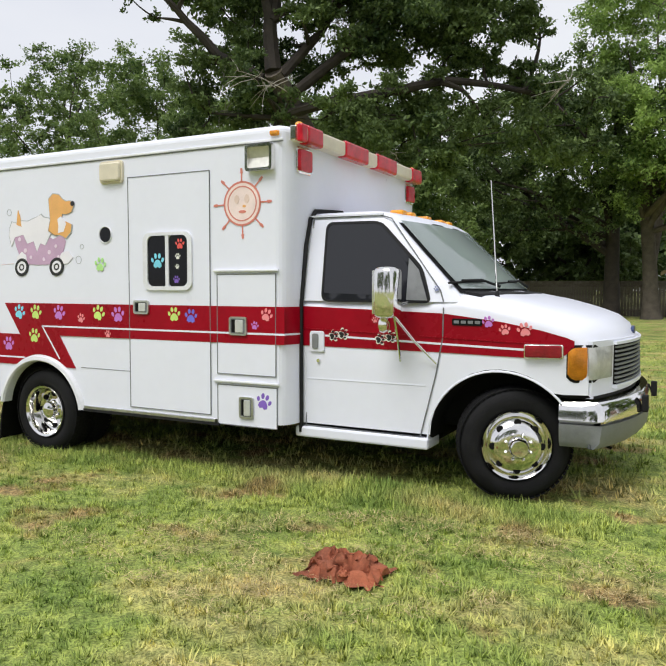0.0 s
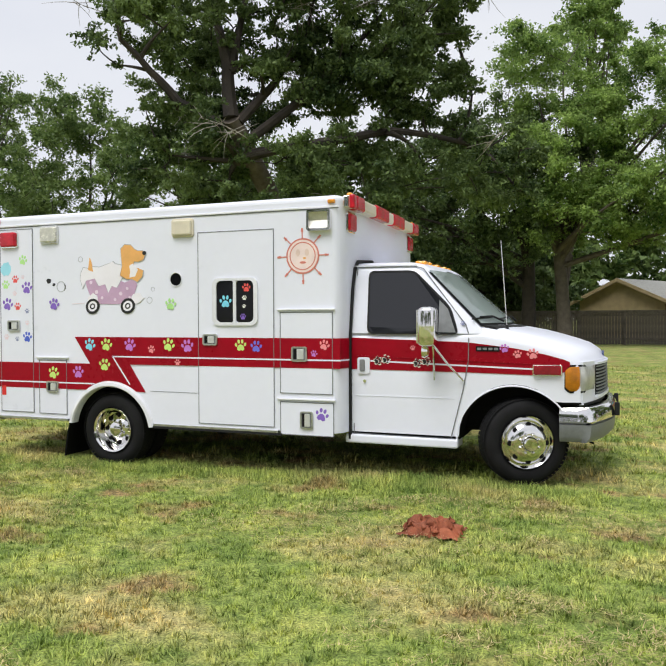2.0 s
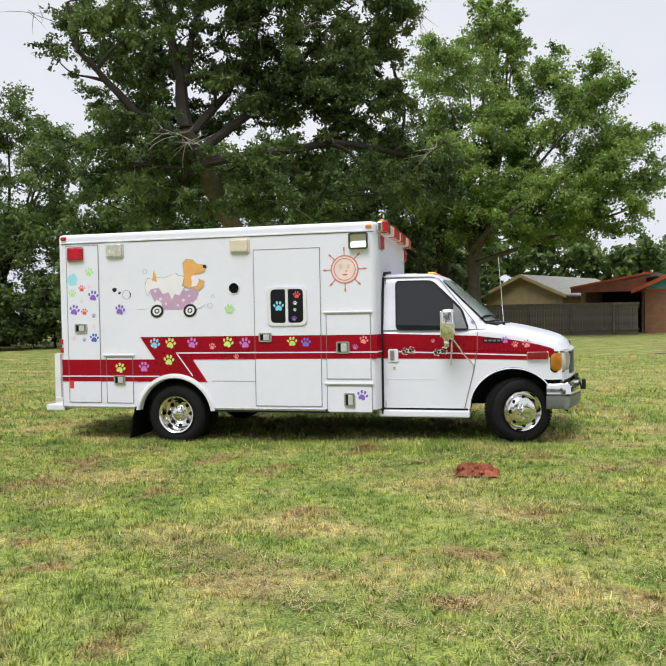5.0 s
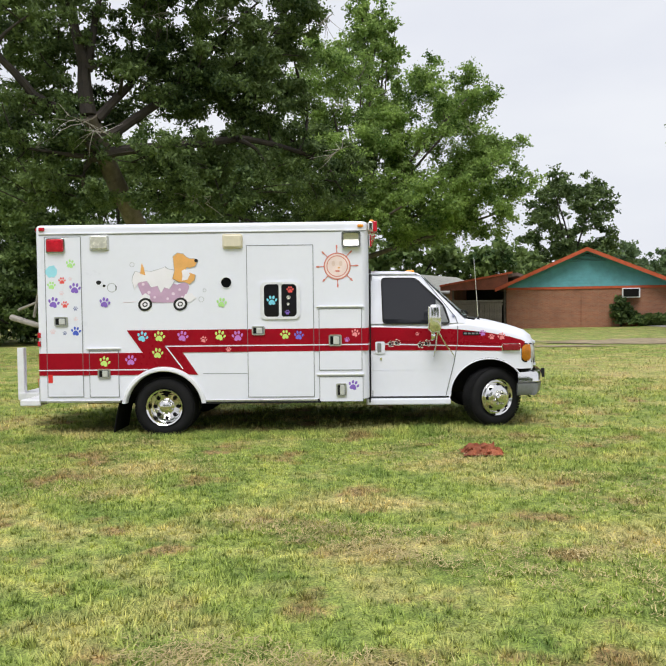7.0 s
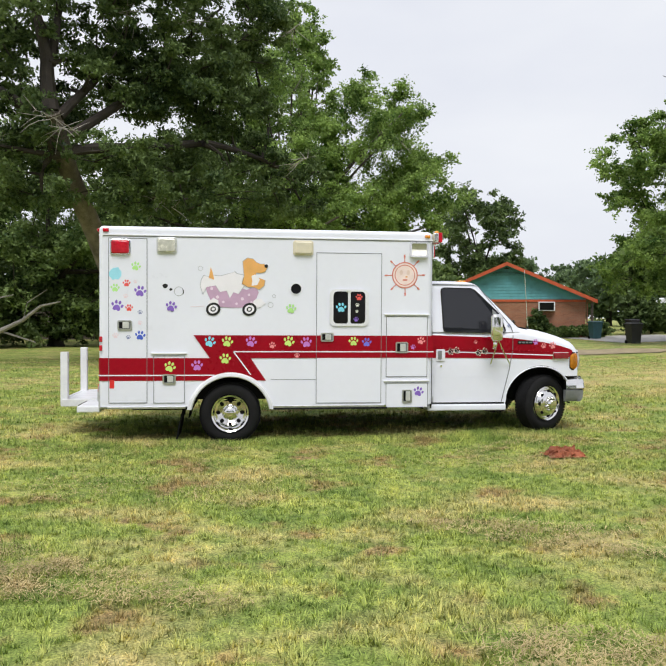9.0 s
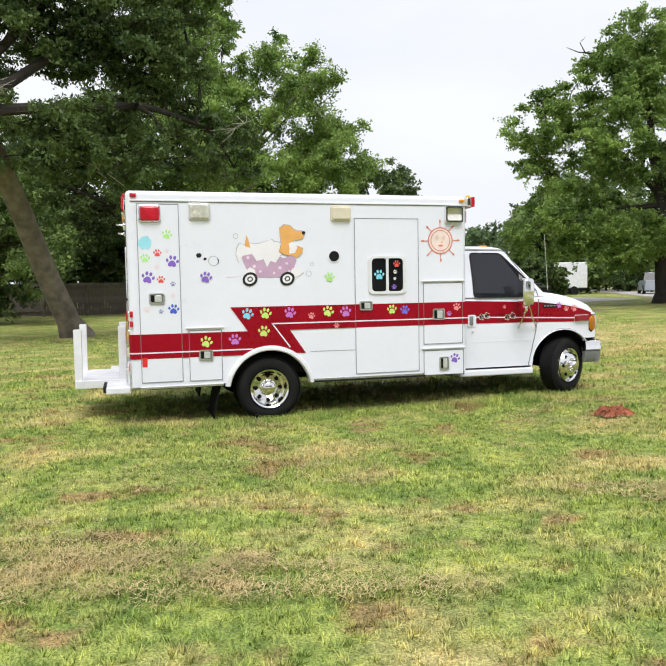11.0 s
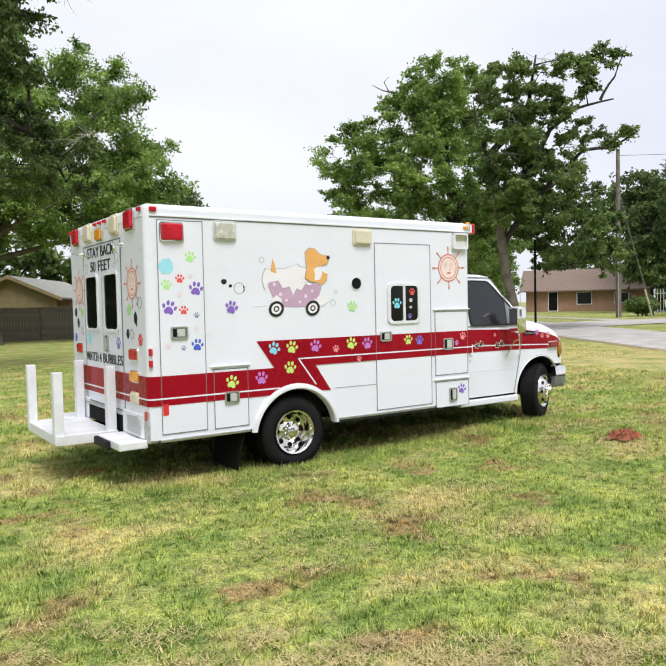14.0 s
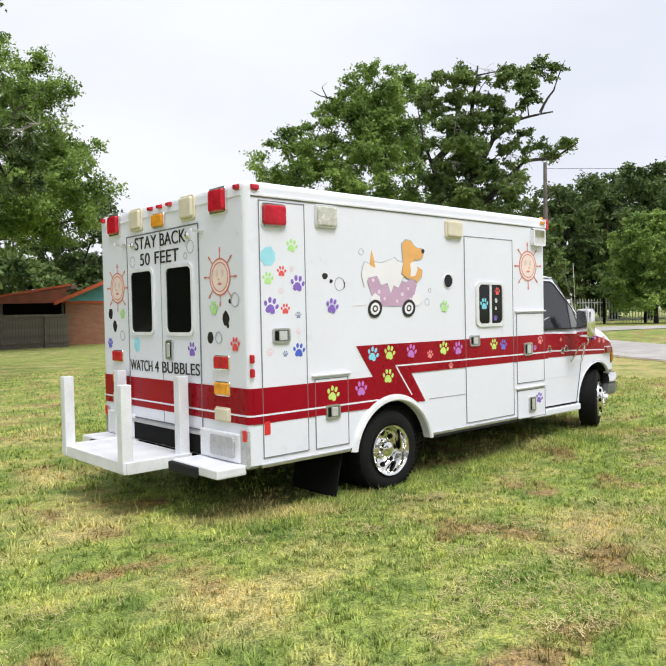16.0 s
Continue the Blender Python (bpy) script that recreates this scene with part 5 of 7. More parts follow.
part("foam_outline", slab([(u + (0.008 if u > -5.25 else -0.006), v + (0.007 if v > 1.9 else 0.0)) for u, v in foam_pts], lift(ART, 0.0022), 0.0036), DECAL["grey"], bath)
part("foam", slab(foam_pts, lift(ART, 0.0024), 0.0044), DECAL["foam"], bath)
part("foam", slab(blob(-4.90, 1.69, 0.055, 11, 0.18, 2, 1.3), lift(ART, 0.0024), 0.0046), DECAL["foam"], bath)
part("foam", slab(blob(-5.44, 1.69, 0.055, 11, 0.2, 3, 1.1), lift(ART, 0.0024), 0.0046), DECAL["foam"], bath)
for u, v, r in ((-5.40, 1.76, 0.020), (-5.33, 1.70, 0.016), (-5.10, 1.74, 0.020), (-5.02, 1.79, 0.016), (-5.17, 1.68, 0.016), (-5.47, 1.86, 0.018), (-4.99, 1.70, 0.014)):
    part("bath_spot", slab(ellipse(u, v, r, r, 12), lift(ART, 0.004), 0.0032), DECAL["spot"], bath)
beast = [(-5.104, 1.924), (-5.078, 2.017), (-5.089, 2.121), (-5.094, 2.193), (-5.043, 2.235), (-4.971, 2.226), (-4.93, 2.185), (-4.889, 2.165), (-4.837, 2.166), (-4.801, 2.125), (-4.826, 2.072), (-4.888, 2.056), (-4.935, 2.061), (-4.95, 1.993), (-4.888, 1.994), (-4.826, 1.969), (-4.836, 1.906), (-4.898, 1.854), (-4.96, 1.884), (-5.027, 1.884)]
part("tan_outline", slab([(u + (u + 4.96) * 0.05, v + (v - 2.03) * 0.04) for u, v in beast], lift(ART, 0.0026), 0.0042), DECAL["grey"], bath)
part("tan_shape", slab(beast, lift(ART, 0.0028), 0.0052), DECAL["tan"], bath)
part("tan_shape", slab([(-5.505, 1.99), (-5.482, 2.118), (-5.460, 2.064), (-5.44, 1.97)], lift(ART, 0.0028), 0.005), DECAL["tan"], bath)
part("pale_patch", slab([(-4.991, 2.019), (-4.95, 2.04), (-4.888, 1.978), (-4.92, 1.91), (-4.99, 1.90), (-4.981, 1.957)], lift(ART, 0.003), 0.0062), DECAL["foam"], bath)
part("dark_spot", slab(ellipse(-4.812, 2.142, 0.022, 0.022, 10), lift(ART, 0.003), 0.0064), DECAL["ink"], bath)
for u in (-5.451, -5.015):
    wart = part("painted_wheel", ring_slab(ellipse(u, 1.613, 0.088, 0.078, 22, 0.4), ellipse(u, 1.613, 0.060, 0.052, 22, 0.4), lift(ART, 0.003), 0.0045), DECAL["ink"], bath)
    part("wheel_face", slab(ellipse(u, 1.613, 0.060, 0.053, 20, 0.4), lift(ART, 0.003), 0.0035), DECAL["foam"], wart)
    part("wheel_hub", ring_slab(ellipse(u, 1.613, 0.034, 0.030, 18, 0.4), ellipse(u, 1.613, 0.020, 0.017, 18, 0.4), lift(ART, 0.003), 0.0048), DECAL["ink"], wart)
part("speed_line", line([(-5.72, 1.640), (-5.56, 1.648)], 0.005, ART, 0.001, 0.003), DECAL["faint"], bath)

# ---- rear face ----
WB = YF - YN
part("red_stripe", slab([(0.04, 0.745), (WB - 0.04, 0.745), (WB - 0.04, 1.02), (0.04, 1.02)], back, 0.0075), M_RED, shell, "dark red vinyl stripe")
# the stripe wraps round the rounded corner
for yy, sgn in ((YN, 1), (YF, -1)):
    cb = bmesh.new()
    for z0, z1, dd in ((0.745, 1.02, 0.0075),):
        pts = [(XR + 0.055 - (0.055 + dd) * math.sin(a), yy + sgn * (0.055 - (0.055 + dd) * math.cos(a))) for a in (math.pi / 2 * k / 6 for k in range(7))]
        lo_, hi_ = [cb.verts.new((x, y, z0)) for x, y in pts], [cb.verts.new((x, y, z1)) for x, y in pts]
        for k in range(6):
            cb.faces.new((lo_[k], lo_[k + 1], hi_[k + 1], hi_[k]))
    bmesh.ops.recalc_face_normals(cb, faces=cb.faces)
    part("stripe_corner", cb, M_RED, shell, smooth=True)
    cb = bmesh.new()
    pts = [(XR + 0.055 - 0.0645 * math.sin(a), yy + sgn * (0.055 - 0.0645 * math.cos(a))) for a in (math.pi / 2 * k / 6 for k in range(7))]
    lo_, hi_ = [cb.verts.new((x, y, 0.803)) for x, y in pts], [cb.verts.new((x, y, 0.817)) for x, y in pts]
    for k in range(6):
        cb.faces.new((lo_[k], lo_[k + 1], hi_[k + 1], hi_[k]))
    part("pinstripe_corner", cb, M_WHITE, shell, smooth=True)
part("white_pinstripe", line([(0.04, 0.81), (WB - 0.04, 0.81)], 0.014, back, 0.004, 0.0095), M_WHITE, shell)
DU0, DUM, DU1 = 0.672, 1.315, 1.958
for a, b in ((DU0, DUM), (DUM, DU1)):
    dr = part("rear_door", slab(rrect(a + 0.004, b - 0.004, 0.645, 2.335, 0.012, 2), back, 0.005, 0.002), M_WHITE, shell, "white rear door with a black window")
    edge_u, mid_u = (a, b) if a == DU0 else (b, a)
    part("door_seam", line([(mid_u, 0.64), (edge_u, 0.64), (edge_u, 2.34), (mid_u, 2.34)], 0.011, back, 0.004, 0.0083), M_GAP, dr)
    u0, u1 = (0.775, 1.216) if a == DU0 else (1.455, 1.885)
    wn_ = part("rear_window", ring_slab(rrect(u0 - 0.018, u1 + 0.018, 1.415, 2.03, 0.07, 5), rrect(u0 + 0.012, u1 - 0.012, 1.445, 2.0, 0.05, 5), lift(back, 0.004), 0.016), M_WHITE_WORN, dr)
    part("pane", slab(rrect(u0, u1, 1.43, 2.014, 0.06, 5), lift(back, 0.004), 0.008), M_GLASS_BLACK, wn_, "black tinted pane")
part("centre_seam", line([(DUM, 0.65), (DUM, 2.33)], 0.004, back, 0.0, 0.006), M_LATCH, shell)
part("door_sill", block(XR - 0.035, XR, YN + 0.68, YN + 1.95, 0.60, 0.63, 0.005), M_TREAD, shell)
latch(lift(back, 0.006), 1.12, 1.235, 1.205, 1.375, shell)
for a, b, lens, bez, lab in ((0.23, 0.476, M_LENS_RED, M_CHROME, "red rear warning lamp"), (0.70, 0.93, M_CREAM, M_CREAM, "faded cream rear lamp cover")):
    for m0, m1 in ((a, b), (WB - b, WB - a)):
        lamp("rear_warning_lamp", back, m0, m1, 2.378, 2.586, lens, bez, 0.045, lab, shell)
lamp("amber_lamp", back, 1.21, 1.43, 2.367, 2.50, M_LENS_AMBER, M_CHROME, 0.04, "amber rear lamp", shell)
for u in (1.13, 1.30, 1.47):
    lamp("marker_lamp", back, u - 0.035, u + 0.035, 2.535, 2.572, M_LENS_RED, M_LENS_RED, 0.03, "small red marker lamp", shell, 0.01)
for u in (0.10, WB - 0.10):
    lamp("marker_lamp", back, u - 0.03, u + 0.03, 2.53, 2.575, M_LENS_RED, M_LENS_RED, 0.03, "small red marker lamp", shell, 0.01)
part("rear_rail", line([(0.06, 2.49), (WB - 0.06, 2.49)], 0.012, back, 0.0, 0.008), M_WHITE_WORN, shell)
for z0, lens, lab in ((1.15, M_LENS_RED, "red tail lamp"), (0.943, M_LENS_AMBER, "amber turn lamp"), (0.738, M_CREAM, "white reversing lamp")):
    for a, b in ((0.25, 0.462), (WB - 0.462, WB - 0.25)):
        lamp("tail_lamp", back, a, b, z0, z0 + 0.118, lens, M_CREAM if lens is M_CREAM else M_CHROME, 0.032, lab, shell, 0.015)


def lettering(text, y_left, y_right, z0, z1, parent, name="lettering"):
    """Black painted words on the rear face, read from behind."""
    cu = bpy.data.curves.new(name, "FONT")
    cu.body, cu.extrude, cu.size = text, 0.002, 1.0
    tmp = bpy.data.objects.new(name, cu)
    scene.collection.objects.link(tmp)
    dg = bpy.context.evaluated_depsgraph_get()
    me = bpy.data.meshes.new_from_object(tmp.evaluated_get(dg))
    bpy.data.objects.remove(tmp)
    xs, ys = [v.co.x for v in me.vertices], [v.co.y for v in me.vertices]
    sx, sy = (y_left - y_right) / (max(xs) - min(xs)), (z1 - z0) / (max(ys) - min(ys))
    o = origin_of(parent)
    for v in me.vertices:
        v.co = Vector((XR - 0.007 - (v.co.z + 0.002), y_left - (v.co.x - min(xs)) * sx, z0 + (v.co.y - min(ys)) * sy)) - o
    me.materials.clear()
    me.materials.append(DECAL["ink"])
    ob = new(name, me)
    ob.parent = parent
    return tagged(ob, "black painted words " + text)


for word, yl, yr, z0, z1 in (("STAY", 6.262, 5.845, 2.205, 2.318), ("BACK", 5.785, 5.345, 2.205, 2.318), ("50", 6.165, 5.98, 2.055, 2.165), ("FEET", 5.885, 5.46, 2.055, 2.165),
                             ("WATCH", 6.415, 5.985, 1.085, 1.185), ("4", 5.935, 5.865, 1.085, 1.185), ("BUBBLES", 5.80, 5.165, 1.085, 1.185)):
    lettering(word, yl, yr, z0, z1, shell)
painted_sun(back, 0.365, 1.885, 0.150, shell, d=0.002)
painted_sun(back, 2.19, 1.87, 0.150, shell, d=0.002)
for u, v, r in ((0.296, 1.556, 0.058), (0.525, 1.404, 0.052), (0.27, 1.50, 0.02), (0.235, 1.69, 0.02), (2.36, 1.62, 0.055), (2.27, 1.50, 0.055)):
    part("ink_spot", slab(blob(u, v, r, 12, 0.12, int(u * 100), 0.8), back, 0.002), DECAL["ink"], shell)
for u, v, r in ((0.16, 1.70, 0.058), (0.40, 1.405, 0.05), (1.85, 2.10, 0.055), (0.80, 2.16, 0.058), (0.88, 2.09, 0.03), (2.10, 1.41, 0.05)):
    ring_art(back, u, v, r, 0.009, "grey", shell, 0.005)
for u, v, r, c in ((0.17, 1.352, 0.062, "red"), (0.46, 1.64, 0.062, "lime"), (2.09, 1.62, 0.055, "lime"), (0.81, 1.30, 0.068, "purple"), (2.38, 1.33, 0.055, "blue2")):
    paw(back, u, v, r, c, shell, 0.0055)
part("paint_splash", slab(blob(1.80, 1.33, 0.07, 14, 0.15, 8), lift(back, 0.0052), 0.002), DECAL["pale_cyan"], shell)
# door holders
for u in (0.62, 2.02):
    h = part("door_holder", tube([(XR, YN + u, 2.27), (XR - 0.05, YN + u, 2.27), (XR - 0.11, YN + u - 0.02, 2.275)], [0.026, 0.012, 0.010], 10), M_CHROME, shell, "chrome door hold-back", smooth=True)
    part("holder_cup", lathe([(0.0, 0.0), (0.03, 0.0), (0.032, -0.02), (0.018, -0.03), (0.0, -0.03)], (XR - 0.005, YN + u + (0.20 if u < 1 else -0.20), 2.255), "x", 14), M_CHROME, h, smooth=True)
# lower rear panel and step bumper; a black block paints the opening's shade
part("kick_panel", block(XR - 0.03, XR, YN + 0.12, YN + 0.68, 0.44, 0.665, 0.01), M_WHITE_WORN, shell)
part("kick_panel", block(XR - 0.03, XR, YF - 0.68, YF - 0.12, 0.44, 0.665, 0.01), M_WHITE_WORN, shell)
part("reversing_panel", slab(rrect(0.17, 0.50, 0.475, 0.635, 0.02), lift(back, 0.03), 0.02, 0.006), M_TREAD, shell, "grey ribbed panel")
part("opening_shade_panel", block(XR - 0.02, XR, YN + 0.69, YN + 1.95, 0.44, 0.595), M_UNDER, shell)
for y0, y1 in ((YN + 0.02, YN + 0.14), (YF - 0.14, YF - 0.02)):
    part("corner_plate", block(XR - 0.012, XR + 0.10, y0, y1, 0.40, 0.70, 0.02), M_TREAD, shell, "tread-plate corner guard")
for y0, y1 in ((YN + 0.06, YN + 0.72), (YF - 0.72, YF - 0.06)):
    bp_ = part("step_bumper", block(XR - 0.27, XR, y0, y1, 0.36, 0.435, 0.012), M_WHITE_WORN, amb, "white painted step bumper")
    part("bumper_pad", block(XR - 0.31, XR - 0.265, y0 + 0.25 if y0 < CY else y0, y1 if y0 < CY else y1 - 0.25, 0.345, 0.425, 0.012), M_BLACK, bp_, "black rubber pad")
for u in (0.06, WB - 0.06):
    part("reflector", slab(rrect(u - 0.025, u + 0.025, 0.615, 0.70, 0.004, 1), lift(back, 0.012), 0.004), mat("red_tape_rear", (0.72, 0.03, 0.03), 0.4, vary=0.1, scale=30), shell)
# loading platform with four posts
PX0, PX1, PY0, PY1 = -7.42, -6.84, 5.29, 6.53
plat = part("loading_platform", block(PX0, PX1, PY0, PY1, 0.405, 0.43, 0.004), M_WHITE_WORN, amb, "white painted wooden loading platform behind the rear doors")
for x0, x1, y0, y1 in ((PX0 - 0.02, PX0 + 0.02, PY0, PY1), (PX0, PX1, PY0 - 0.02, PY0 + 0.02), (PX0, PX1, PY1 - 0.02, PY1 + 0.02)):
    part("platform_edge", block(x0, x1, y0, y1, 0.345, 0.44, 0.005), M_WHITE_WORN, plat)
for x, y, h in ((PX0 + 0.02, PY0 + 0.05, 1.05), (PX0 + 0.02, PY1 - 0.05, 1.06), (PX1 - 0.05, PY0 + 0.05, 1.08), (PX1 - 0.05, PY1 - 0.05, 1.08)):
    part("platform_post", block(x - 0.045, x + 0.045, y - 0.045, y + 0.045, 0.36, h, 0.006), M_WHITE_WORN, plat, "white square post")
for y in (PY0 + 0.2, PY1 - 0.2):
    part("platform_bracket", block(-6.95, -6.2, y - 0.03, y + 0.03, 0.33, 0.405, 0.005), M_UNDER, plat)
for yy in (YN + 0.06, YF - 0.66):
    part("mud_flap", loft([[(-5.80, yy, 0.47), (-5.785, yy, 0.47), (-5.785, yy + 0.60, 0.47), (-5.80, yy + 0.60, 0.47)], [(-5.86, yy, 0.24), (-5.845, yy, 0.24), (-5.845, yy + 0.60, 0.24), (-5.86, yy + 0.60, 0.24)], [(-5.90, yy + 0.01, 0.02), (-5.885, yy + 0.01, 0.02), (-5.885, yy + 0.59, 0.02), (-5.90, yy + 0.59, 0.02)]]), M_UNDER, amb, "wide black rubber mud flap")

# ---- front of the module ----
for z0, z1, dd, mm, nm in ((1.021, 1.297, 0.006, M_RED, "stripe_corner"), (1.089, 1.103, 0.008, M_WHITE, "pinstripe_corner")):
    cb = bmesh.new()
    pts = [(XF - 0.095 + (0.095 + dd) * math.sin(t), YN + 0.185 - (0.185 + dd) * math.cos(t)) for t in (math.pi / 2 * k / 8 for k in range(9))]
    pts = [(XF - 0.115, YN - dd)] + pts
    lo_, hi_ = [cb.verts.new((x, y, z0)) for x, y in pts], [cb.verts.new((x, y, z1)) for x, y in pts]
    for k in range(len(pts) - 1):
        cb.faces.new((lo_[k], lo_[k + 1], hi_[k + 1], hi_[k]))
    bmesh.ops.recalc_face_normals(cb, faces=cb.faces)
    part(nm, cb, mm, shell, smooth=True)
bar = part("light_bar", block(XF - 0.01, XF + 0.095, YN + 0.05, YN + 2.42, 2.48, 2.595, 0.02), M_CREAM, shell, "cream light bar across the front of the roof")
for u0, u1 in ((0.13, 0.36), (0.73, 1.17), (1.35, 1.79), (2.17, 2.43)):
    part("red_beacon", block(XF + 0.015, XF + 0.105, YN + u0, YN + u1, 2.470, 2.603, 0.018), M_LENS_RED, bar, "red beacon lens")
part("end_lamp", block(XF + 0.055, XF + 0.105, YN + 0.035, YN + 0.12, 2.475, 2.60, 0.012), M_LENS_RED, bar, "red end lens")
part("end_window", block(XF + 0.0, XF + 0.052, YN + 0.033, YN + 0.06, 2.485, 2.59, 0.008), M_CHROME, bar, "small chrome end cap")
for u in (0.10, 2.3):
    part("roof_marker", lathe([(0.03, 0.0), (0.028, 0.012), (0.018, 0.022), (0.0, 0.025)], (XF + 0.04, YN + u, 2.60), "z", 14), M_LENS_AMBER, bar, "amber dome lamp", smooth=True)
for u0, u1 in ((0.115, 0.335), (WB - 0.335, WB - 0.115)):
    lamp("front_warning_lamp", front, u0, u1, 2.27, 2.462, M_LENS_RED, M_CHROME, 0.035, "red front warning lamp", shell)

# ---- cab details ----
def cab_side(u, v, d):
    return (u, (CY - cab_half(u) - d) if v < 1.34 else pillar_y(v, d), v)


def cab_band(top, bot, x0, x1, d, n=26, both=False):
    bm = bmesh.new()
    rows = []
    for i in range(n + 1):
        x = x0 + (x1 - x0) * i / n
        rows.append([bm.verts.new((x, CY - cab_half(x) - dd, z)) for z in (top(x), bot(x)) for dd in (d, 0.0)])
    for a, b in zip(rows, rows[1:]):
        for p, q in ((0, 2), (1, 0), (2, 3)):
            bm.faces.new((a[p], a[q], b[q], b[p]))
    bm.faces.new((rows[0][0], rows[0][1], rows[0][3], rows[0][2]))
    bm.faces.new((rows[-1][0], rows[-1][1], rows[-1][3], rows[-1][2]))
    bmesh.ops.recalc_face_normals(bm, faces=bm.faces)
    return bm


def stripe_top(x):
    z = interp(x, [(-2.69, 1.300), (-1.60, 1.264), (-1.20, 1.215), (-0.95, 1.165), (-0.80, 1.122), (-0.75, 1.10)])
    return z


def stripe_bot(x):
    return interp(x, [(-2.69, 1.008), (-1.60, 1.0), (-0.85, 0.985), (-0.72, 1.07)])


cs = part("cab_stripe", cab_band(stripe_top, stripe_bot, -2.688, -0.755, 0.005, 40), M_RED, cab, "dark red vinyl stripe on the door and wing")
pin = lambda x: interp(x, [(-2.69, 1.093), (-1.05, 1.040), (-0.8, 1.03)])
part("white_pinstripe", cab_band(lambda x: pin(x) + 0.007, lambda x: pin(x) - 0.007, -2.50, -1.05, 0.007), M_WHITE, cs)
part("body_crease", cab_band(lambda x: pin(x) + 0.047, lambda x: pin(x) + 0.040, -2.688, -0.85, 0.010), M_RED, cs)
part("body_crease", cab_band(lambda x: 0.768, lambda x: 0.762, -2.66, -1.72, 0.003), M_WHITE, cab)
part("door_seam", line([(-2.66, 1.95), (-2.66, 0.412), (-1.755, 0.405), (-1.72, 0.55), (-1.645, 0.85), (-1.60, 1.10), (-1.597, 1.30)], 0.008, cab_side, 0.003, 0.0075), M_GAP, cab)
part("door_seam", line([(-1.60, 1.345), (-1.625, 1.42), (-2.03, 1.93), (-2.12, 1.958), (-2.66, 1.955)], 0.008, cab_side, 0.001, 0.006), M_GAP, cab)
part("rain_gutter", line([(-2.69, 1.968), (-2.10, 1.962)], 0.012, cab_side, -0.01, 0.012), M_WHITE, greenhouse)
part("cab_seal", tube([(-2.695, 4.665, 0.36), (-2.695, 4.662, 1.30), (-2.69, 4.73, 1.75), (-2.685, 4.79, 1.95), (-2.68, 4.86, 2.015), (-2.68, 5.3, 2.045)], 0.017, 8), M_BLACK, amb, "black rubber seal between cab and box", smooth=True)
part("cab_seal", tube([(-2.695, 2 * CY - 4.665, 0.36), (-2.695, 2 * CY - 4.662, 1.30), (-2.69, 2 * CY - 4.73, 1.75), (-2.685, 2 * CY - 4.79, 1.95)], 0.022, 8), M_BLACK, amb, smooth=True)
hd = part("door_handle", slab(rrect(-2.625, -2.505, 0.965, 1.118, 0.02), lift(cab_side, 0.003), 0.012, 0.004), M_WHITE, cab, "white door handle plate")
part("handle_pull", slab(rrect(-2.60, -2.55, 0.99, 1.10, 0.012), lift(cab_side, 0.012), 0.014, 0.004), M_GREY, hd)
part("door_lock", lathe([(0.0, -0.010), (0.014, -0.010), (0.016, 0.0), (0.0, 0.0)], (-2.555, CY - CW - 0.002, 0.90), "y", 12), M_CHROME, cab)
lamp("wing_lamp", cab_side, -1.055, -0.815, 0.985, 1.08, M_LENS_DEEP, M_CHROME, 0.045, "red lamp on the front wing", cab, 0.015)
bars = part("model_badge", slab(rrect(-1.535, -1.33, 1.186, 1.232, 0.008), lift(cab_side, 0.005), 0.005), M_UNDER, cab, "small dark badge")
for k in range(4):
    part("badge_bar", slab(rrect(-1.522 + 0.048 * k, -1.487 + 0.048 * k, 1.199, 1.219, 0.003), lift(cab_side, 0.010), 0.002), M_LATCH, bars)
for u, v, r, c in ((-1.29, 1.213, 0.042, "violet"), (-1.18, 1.164, 0.038, "pink"), (-1.054, 1.168, 0.050, "pink"), (-2.43, 1.088, 0.036, "ink"), (-2.352, 1.102, 0.036, "ink"), (-2.061, 1.074, 0.036, "ink"), (-1.981, 1.093, 0.036, "ink"), (-1.60 - 0.05, 1.43, 0.022, "slate"), (-2.1, 1.21, 0.025, "pink")):
    if c == "ink":
        paw(cab_side, u, v, r * 1.28, "w", cab, 0.0070, -1.2)
    paw(cab_side, u, v, r, c, cab, 0.0078, -1.2 if c == "ink" else 0.2)
part("running_board", block(-2.74, -1.69, CY - CW - 0.03, CY - CW + 0.22, 0.325, 0.405, 0.015), M_WHITE, cab, "white running board")
part("running_board", block(-2.74, -1.69, CY + CW - 0.22, CY + CW + 0.03, 0.325, 0.405, 0.015), M_WHITE, cab)
lip_o = [(FAX + 0.50 * math.cos(a), FAZ + 0.50 * math.sin(a)) for a in (radians(38) + radians(142) * i / 22 for i in range(23))]
lip = bmesh.new()
rows = []
for k, (x, z) in enumerate(lip_o):
    e = 0.486 / 0.50
    xi, zi = FAX + (x - FAX) * e, FAZ + (z - FAZ) * e
    yb = CY - cab_half(x)
    rows.append([lip.verts.new((x, yb + 0.001, z)), lip.verts.new(((x + xi) / 2, yb - 0.006, (z + zi) / 2)), lip.verts.new((xi, yb - 0.005, zi)), lip.verts.new((xi, yb + 0.08, zi))])
for a, b in zip(rows, rows[1:]):
    for k in range(3):
        lip.faces.new((a[k], a[k + 1], b[k + 1], b[k]))
part("arch_lip", lip, M_WHITE, cab, smooth=True)


def nose(y, z, d):
    w = cab_half(-0.67)
    e = max(0.0, (z - 0.80) / 0.25)
    return (-0.668 + cab_bulge(-0.67) * (1 - (y / w) ** 2) + d - 0.006 * e, CY + y, z)


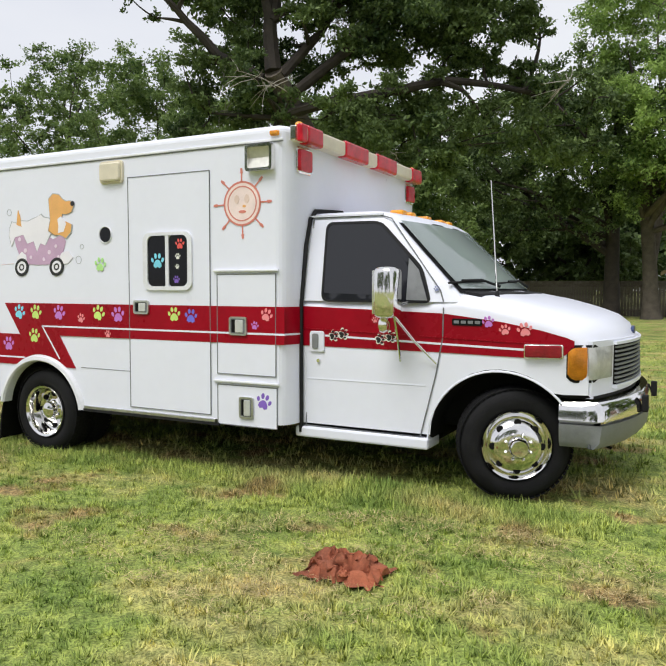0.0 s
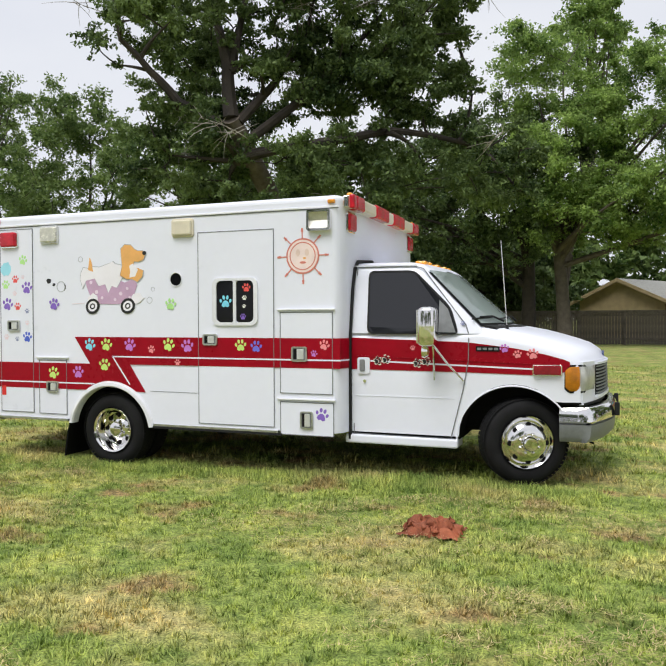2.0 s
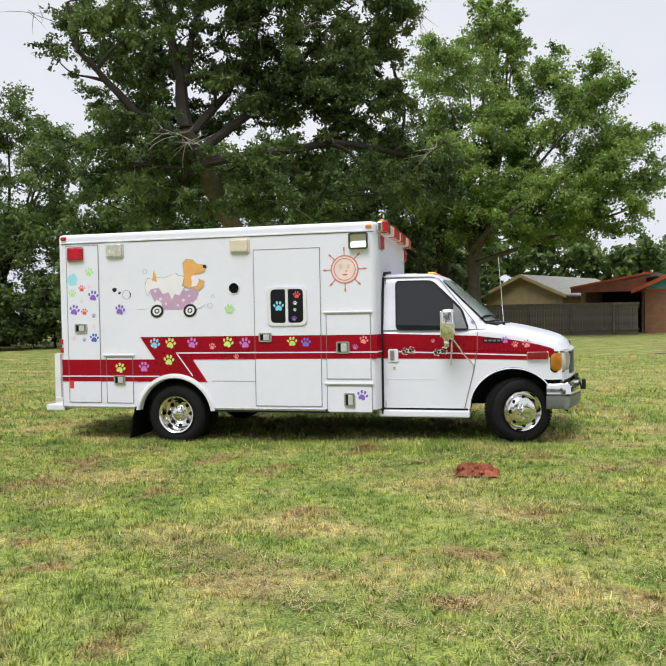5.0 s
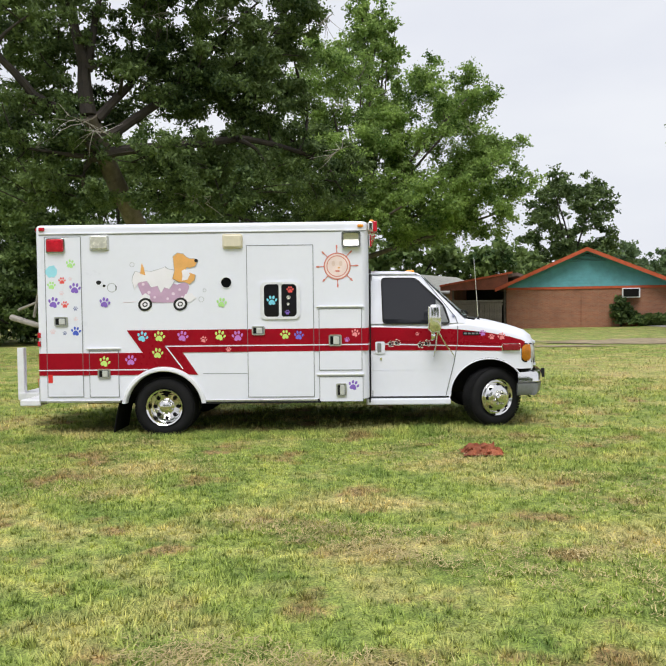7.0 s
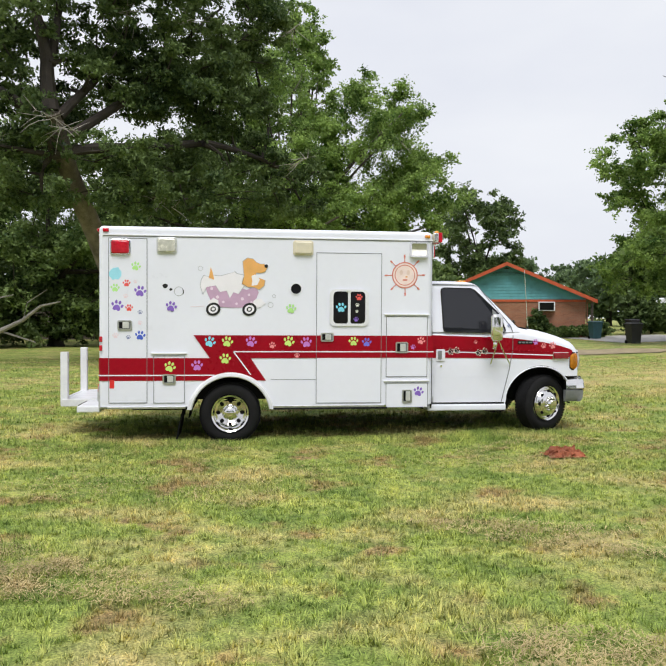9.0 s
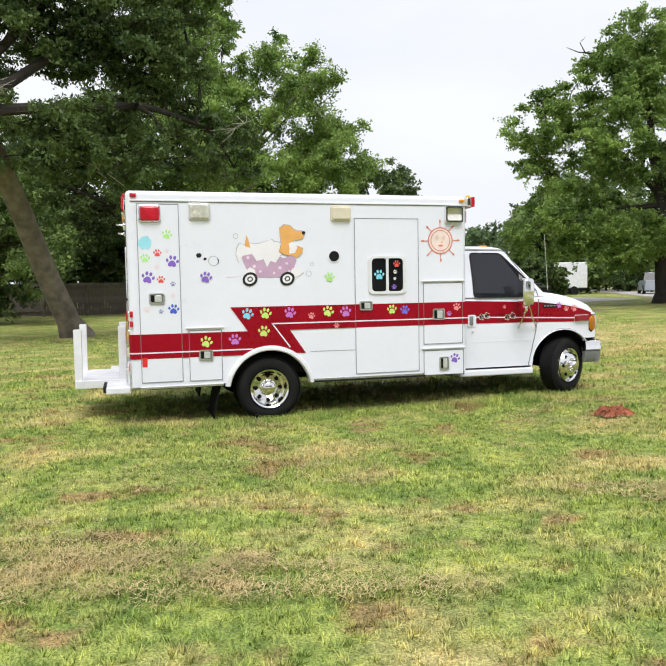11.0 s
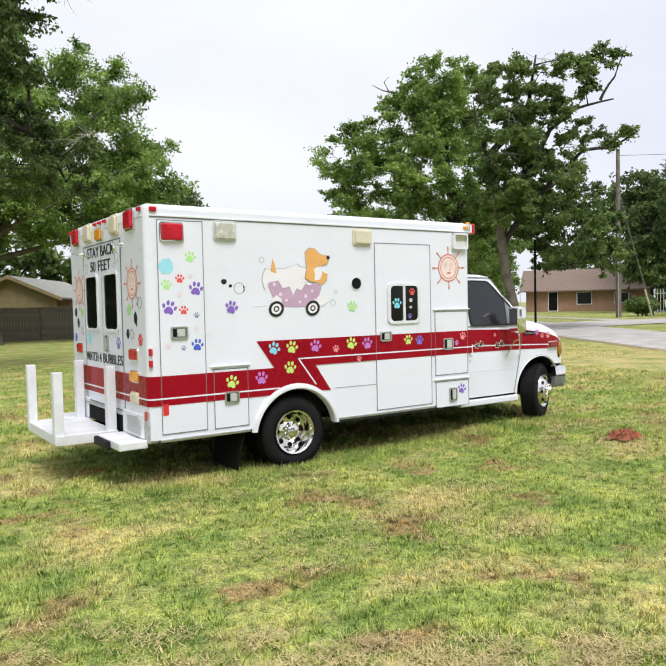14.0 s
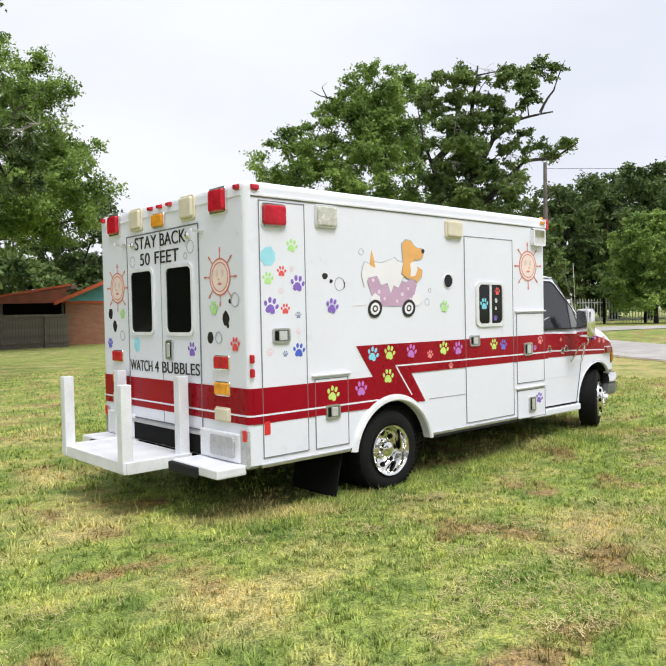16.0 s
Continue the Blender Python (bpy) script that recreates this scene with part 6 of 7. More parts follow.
def wrap(s):
    """A path round the front corner, from the wing to the grille: x, y from the centre line, and the outward way."""
    pts = [(-0.80, -cab_half(-0.80)), (-0.735, -cab_half(-0.735)), (-0.690, -0.972), (-0.655, -0.955), nose(-0.86, 0.9, 0)[0:1] + (-0.86,), nose(-0.66, 0.9, 0)[0:1] + (-0.66,)]
    k = min(int(s * 5), 4)
    f_ = s * 5 - k
    (x0, y0), (x1, y1) = pts[k], pts[k + 1]
    dx, dy = x1 - x0, y1 - y0
    ln = math.hypot(dx, dy)
    return x0 + dx * f_, y0 + dy * f_, dy / ln, -dx / ln


def lamp_sheet(s0, s1, z0, z1, d, n=14, m=4, mirror=False):
    bm = bmesh.new()
    g = []
    for j in range(m + 1):
        row = []
        for i in range(n + 1):
            s = s0 + (s1 - s0) * i / n
            x, y, nx, ny = wrap(s)
            pinch = 0.035 * max(0.0, 1 - (s - s0) / 0.16) ** 2 if s0 < 0.1 else 0
            z = (z0 + pinch) + (z1 - z0 - 2 * pinch) * j / m
            edge = 1 if 0 < j < m and 0 < i < n else 0.35
            row.append(bm.verts.new((x + nx * d * edge, CY + (y + ny * d * edge) * (-1 if mirror else 1), z)))
        g.append(row)
    for r0, r1 in zip(g, g[1:]):
        for i in range(n):
            bm.faces.new((r0[i], r0[i + 1], r1[i + 1], r1[i]))
    bmesh.ops.solidify(bm, geom=bm.faces[:], thickness=0.01)
    bmesh.ops.recalc_face_normals(bm, faces=bm.faces)
    return bm


for mir in (False, True):
    hl = part("headlamp", lamp_sheet(0.0, 1.0, 0.838, 1.078, 0.010, mirror=mir), M_BLACK, cab, "headlamp with an amber corner lens", smooth=True)
    part("amber_lens", lamp_sheet(0.02, 0.42, 0.856, 1.062, 0.028, mirror=mir), M_LENS_AMBER, hl, "amber turn lens", smooth=True)
    part("headlamp_lens", lamp_sheet(0.42, 0.98, 0.856, 1.062, 0.028, mirror=mir), M_HEADLENS, hl, "clear headlamp lens", smooth=True)


def nose_bar(y0, y1, z0, z1, d0, d1, n=16):
    bm = bmesh.new()
    loops = []
    for i in range(n + 1):
        y = y0 + (y1 - y0) * i / n
        a, b = nose(y, z0, d0), nose(y, z0, d1)
        loops.append([a, b, (b[0], b[1], z1), (a[0], a[1], z1)])
    return loft(loops, bm=bm)


part("nose_panel", nose_bar(-0.955, 0.955, 0.735, 1.10, -0.05, 0.004, 24), M_WHITE, cab, smooth=True)
grille = part("grille", nose_bar(-0.655, 0.655, 0.80, 1.075, 0.0, 0.010), M_UNDER, cab, "grille with thin horizontal bars")
for k in range(9):
    part("grille_bar", nose_bar(-0.65, 0.65, 0.81 + 0.029 * k, 0.822 + 0.029 * k, 0.006, 0.028), M_GREY, grille)
part("grille_frame", nose_bar(-0.665, 0.665, 1.066, 1.085, 0.0, 0.034), M_WHITE, grille)
part("grille_frame", nose_bar(-0.665, 0.665, 0.775, 0.80, 0.0, 0.034), M_WHITE, grille)
part("nose_emblem", slab(ellipse(0.0, 1.135, 0.075, 0.03, 20), lambda u, v, d: (nose(u, v, 0.0)[0] - 0.02 + d, CY + u, v), 0.02, 0.004), mat("emblem_blue", (0.03, 0.05, 0.14), 0.3, vary=0.1), cab, "small oval emblem")


def bumper_sec(q):
    """Plan of the bumper: q from -1 (near end) to 1."""
    a = abs(q)
    if a > 0.86:
        t = (a - 0.86) / 0.14
        return -0.60 - 0.24 * t, 1.005 * math.copysign(1, q) * (0.985 + 0.015 * t), t
    y = q / 0.86 * 0.99
    return -0.395 - 0.20 * (abs(y) / 0.99) ** 2.4, y, 0.0


qs = [-1, -0.96, -0.92, -0.88, -0.86, -0.8, -0.7, -0.5, -0.25, 0, 0.25, 0.5, 0.7, 0.8, 0.86, 0.88, 0.92, 0.96, 1]
chrome, valance = [], []
for q in qs:
    x, y, t = bumper_sec(q)
    sy = math.copysign(1, y) if t > 0 else 0.0
    ox, oy = (0.35, 0.0) if t == 0 else (0.0, 0.0)

    def off(k):
        return (x + (0.0 if t > 0.15 else k), CY + y + (sy * k if t > 0 else 0.0))

    def sec(zk):
        return [(*off(k), z) for k, z in zk]

    chrome.append(sec([(-0.06, 0.575), (0.0, 0.575), (0.028, 0.60), (0.022, 0.66), (0.006, 0.705), (-0.012, 0.722), (-0.06, 0.722)]))
    valance.append(sec([(-0.06, 0.42), (-0.035, 0.42), (0.0, 0.46), (0.012, 0.572), (-0.06, 0.572)]))
bumper = part("front_bumper", loft(chrome), M_CHROME, amb, "chrome front bumper", smooth=True)
part("bumper_valance", loft(valance), M_GREY, bumper, "grey bumper apron", smooth=True)
for y in (-0.42, 0.42):
    g_ = part("bumper_guard", block(-0.40, -0.355, CY + y - 0.018, CY + y + 0.018, 0.595, 0.715, 0.010), M_BLACK, bumper, "black bumper guard")
part("tow_hook", tube([(-0.62, CY - 0.55, 0.42), (-0.60, CY - 0.55, 0.36), (-0.57, CY - 0.55, 0.35)], 0.012, 6), M_UNDER, bumper)
part("nose_gap", nose_bar(-0.93, 0.93, 0.728, 0.75, -0.03, 0.006), M_BLACK, cab)

# bonnet line, cowl, wipers, aerial
part("cowl", loft([[shield(q, 1.405, 0.012) for q in (-0.93, -0.6, -0.3, 0, 0.3, 0.6, 0.93)] + [shield(q, 1.375, 0.005) for q in (0.93, 0.6, 0.3, 0, -0.3, -0.6, -0.93)],
                   [(p[0] + 0.11, p[1], p[2] - 0.012) for p in [shield(q, 1.405, 0.008) for q in (-0.93, -0.6, -0.3, 0, 0.3, 0.6, 0.93)]] + [(p[0] + 0.11, p[1], p[2] - 0.02) for p in [shield(q, 1.375, 0.0) for q in (0.93, 0.6, 0.3, 0, -0.3, -0.6, -0.93)]]]), M_BLACK, cab, "black cowl panel")
for q0, q1 in ((-0.45, -0.88), (0.35, -0.15)):
    w_ = part("wiper", tube([shield(q0, 1.43, 0.03), shield((q0 + q1) / 2, 1.465, 0.045), shield(q1, 1.47, 0.03)], [0.012, 0.009, 0.007], 6), M_BLACK, greenhouse, "black wiper arm")
    part("wiper_blade", tube([shield(q1 - 0.15 if q1 < -0.5 else q1 - 0.3, 1.455, 0.022), shield(q1 + 0.3, 1.475, 0.022)], 0.008, 6), M_BLACK, w_)
aer = part("aerial", tube([(-1.30, 4.93, 1.35), (-1.325, 4.93, 1.75), (-1.355, 4.93, 2.17)], [0.006, 0.004, 0.003], 6), M_CHROME, cab, "thin whip aerial")
part("aerial_base", lathe([(0.035, 0.0), (0.03, 0.02), (0.016, 0.04), (0.008, 0.07), (0.0, 0.07)], (-1.30, 4.93, 1.345), "z", 12), M_BLACK, aer)
for y in (-0.55, -0.36, 0.0, 0.36, 0.55):
    part("clearance_lamp", block(-2.20, -2.09, CY + y - 0.05, CY + y + 0.05, 1.99, 2.030, 0.015), M_LENS_AMBER, greenhouse, "amber clearance lamp on the cab roof")

# door mirrors
for sgn in (1, -1):
    def my(y):
        return y if sgn == 1 else 2 * CY - y
    y0, y1 = sorted((my(4.36), my(4.55)))
    mr = part("door_mirror", block(-1.985, -1.835, y0, y1, 1.235, 1.575, 0.04, 3), M_CHROME, cab, "chrome door mirror on tube arms", smooth=True)
    part("mirror_glass", block(-1.994, -1.98, y0 + 0.025, y1 - 0.025, 1.26, 1.55, 0.004), M_CHROME, mr)
    part("spot_mirror", lathe([(0.0, 0.0), (0.055, 0.0), (0.06, 0.02), (0.04, 0.05), (0.0, 0.06)], (-1.955, my(4.46), 1.19), "x", 16), M_CHROME, mr, smooth=True)
    for pth in ([(-1.88, my(4.50), 1.30), (-1.86, my(4.60), 1.33), (-1.84, my(4.70), 1.335)], [(-1.87, my(4.47), 1.25), (-1.88, my(4.56), 1.10), (-1.90, my(4.665), 0.93)], [(-1.87, my(4.47), 1.25), (-1.76, my(4.56), 1.08), (-1.64, my(4.665), 0.925)], [(-1.88, my(4.50), 1.50), (-1.86, my(4.52), 1.33)]):
        part("mirror_arm", tube(pth, 0.009, 8), M_CHROME, mr, smooth=True)

# ---- fence, houses ----
def fence_run(x0, x1, y, top):
    """Board fence seen from its post side: upright boards behind rails and posts."""
    f = thing("board_fence", ((x0 + x1) / 2, y, -0.03), "weathered grey-brown board fence along the lawn", "fence")
    rnd = random.Random(3)
    n = int((x1 - x0) / 0.155)
    cell = block(-0.072, 0.072, -0.010, 0.010, 0, 1.0)
    me = bpy.data.meshes.new("board")
    cell.to_mesh(me)
    cell.free()
    me.materials.append(M_FENCE)
    for i in range(n):
        ob = new("board", me)
        ob.parent = f
        ob.location = (x0 + 0.155 * (i + 0.5) - (x0 + x1) / 2, 0.05 + rnd.uniform(-0.006, 0.006), 0.05)
        ob.scale = (1, 1, top + rnd.uniform(-0.02, 0.02))
    x = x0
    while x <= x1:
        part("post", block(x - 0.06, x + 0.06, y - 0.09, y + 0.03, -0.1, top + 0.02, 0.006), M_FENCE, f)
        x += 2.4
    for z in (0.28, top - 0.15):
        part("rail", block(x0, x1, y - 0.035, y + 0.035, z, z + 0.09, 0.004), M_FENCE, f)
    part("cap_board", block(x0, x1, y - 0.03, y + 0.10, top + 0.01, top + 0.16, 0.004), M_FENCE, f)
    return f


fence_run(-21.2, 6.6, 41.6, 1.75)


def gable_house(name, label, x0, x1, y0, y1, zf, eave, peak, wall_mat, gable_mat, roof_mat, trim_mat, over=0.45, raised=False):
    """A low house with a gable towards the lawn."""
    h = thing(name, ((x0 + x1) / 2, (y0 + y1) / 2, zf), label, "house")
    xm = (x0 + x1) / 2
    part("wall", block(x0, x1, y0, y1, zf - 0.3, eave), wall_mat, h)
    for y in (y0 - 0.005, y1 - 0.12):
        shoulder = [(x1, eave + over * 0.45 - 0.1), (xm, peak - 0.1), (x0, eave + over * 0.45 - 0.1)] if raised else [(xm, peak - 0.1)]
        part("gable", slab([(x0, eave), (x1, eave)] + shoulder, lambda u, v, d, y=y: (u, y + 0.125 - d, v), 0.125), gable_mat, h)
    rise = (peak - eave) / (xm - x0)
    for s in (-1, 1):
        xe = xm + s * ((x1 - x0) / 2 + over)
        ze = eave + 0.05 if raised else eave - over * rise + 0.02
        part("roof", loft([[(xm, y0 - over, peak), (xm, y0 - over, peak - 0.12), (xe, y0 - over, ze - 0.12), (xe, y0 - over, ze)],
                           [(xm, y1 + over, peak), (xm, y1 + over, peak - 0.12), (xe, y1 + over, ze - 0.12), (xe, y1 + over, ze)]]), roof_mat, h)
        part("barge_board", loft([[(xm, y0 - over - 0.04, peak + 0.02), (xm, y0 - over - 0.04, peak - 0.22), (xe, y0 - over - 0.04, ze - 0.22), (xe, y0 - over - 0.04, ze + 0.02)],
                                  [(xm, y0 - over, peak + 0.02), (xm, y0 - over, peak - 0.22), (xe, y0 - over, ze - 0.22), (xe, y0 - over, ze + 0.02)]]), trim_mat, h)
    return h


house = gable_house("brick_house", "low orange brick house with teal gable siding and orange roof trim", 7.2, 17.3, 41.0, 52.0, 0.12, 2.62, 5.15, M_BRICK, M_TEAL, M_SHINGLE_BROWN, M_TRIM, over=0.65, raised=True)
house.rotation_euler, house.location = (0, 0, radians(-19)), (13.89, 47.52, 0.12)
shed = gable_house("tan_house", "tan house with a pale grey roof behind the fence", -2.7, 3.3, 50.0, 62.0, 0.0, 2.75, 4.1, M_TANWALL, M_TANWALL, M_SHINGLE, M_TANWALL)
shed.rotation_euler, shed.location = (0, 0, radians(-30)), (3.3, 55.2, 0)

# ---- the rest of the surroundings ----
# siding boards, vent, window unit and trim of the brick house
HX0, HX1, HY, HE, HP = 7.2, 17.3, 41.0, 2.62, 5.05
hxm = (HX0 + HX1) / 2
z = HE + 0.10
while z < HP - 0.35:
    half = min((HX1 - HX0) / 2 - 0.02, (HP - 0.12 - z) / 0.435)
    part("siding_board", loft([[(hxm - half, HY - 0.035, z), (hxm - half, HY - 0.005, z), (hxm - half + 0.06, HY - 0.005, z + 0.19), (hxm - half + 0.06, HY - 0.015, z + 0.19)],
                               [(hxm + half, HY - 0.035, z), (hxm + half, HY - 0.005, z), (hxm + half - 0.06, HY - 0.005, z + 0.19), (hxm + half - 0.06, HY - 0.015, z + 0.19)]]), M_TEAL, house)
    z += 0.2
part("trim_board", block(HX0, HX1, HY - 0.06, HY, HE - 0.06, HE + 0.09), M_TRIM, house, "orange trim board")
# vent backing coloured near-black for the shade behind the slats
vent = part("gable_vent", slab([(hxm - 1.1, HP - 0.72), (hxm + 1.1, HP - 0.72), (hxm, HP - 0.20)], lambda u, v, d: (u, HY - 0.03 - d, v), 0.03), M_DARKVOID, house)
for k in range(5):
    zz = HP - 0.70 + 0.085 * k
    half = 1.05 * (HP - 0.22 - zz) / 0.5
    part("vent_slat", block(hxm - half, hxm + half, HY - 0.085, HY - 0.05, zz, zz + 0.05), M_TEAL, vent)
ac = part("window_unit", block(14.3, 15.35, HY - 0.42, HY + 0.02, 1.95, 2.56, 0.03), M_WHITE_WORN, house, "window air-conditioner")
part("unit_grille", block(14.38, 15.27, HY - 0.44, HY - 0.41, 2.02, 2.50), M_UNDER, ac)
part("gas_pipe", tube([(11.9, HY - 0.05, 0.3), (11.9, HY - 0.05, 2.2)], 0.03, 6), M_BRICK, house)
part("downpipe", tube([(17.4, HY + 0.1, 0.3), (17.4, HY + 0.1, 2.5)], 0.05, 8), M_BRICK, house)
part("porch_post", block(17.75, 17.9, HY + 1.0, HY + 1.15, 0.2, 2.5), M_FENCE, house)
# carport beside it
cp = thing("carport", (4.8, 43.5, 0), "low carport with a rust-red fascia and dark interior", "carport")
part("roof", loft([[(2.6, 42.1, 2.70), (2.6, 42.1, 2.86), (7.6, 42.1, 3.72), (7.6, 42.1, 3.50)], [(2.6, 48, 2.70), (2.6, 48, 2.86), (7.6, 48, 3.72), (7.6, 48, 3.50)]]), M_SHINGLE_BROWN, cp)
part("fascia", loft([[(2.5, 42.0, 2.60), (2.5, 42.0, 2.88), (7.0, 42.0, 3.62), (7.0, 42.0, 2.62)], [(2.5, 42.08, 2.60), (2.5, 42.08, 2.88), (7.0, 42.08, 3.62), (7.0, 42.08, 2.62)]]), M_RUST, cp, "rust-red fascia")
part("edge_board", loft([[(2.45, 41.95, 2.86), (2.45, 41.95, 2.98), (7.3, 41.95, 3.79), (7.3, 41.95, 3.66)], [(2.45, 42.05, 2.86), (2.45, 42.05, 2.98), (7.3, 42.05, 3.79), (7.3, 42.05, 3.66)]]), M_TRIM, cp, "orange edge board")
# back wall carries the carport's inner shade in its colour
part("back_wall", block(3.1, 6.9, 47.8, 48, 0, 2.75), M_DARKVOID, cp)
part("side_wall", block(3.1, 3.25, 42.2, 48, 0, 2.72), M_BRICK, cp)
for x in (3.25, 6.7):
    part("post", block(x, x + 0.12, 42.3, 42.42, 0, 2.75), M_FENCE, cp)
cp.rotation_euler, cp.location = (0, 0, radians(-19)), (5.8, 46.0, 0)
# shrubs and clutter by the house
tree((13.9, 41.4, 0.15), 2.2, 0.05, [(13.9, 41.3, 1.05, 0.5, 0.3, 0.9), (14.4, 41.1, 0.6, 0.5, 0.3, 0.5)], 24, 2600, 0.15, M_LEAF_DARK, M_BARK, "climbing shrub against the brick wall", 41, limbs=5, clump_r=(0.25, 0.5), name="shrub", category="shrub")
for i, (x, y, h) in enumerate(((15.2, 40.7, 0.7), (16.2, 40.2, 0.8), (17.2, 39.4, 1.0))):
    tree((x, y, ground_z(x, y)), h, 0.03, [(x, y, ground_z(x, y) + h * 0.5, 0.9, 0.5, h * 0.45)], 22, 2000, 0.13, M_LEAF_MID, M_BARK, "low green shrub at the foot of the house", 42 + i, limbs=3, clump_r=(0.2, 0.4), name="shrub", category="shrub")


def wheelie_bin(x, y, turn, body, label):
    zg = ground_z(x, y)
    b = thing("wheelie_bin", (x, y, zg), label, "bin", group="bins beside the house")
    part("bin_body", loft([[(x + dx * s, y + dy * s * 1.1, zg + h) for dx, dy in ((-1, -1), (1, -1), (1, 1), (-1, 1))] for s, h in ((0.24, 0.04), (0.27, 0.5), (0.31, 0.98), (0.33, 1.0))]), body, b)
    part("lid", loft([[(x + dx * s, y + dy * s * 1.12, zg + h) for dx, dy in ((-1, -1), (1, -1), (1, 1), (-1, 1))] for s, h in ((0.34, 1.0), (0.34, 1.05), (0.25, 1.10))]), body, b)
    for dx in (-0.25, 0.25):
        part("bin_wheel", lathe([(0.0, -0.03), (0.1, -0.03), (0.1, 0.03), (0.0, 0.03)], (x + dx, y + 0.28, zg + 0.10), "x", 14), M_TYRE, b)
    part("bin_handle", tube([(x - 0.25, y + 0.4, zg + 0.98), (x + 0.25, y + 0.4, zg + 0.98)], 0.02, 6), body, b)


M_BINBLACK = mat("black_bin_plastic", (0.02, 0.02, 0.022), 0.5, vary=0.2, scale=6)
M_BINBLUE = mat("blue_plastic", (0.025, 0.085, 0.10), 0.5, vary=0.2, scale=6)
wheelie_bin(14.9, 31.2, 0, M_BINBLACK, "black plastic wheelie bin on the drive")
wheelie_bin(20.0, 40.5, 0, M_BINBLACK, "black plastic wheelie bin further back")
wheelie_bin(16.0, 37.6, 0, M_BINBLUE, "blue-green plastic bin by the house corner")
# drive and bare patch beside the house
solo("drive", grid_sheet([15.0 + 0.8 * i for i in range(10)], [32.2 + 1.0 * i for i in range(10)], lambda x, y: ground_z(x, y) + 0.02), M_ROAD, "pale concrete drive beside the house", "drive", kind="structure")


def ragged_patch(cx, cy, rx, ry, lift_, seed, material, label):
    bm, g = bmesh.new(), random.Random(seed)
    c = bm.verts.new((cx, cy, ground_z(cx, cy) + lift_))
    prev = None
    ring = []
    for i in range(40):
        a = 2 * math.pi * i / 40
        q = 1 + g.uniform(-0.22, 0.22)
        x, y = cx + rx * q * math.cos(a), cy + ry * q * math.sin(a)
        ring.append(bm.verts.new((x, y, ground_z(x, y) + lift_)))
    for i in range(40):
        bm.faces.new((c, ring[i], ring[(i + 1) % 40]))
    solo("bare_patch", bm, material, label, "dirt", smooth=True, kind="structure")


ragged_patch(9.6, 25.2, 4.6, 2.0, 0.03, 1, M_DIRT, "bare sandy patch on the lawn")
ragged_patch(5.0, 22.5, 1.5, 0.4, 0.03, 2, M_DIRT, "bare sandy patch on the lawn")
# white trailer beyond the drive
trl = thing("trailer", (26, 46, ground_z(26, 46)), "white box trailer parked beyond the drive", "trailer")
part("trailer_body", block(24.2, 27.4, 45, 47.2, 1.0, 3.0, 0.08), M_WHITE_WORN, trl)
part("trailer_frame", block(23.4, 27.4, 45.1, 47.1, 0.8, 1.0), M_UNDER, trl)
for x in (25.3, 26.2):
    part("trailer_wheel", lathe([(0.2, -0.1), (0.36, -0.1), (0.36, 0.1), (0.2, 0.1), (0.0, 0.02)], (x, 45.05, ground_z(22, 46) + 0.36), "y", 18), M_TYRE, trl)

for i, (x, y, h) in enumerate(((21.2, 42.3, 3.2), (22.9, 43.2, 2.6))):
    tree((x, y, ground_z(x, y)), h, 0.07, [(x, y, ground_z(x, y) + h * 0.48, 1.5, 1.1, h * 0.46)], 50, 8000, 0.15, M_LEAF_DARK, M_BARK, "dense dark green shrub behind the drive", 190 + i, limbs=5, clump_r=(0.3, 0.6), name="shrub", category="shrub")

# beyond the street: house, pole, fence, drive
h2 = gable_house("street_house", "low tan brick house with a brown roof across the street", 50, 59, 44, 56, 0.5, 2.95, 5.0, M_BRICK_TAN, M_BRICK_TAN, M_SHINGLE_BROWN, M_WHITE_WORN, 0.6)
for y0, y1, z0, z1 in ((49.5, 51.0, 1.2, 2.5), (52.8, 53.8, 0.55, 2.6), (46.0, 47.4, 1.3, 2.4)):
    w_ = part("window", block(49.93, 50.0, y0, y1, z0, z1), M_WHITE_WORN, h2)
    part("pane", block(49.91, 49.94, y0 + 0.08, y1 - 0.08, z0 + 0.08, z1 - 0.08), M_GLASS_BLACK, w_)
h2.rotation_euler = (0, 0, radians(37))
h2.location = (57.5, 47.5, 0.5)
pz = ground_z(31, 25.5)
pole = thing("utility_pole", (31, 25.5, pz), "weathered wooden utility pole with guy wires", "utility pole")
part("pole", tube([(31, 25.5, pz - 0.3), (31, 25.5, pz + 5), (31.05, 25.5, pz + 10.4)], [0.17, 0.15, 0.11], 12), M_FENCE, pole, smooth=True)
part("conduit", tube([(30.84, 25.4, pz), (30.84, 25.4, pz + 5.5)], 0.03, 6), M_ALU, pole)
for a, b in (((31.0, 25.5, pz + 8.2), (33.8, 25.0, pz)), ((31.0, 25.5, pz + 7.6), (33.6, 24.7, pz))):
    part("guy_wire", tube([a, tuple(Vector(a).lerp(Vector(b), 0.5)), b], 0.012, 5), M_GREY, pole)
part("guy_guard", tube([(33.2, 25.1, pz + 1.7), (33.8, 25.0, pz)], 0.06, 8), mat("pale_plastic", (0.55, 0.52, 0.40), 0.5, vary=0.2, scale=5), pole, "pale plastic guy guard")
for z0, far in ((pz + 10.0, (95, -30, 11)), (pz + 6.0, (60, 12, 5.5))):
    pts = [Vector((31, 25.5, z0)).lerp(Vector(far), t) - Vector((0, 0, 2.0 * t * (1 - t))) for t in (i / 12 for i in range(13))]
    part("cable", tube(pts, 0.014, 4), M_UNDER, pole)
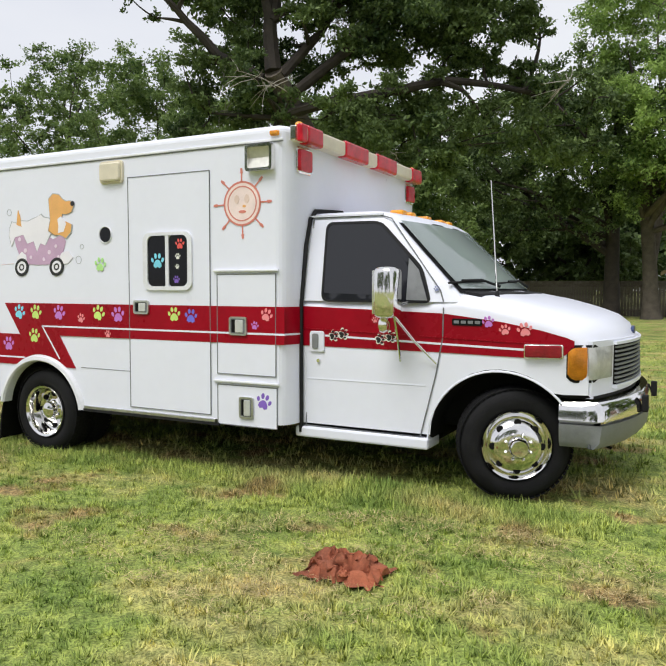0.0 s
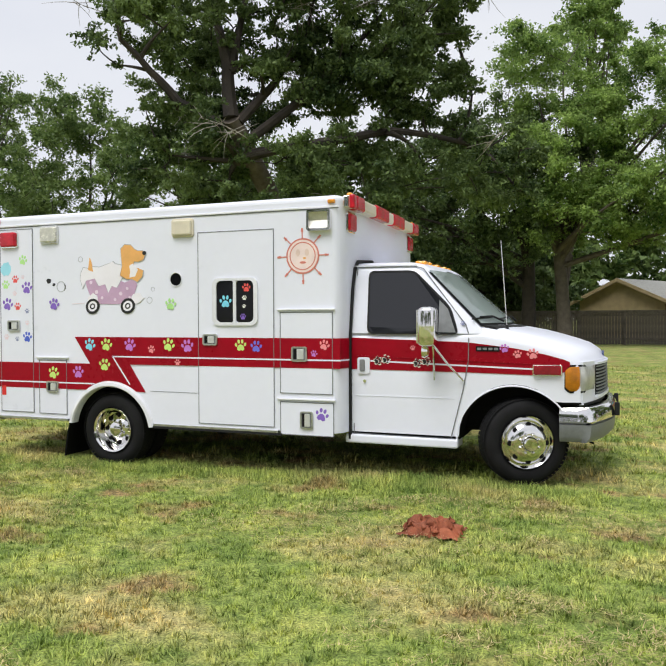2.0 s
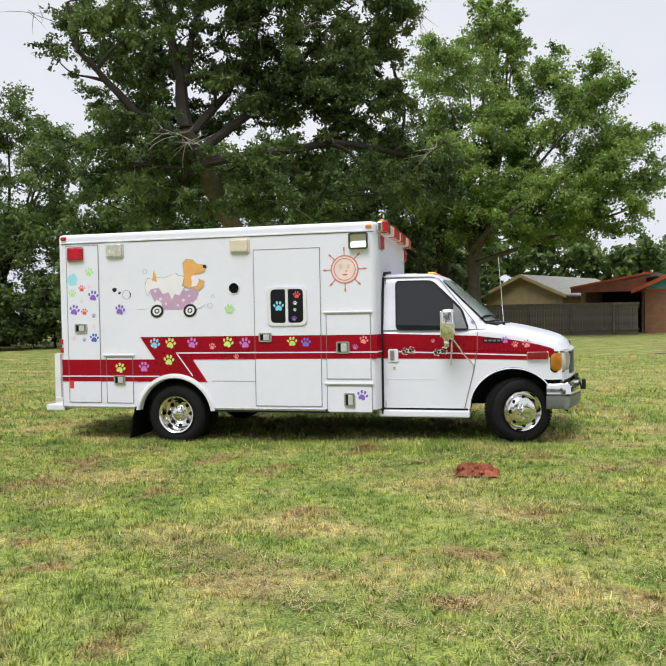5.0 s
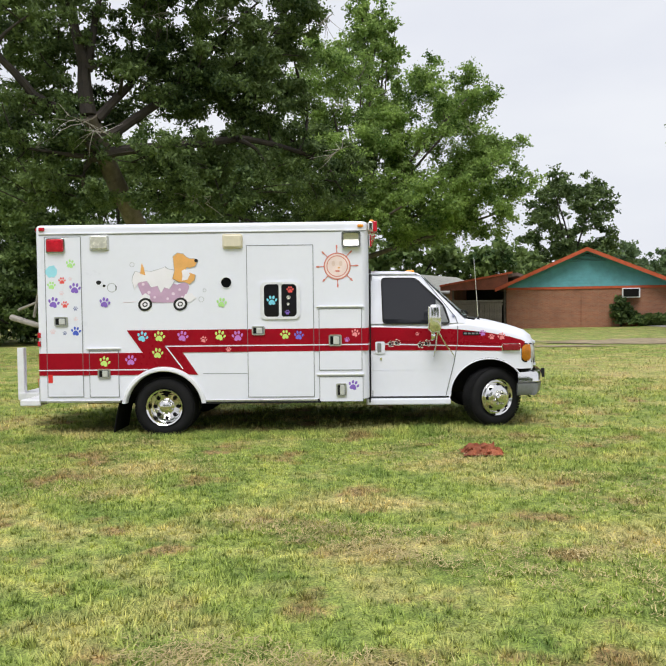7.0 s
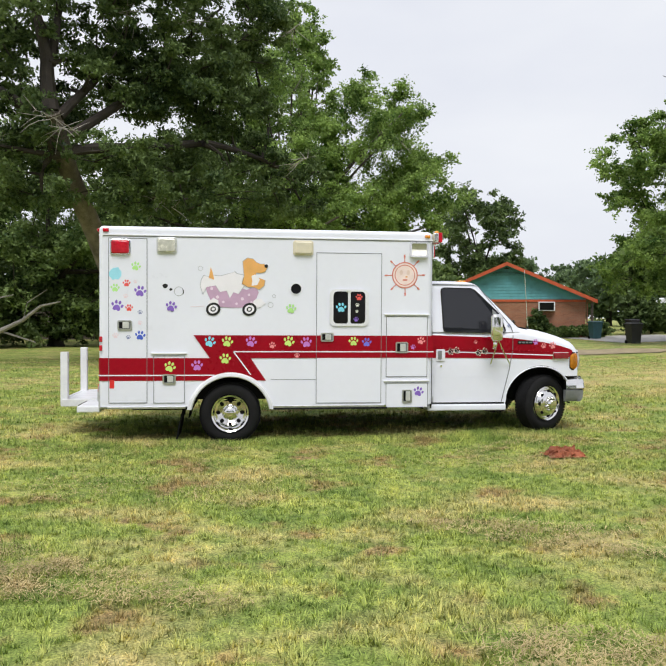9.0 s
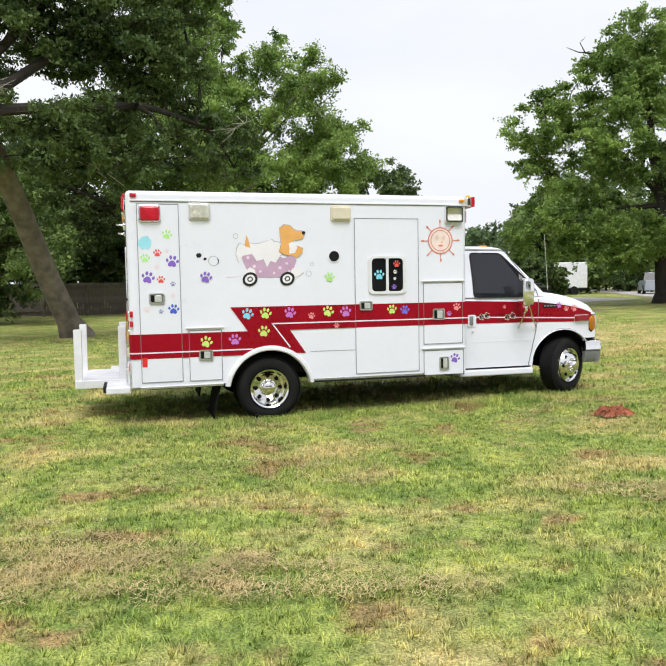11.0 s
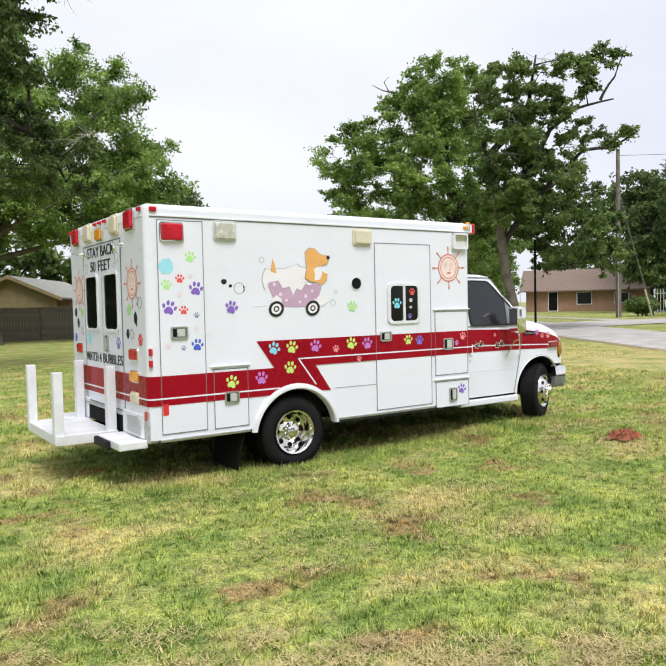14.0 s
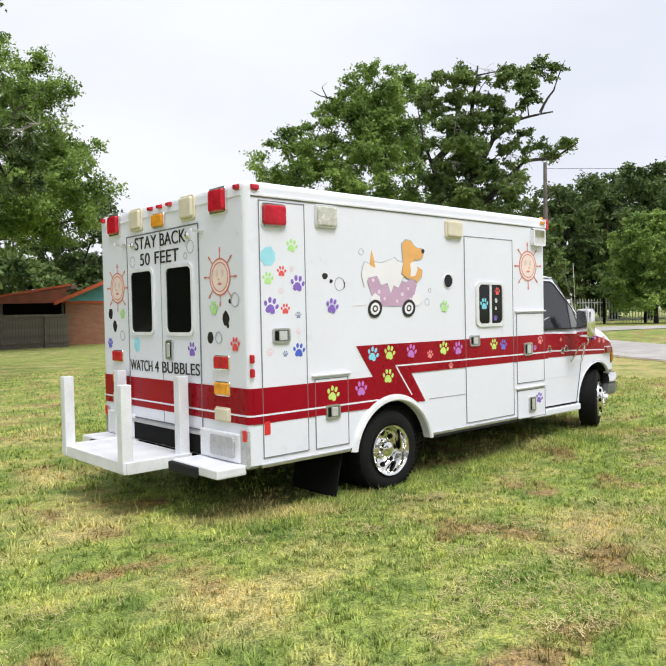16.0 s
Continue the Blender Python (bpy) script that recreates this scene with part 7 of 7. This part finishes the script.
tree((34.3, 26.0, ground_z(34.3, 26)), 1.5, 0.05, [(34.3, 26.0, ground_z(34.3, 26) + 0.75, 1.15, 1.0, 0.62)], 60, 9000, 0.08, M_LEAF_MID, M_BARK, "clipped round bush by the drive", 51, limbs=6, clump_r=(0.25, 0.45), name="bush", category="bush")
solo("street_drive", strip(13.0, 18.0, 3.7, 40, 0.03, 8, across=14), M_ROAD, "pale concrete driveway across the street", "drive", smooth=True, kind="structure")
solo("footpath", strip(18.0, 70, 6.6, 7.8, 0.025, 60), M_ROAD, "narrow concrete footpath across the street", "path", smooth=True, kind="structure")
fz = ground_z(40, 25)
wf = thing("picket_fence", (39, 24.5, fz), "white metal picket fence with black gate posts", "fence")
M_WHITEPAINT = mat("white_metal_paint", (0.75, 0.76, 0.76), 0.5, vary=0.1, scale=8)
for k in range(34):
    x, y = 36.3 + 0.13 * k, 26.4 - 0.145 * k
    part("picket", block(x - 0.018, x + 0.018, y - 0.018, y + 0.018, fz + 0.08, fz + 1.75), M_WHITEPAINT, wf)
for z0 in (0.25, 1.45):
    part("rail", loft([[(36.2, 26.5, fz + z0), (36.2, 26.5, fz + z0 + 0.05), (36.24, 26.54, fz + z0 + 0.05), (36.24, 26.54, fz + z0)], [(40.8, 21.5, fz + z0), (40.8, 21.5, fz + z0 + 0.05), (40.84, 21.54, fz + z0 + 0.05), (40.84, 21.54, fz + z0)]]), M_WHITEPAINT, wf)
for k in (0, 10, 24):
    x, y = 36.2 + 0.13 * k, 26.5 - 0.145 * k
    part("gate_post", block(x - 0.07, x + 0.07, y - 0.07, y + 0.07, fz - 0.1, fz + 1.9), M_UNDER, wf, "black square gate post")


def parked_car(x, y, turn, paint, label):
    zg = ground_z(x, y)
    c = thing("parked_car", (x, y, zg), label, "car")
    prof = [(-2.2, 0.35, 0.35), (-2.15, 0.95, 0.8), (-1.2, 1.0, 0.86), (-0.6, 1.02, 0.88), (0.9, 1.0, 0.88), (2.0, 0.9, 0.82), (2.2, 0.5, 0.7)]
    part("car_body", loft([[(x + px, y - w, zg + 0.28), (x + px, y - w, zg + h * 0.8), (x + px, y - w * 0.9, zg + h), (x + px, y + w * 0.9, zg + h), (x + px, y + w, zg + h * 0.8), (x + px, y + w, zg + 0.28)] for px, h, w in prof]), paint, c)
    part("car_cabin", loft([[(x - 1.2, y - 0.8, zg + 0.98), (x + 0.9, y - 0.8, zg + 0.98), (x + 0.9, y + 0.8, zg + 0.98), (x - 1.2, y + 0.8, zg + 0.98)], [(x - 0.9, y - 0.68, zg + 1.52), (x + 0.3, y - 0.68, zg + 1.52), (x + 0.3, y + 0.68, zg + 1.52), (x - 0.9, y + 0.68, zg + 1.52)]]), M_GLASS_BLACK, c)
    part("car_roof", block(x - 0.9, x + 0.3, y - 0.68, y + 0.68, zg + 1.52, zg + 1.57, 0.02), paint, c)
    for dx in (-1.35, 1.35):
        for dy in (-0.78, 0.78):
            w_ = part("wheel", lathe([(0.2, -0.1), (0.32, -0.1), (0.33, 0.0), (0.32, 0.1), (0.2, 0.1)], (x + dx, y + dy, zg + 0.33), "y", 18), M_TYRE, c)
            part("rim", lathe([(0.0, -0.11), (0.2, -0.11), (0.2, 0.11), (0.0, 0.11)], (x + dx, y + dy, zg + 0.33), "y", 14), M_ALU, w_)
    c.rotation_euler = (0, 0, radians(turn))


parked_car(30.5, 41.5, 58, mat("silver_car_paint", (0.42, 0.46, 0.52), 0.3, metal=0.3, vary=0.05), "silver-blue car parked under the trees")
parked_car(36.5, 48.0, 58, mat("white_car_paint", (0.7, 0.7, 0.7), 0.3, vary=0.05), "pale car parked further up the street")

zp = ground_z(17.5, 20.6)
solo("slim_pole", tube([(17.5, 20.6, zp - 0.1), (17.5, 20.6, zp + 2.0), (17.52, 20.6, zp + 4.2)], [0.055, 0.05, 0.045], 10), M_UNDER, "slim dark metal pole beside the pale trunk", "pole", at=(17.5, 20.6, zp), smooth=True)

# crumpled red-brown cloth on the grass
rnd = random.Random(8)
clothm = mat("rust_cloth", (0.34, 0.105, 0.052), 0.9, vary=0.4, scale=7, bump=0.5, bump_scale=180)
bm = bmesh.new()
N = 44
CX, CYY = -1.58, 3.16
gz = ground_z(CX, CYY)
grid = []
for j in range(N + 1):
    row = []
    for i in range(N + 1):
        a, b = i / N * 2 - 1, j / N * 2 - 1
        p = Vector((a * 2.2, b * 2.0, 3.1))
        fold = 1.0 - abs(noise.noise(Vector((a * 1.1 + b * 2.6, b * 0.9 - a * 0.7, 3.1)))) * 2.2 + 0.35 * noise.noise(p * 1.9)
        dome = max(0.0, 1 - (a * a + b * b)) ** 0.35
        edge = 1 + 0.22 * noise.noise(Vector((math.atan2(b, a) * 1.3, 7.7, 0)))
        x = a * 0.20 * edge + 0.05 * noise.noise(p * 2.1)
        y = b * 0.15 * edge + 0.05 * noise.noise(p * 2.4 + Vector((9, 3, 1)))
        row.append(bm.verts.new((CX + x, CYY + y, gz + 0.022 + dome * max(0.0, 0.008 + 0.085 * fold + 0.075 * (0.5 - abs(noise.noise(Vector((a * 3.4 - b * 1.7, b * 4.2 + a * 1.3, 8.2))))) - 0.02))))
    grid.append(row)
for r0, r1 in zip(grid, grid[1:]):
    for i in range(N):
        bm.faces.new((r0[i], r0[i + 1], r1[i + 1], r1[i]))
solo("cloth", bm, clothm, "crumpled rust-red cloth lying on the grass", "cloth", at=(CX, CYY, gz), smooth=True)

# pale fallen branch at the edge of the wood
bm = tube([(-15.08, 21.29, 1.32), (-14.0, 20.7, 1.07), (-13.04, 20.13, 0.96), (-12.17, 19.78, 1.35), (-11.56, 19.54, 1.8), (-10.92, 19.4, 1.94)], [0.11, 0.10, 0.085, 0.06, 0.045, 0.02], 8)
for pts, rr in (([(-14.58, 20.75, 1.58), (-13.26, 20.17, 2.01), (-12.56, 20.12, 2.16)], [0.05, 0.035, 0.012]), ([(-13.93, 20.5, 1.33), (-13.51, 20.2, 2.74), (-13.63, 20.23, 3.86)], [0.05, 0.035, 0.012]), ([(-13.54, 20.21, 3.02), (-13.05, 19.98, 3.43), (-12.97, 19.98, 3.71)], [0.03, 0.02, 0.008]), ([(-12.97, 20.13, 0.98), (-12.34, 20.08, 0.78), (-11.85, 20.04, 0.62)], [0.04, 0.03, 0.012]), ([(-12.17, 19.78, 1.35), (-12.07, 19.88, 1.91), (-11.45, 19.84, 2.33)], [0.03, 0.02, 0.008])):
    tube(pts, rr, 6, bm)
solo("fallen_branch", bm, M_DEADWOOD, "pale bare fallen branch at the wood's edge", "branch", at=(-13.04, 20.13, 0), smooth=True)

# grass blades
rg = np.random.RandomState(77)


def lawn_height(x, y):
    e = np.clip((x - 6.0) / 22.0, 0, 1)
    return -0.03 + 0.5 * e * e * (3 - 2 * e) + 0.015 * np.sin(x * 0.9 + 1) * np.sin(y * 0.7) + 0.042 * np.clip((x + 5.2) / 4.1, 0, 1)


def blade_set(x, y, a, h, lean, w):
    """One triangle a blade: foot, width and a tip that leans out."""
    z = lawn_height(x, y)
    tip = np.stack([x + h * np.sin(lean) * np.cos(a), y + h * np.sin(lean) * np.sin(a), z + h * np.cos(lean) + 0.004], 1)
    b = a + rg.uniform(1.0, 2.1, len(x))
    ww = w * rg.uniform(0.6, 1.3, len(x)) / 2
    lf = np.stack([x - ww * np.cos(b), y - ww * np.sin(b), z - 0.008], 1)
    rt = np.stack([x + ww * np.cos(b), y + ww * np.sin(b), z - 0.008], 1)
    return np.stack([lf, rt, tip], 1)


def patchy(x, y):
    return 0.5 + 0.5 * np.sin(x * 1.7 + 1.3 * np.sin(y * 1.1)) * np.sin(y * 1.9 + 1.1 * np.sin(x * 0.8))


def blades(count, x0, x1, y0, y1, h0, h1, w):
    """Single blades spread over a stretch of lawn."""
    x, y = rg.uniform(x0, x1, count), rg.uniform(y0, y1, count)
    h = rg.uniform(h0, h1, count) * (0.65 + 0.6 * patchy(x, y))
    return blade_set(x, y, rg.uniform(0, 2 * np.pi, count), h, rg.uniform(0.25, 1.6, count) ** 0.8 * 1.1, w)


def tufts(count, per, x0, x1, y0, y1, h0, h1, w, spread):
    """Low rosettes: blades that fan out from one root, thick in some places and thin in others."""
    cx, cy = rg.uniform(x0, x1, count), rg.uniform(y0, y1, count)
    lush = patchy(cx, cy) * 0.6 + 0.4 * (0.5 + 0.5 * np.sin(cx * 5.3 + 2.1 * np.sin(cy * 4.1)) * np.sin(cy * 6.1 + 1.7 * np.sin(cx * 3.7)))
    keep = rg.uniform(size=count) < 0.35 + 0.75 * lush
    cx, cy, lush = cx[keep], cy[keep], lush[keep]
    size = rg.uniform(0.6, 1.35, len(cx)) * (0.7 + 0.6 * lush)
    cx, cy, size = np.repeat(cx, per), np.repeat(cy, per), np.repeat(size, per)
    m = len(cx)
    a = rg.uniform(0, 2 * np.pi, m)
    off = np.abs(rg.normal(0, spread, m)) * size
    lean = np.clip(0.5 + off / spread * 0.45 + rg.normal(0, 0.25, m), 0.15, 1.5)
    return blade_set(cx + off * np.cos(a), cy + off * np.sin(a), a + rg.normal(0, 0.5, m), rg.uniform(h0, h1, m) * size, lean, w)


vb = np.concatenate([tufts(30000, 15, -10.5, 2.8, -2.0, 4.6, 0.022, 0.046, 0.0105, 0.024), blades(130000, -10.5, 2.8, -2.0, 4.6, 0.02, 0.045, 0.007),
                     tufts(9000, 12, -14, 6, 4.4, 11, 0.035, 0.075, 0.016, 0.035), blades(70000, -14, 6, 4.4, 11, 0.03, 0.06, 0.012),
                     blades(90000, -22, 12, 10.5, 22, 0.03, 0.08, 0.020), blades(26000, -7.0, -0.5, 4.25, 4.75, 0.05, 0.10, 0.007)]).reshape(-1, 3)

# dry clippings lying in drifts on the lawn
def clippings(count, x0, x1, y0, y1):
    n0 = count // 28
    cx, cy = rg.uniform(x0, x1, n0), rg.uniform(y0, y1, n0)
    keep = np.sin(cx * 1.1 + 2.0 * np.sin(cy * 0.9)) * np.sin(cy * 1.6 + cx * 0.4) > 0.05
    cx, cy = np.repeat(cx[keep], 28), np.repeat(cy[keep], 28)
    m = len(cx)
    x, y = cx + rg.normal(0, 0.07, m), cy + rg.normal(0, 0.045, m)
    z = lawn_height(x, y) + rg.uniform(0.02, 0.05, m)
    a, ln, w = rg.normal(0.4, 0.9, m), rg.uniform(0.03, 0.085, m), rg.uniform(0.0015, 0.0035, m)
    dx, dy = np.cos(a) * ln, np.sin(a) * ln
    tip = np.stack([x + dx, y + dy, z + rg.normal(0, 0.010, m)], 1)
    l = np.stack([x - np.sin(a) * w, y + np.cos(a) * w, z], 1)
    r = np.stack([x + np.sin(a) * w, y - np.cos(a) * w, z + 0.001], 1)
    return np.stack([l, r, tip], 1)


vc = np.concatenate([clippings(70000, -10, 3, -1.8, 4.2), clippings(60000, -8.5, -2.5, -1.9, 1.2), clippings(16000, -13, 5, 4, 9)]).reshape(-1, 3)
tagged(raw_mesh("grass_clippings", vc, 3, M_STRAW), "dry straw-coloured grass clippings scattered on the lawn", "clippings", kind="stuff")
tagged(raw_mesh("grass", vb, 3, M_BLADES), "short mown grass blades, green and straw coloured", "grass", kind="stuff")
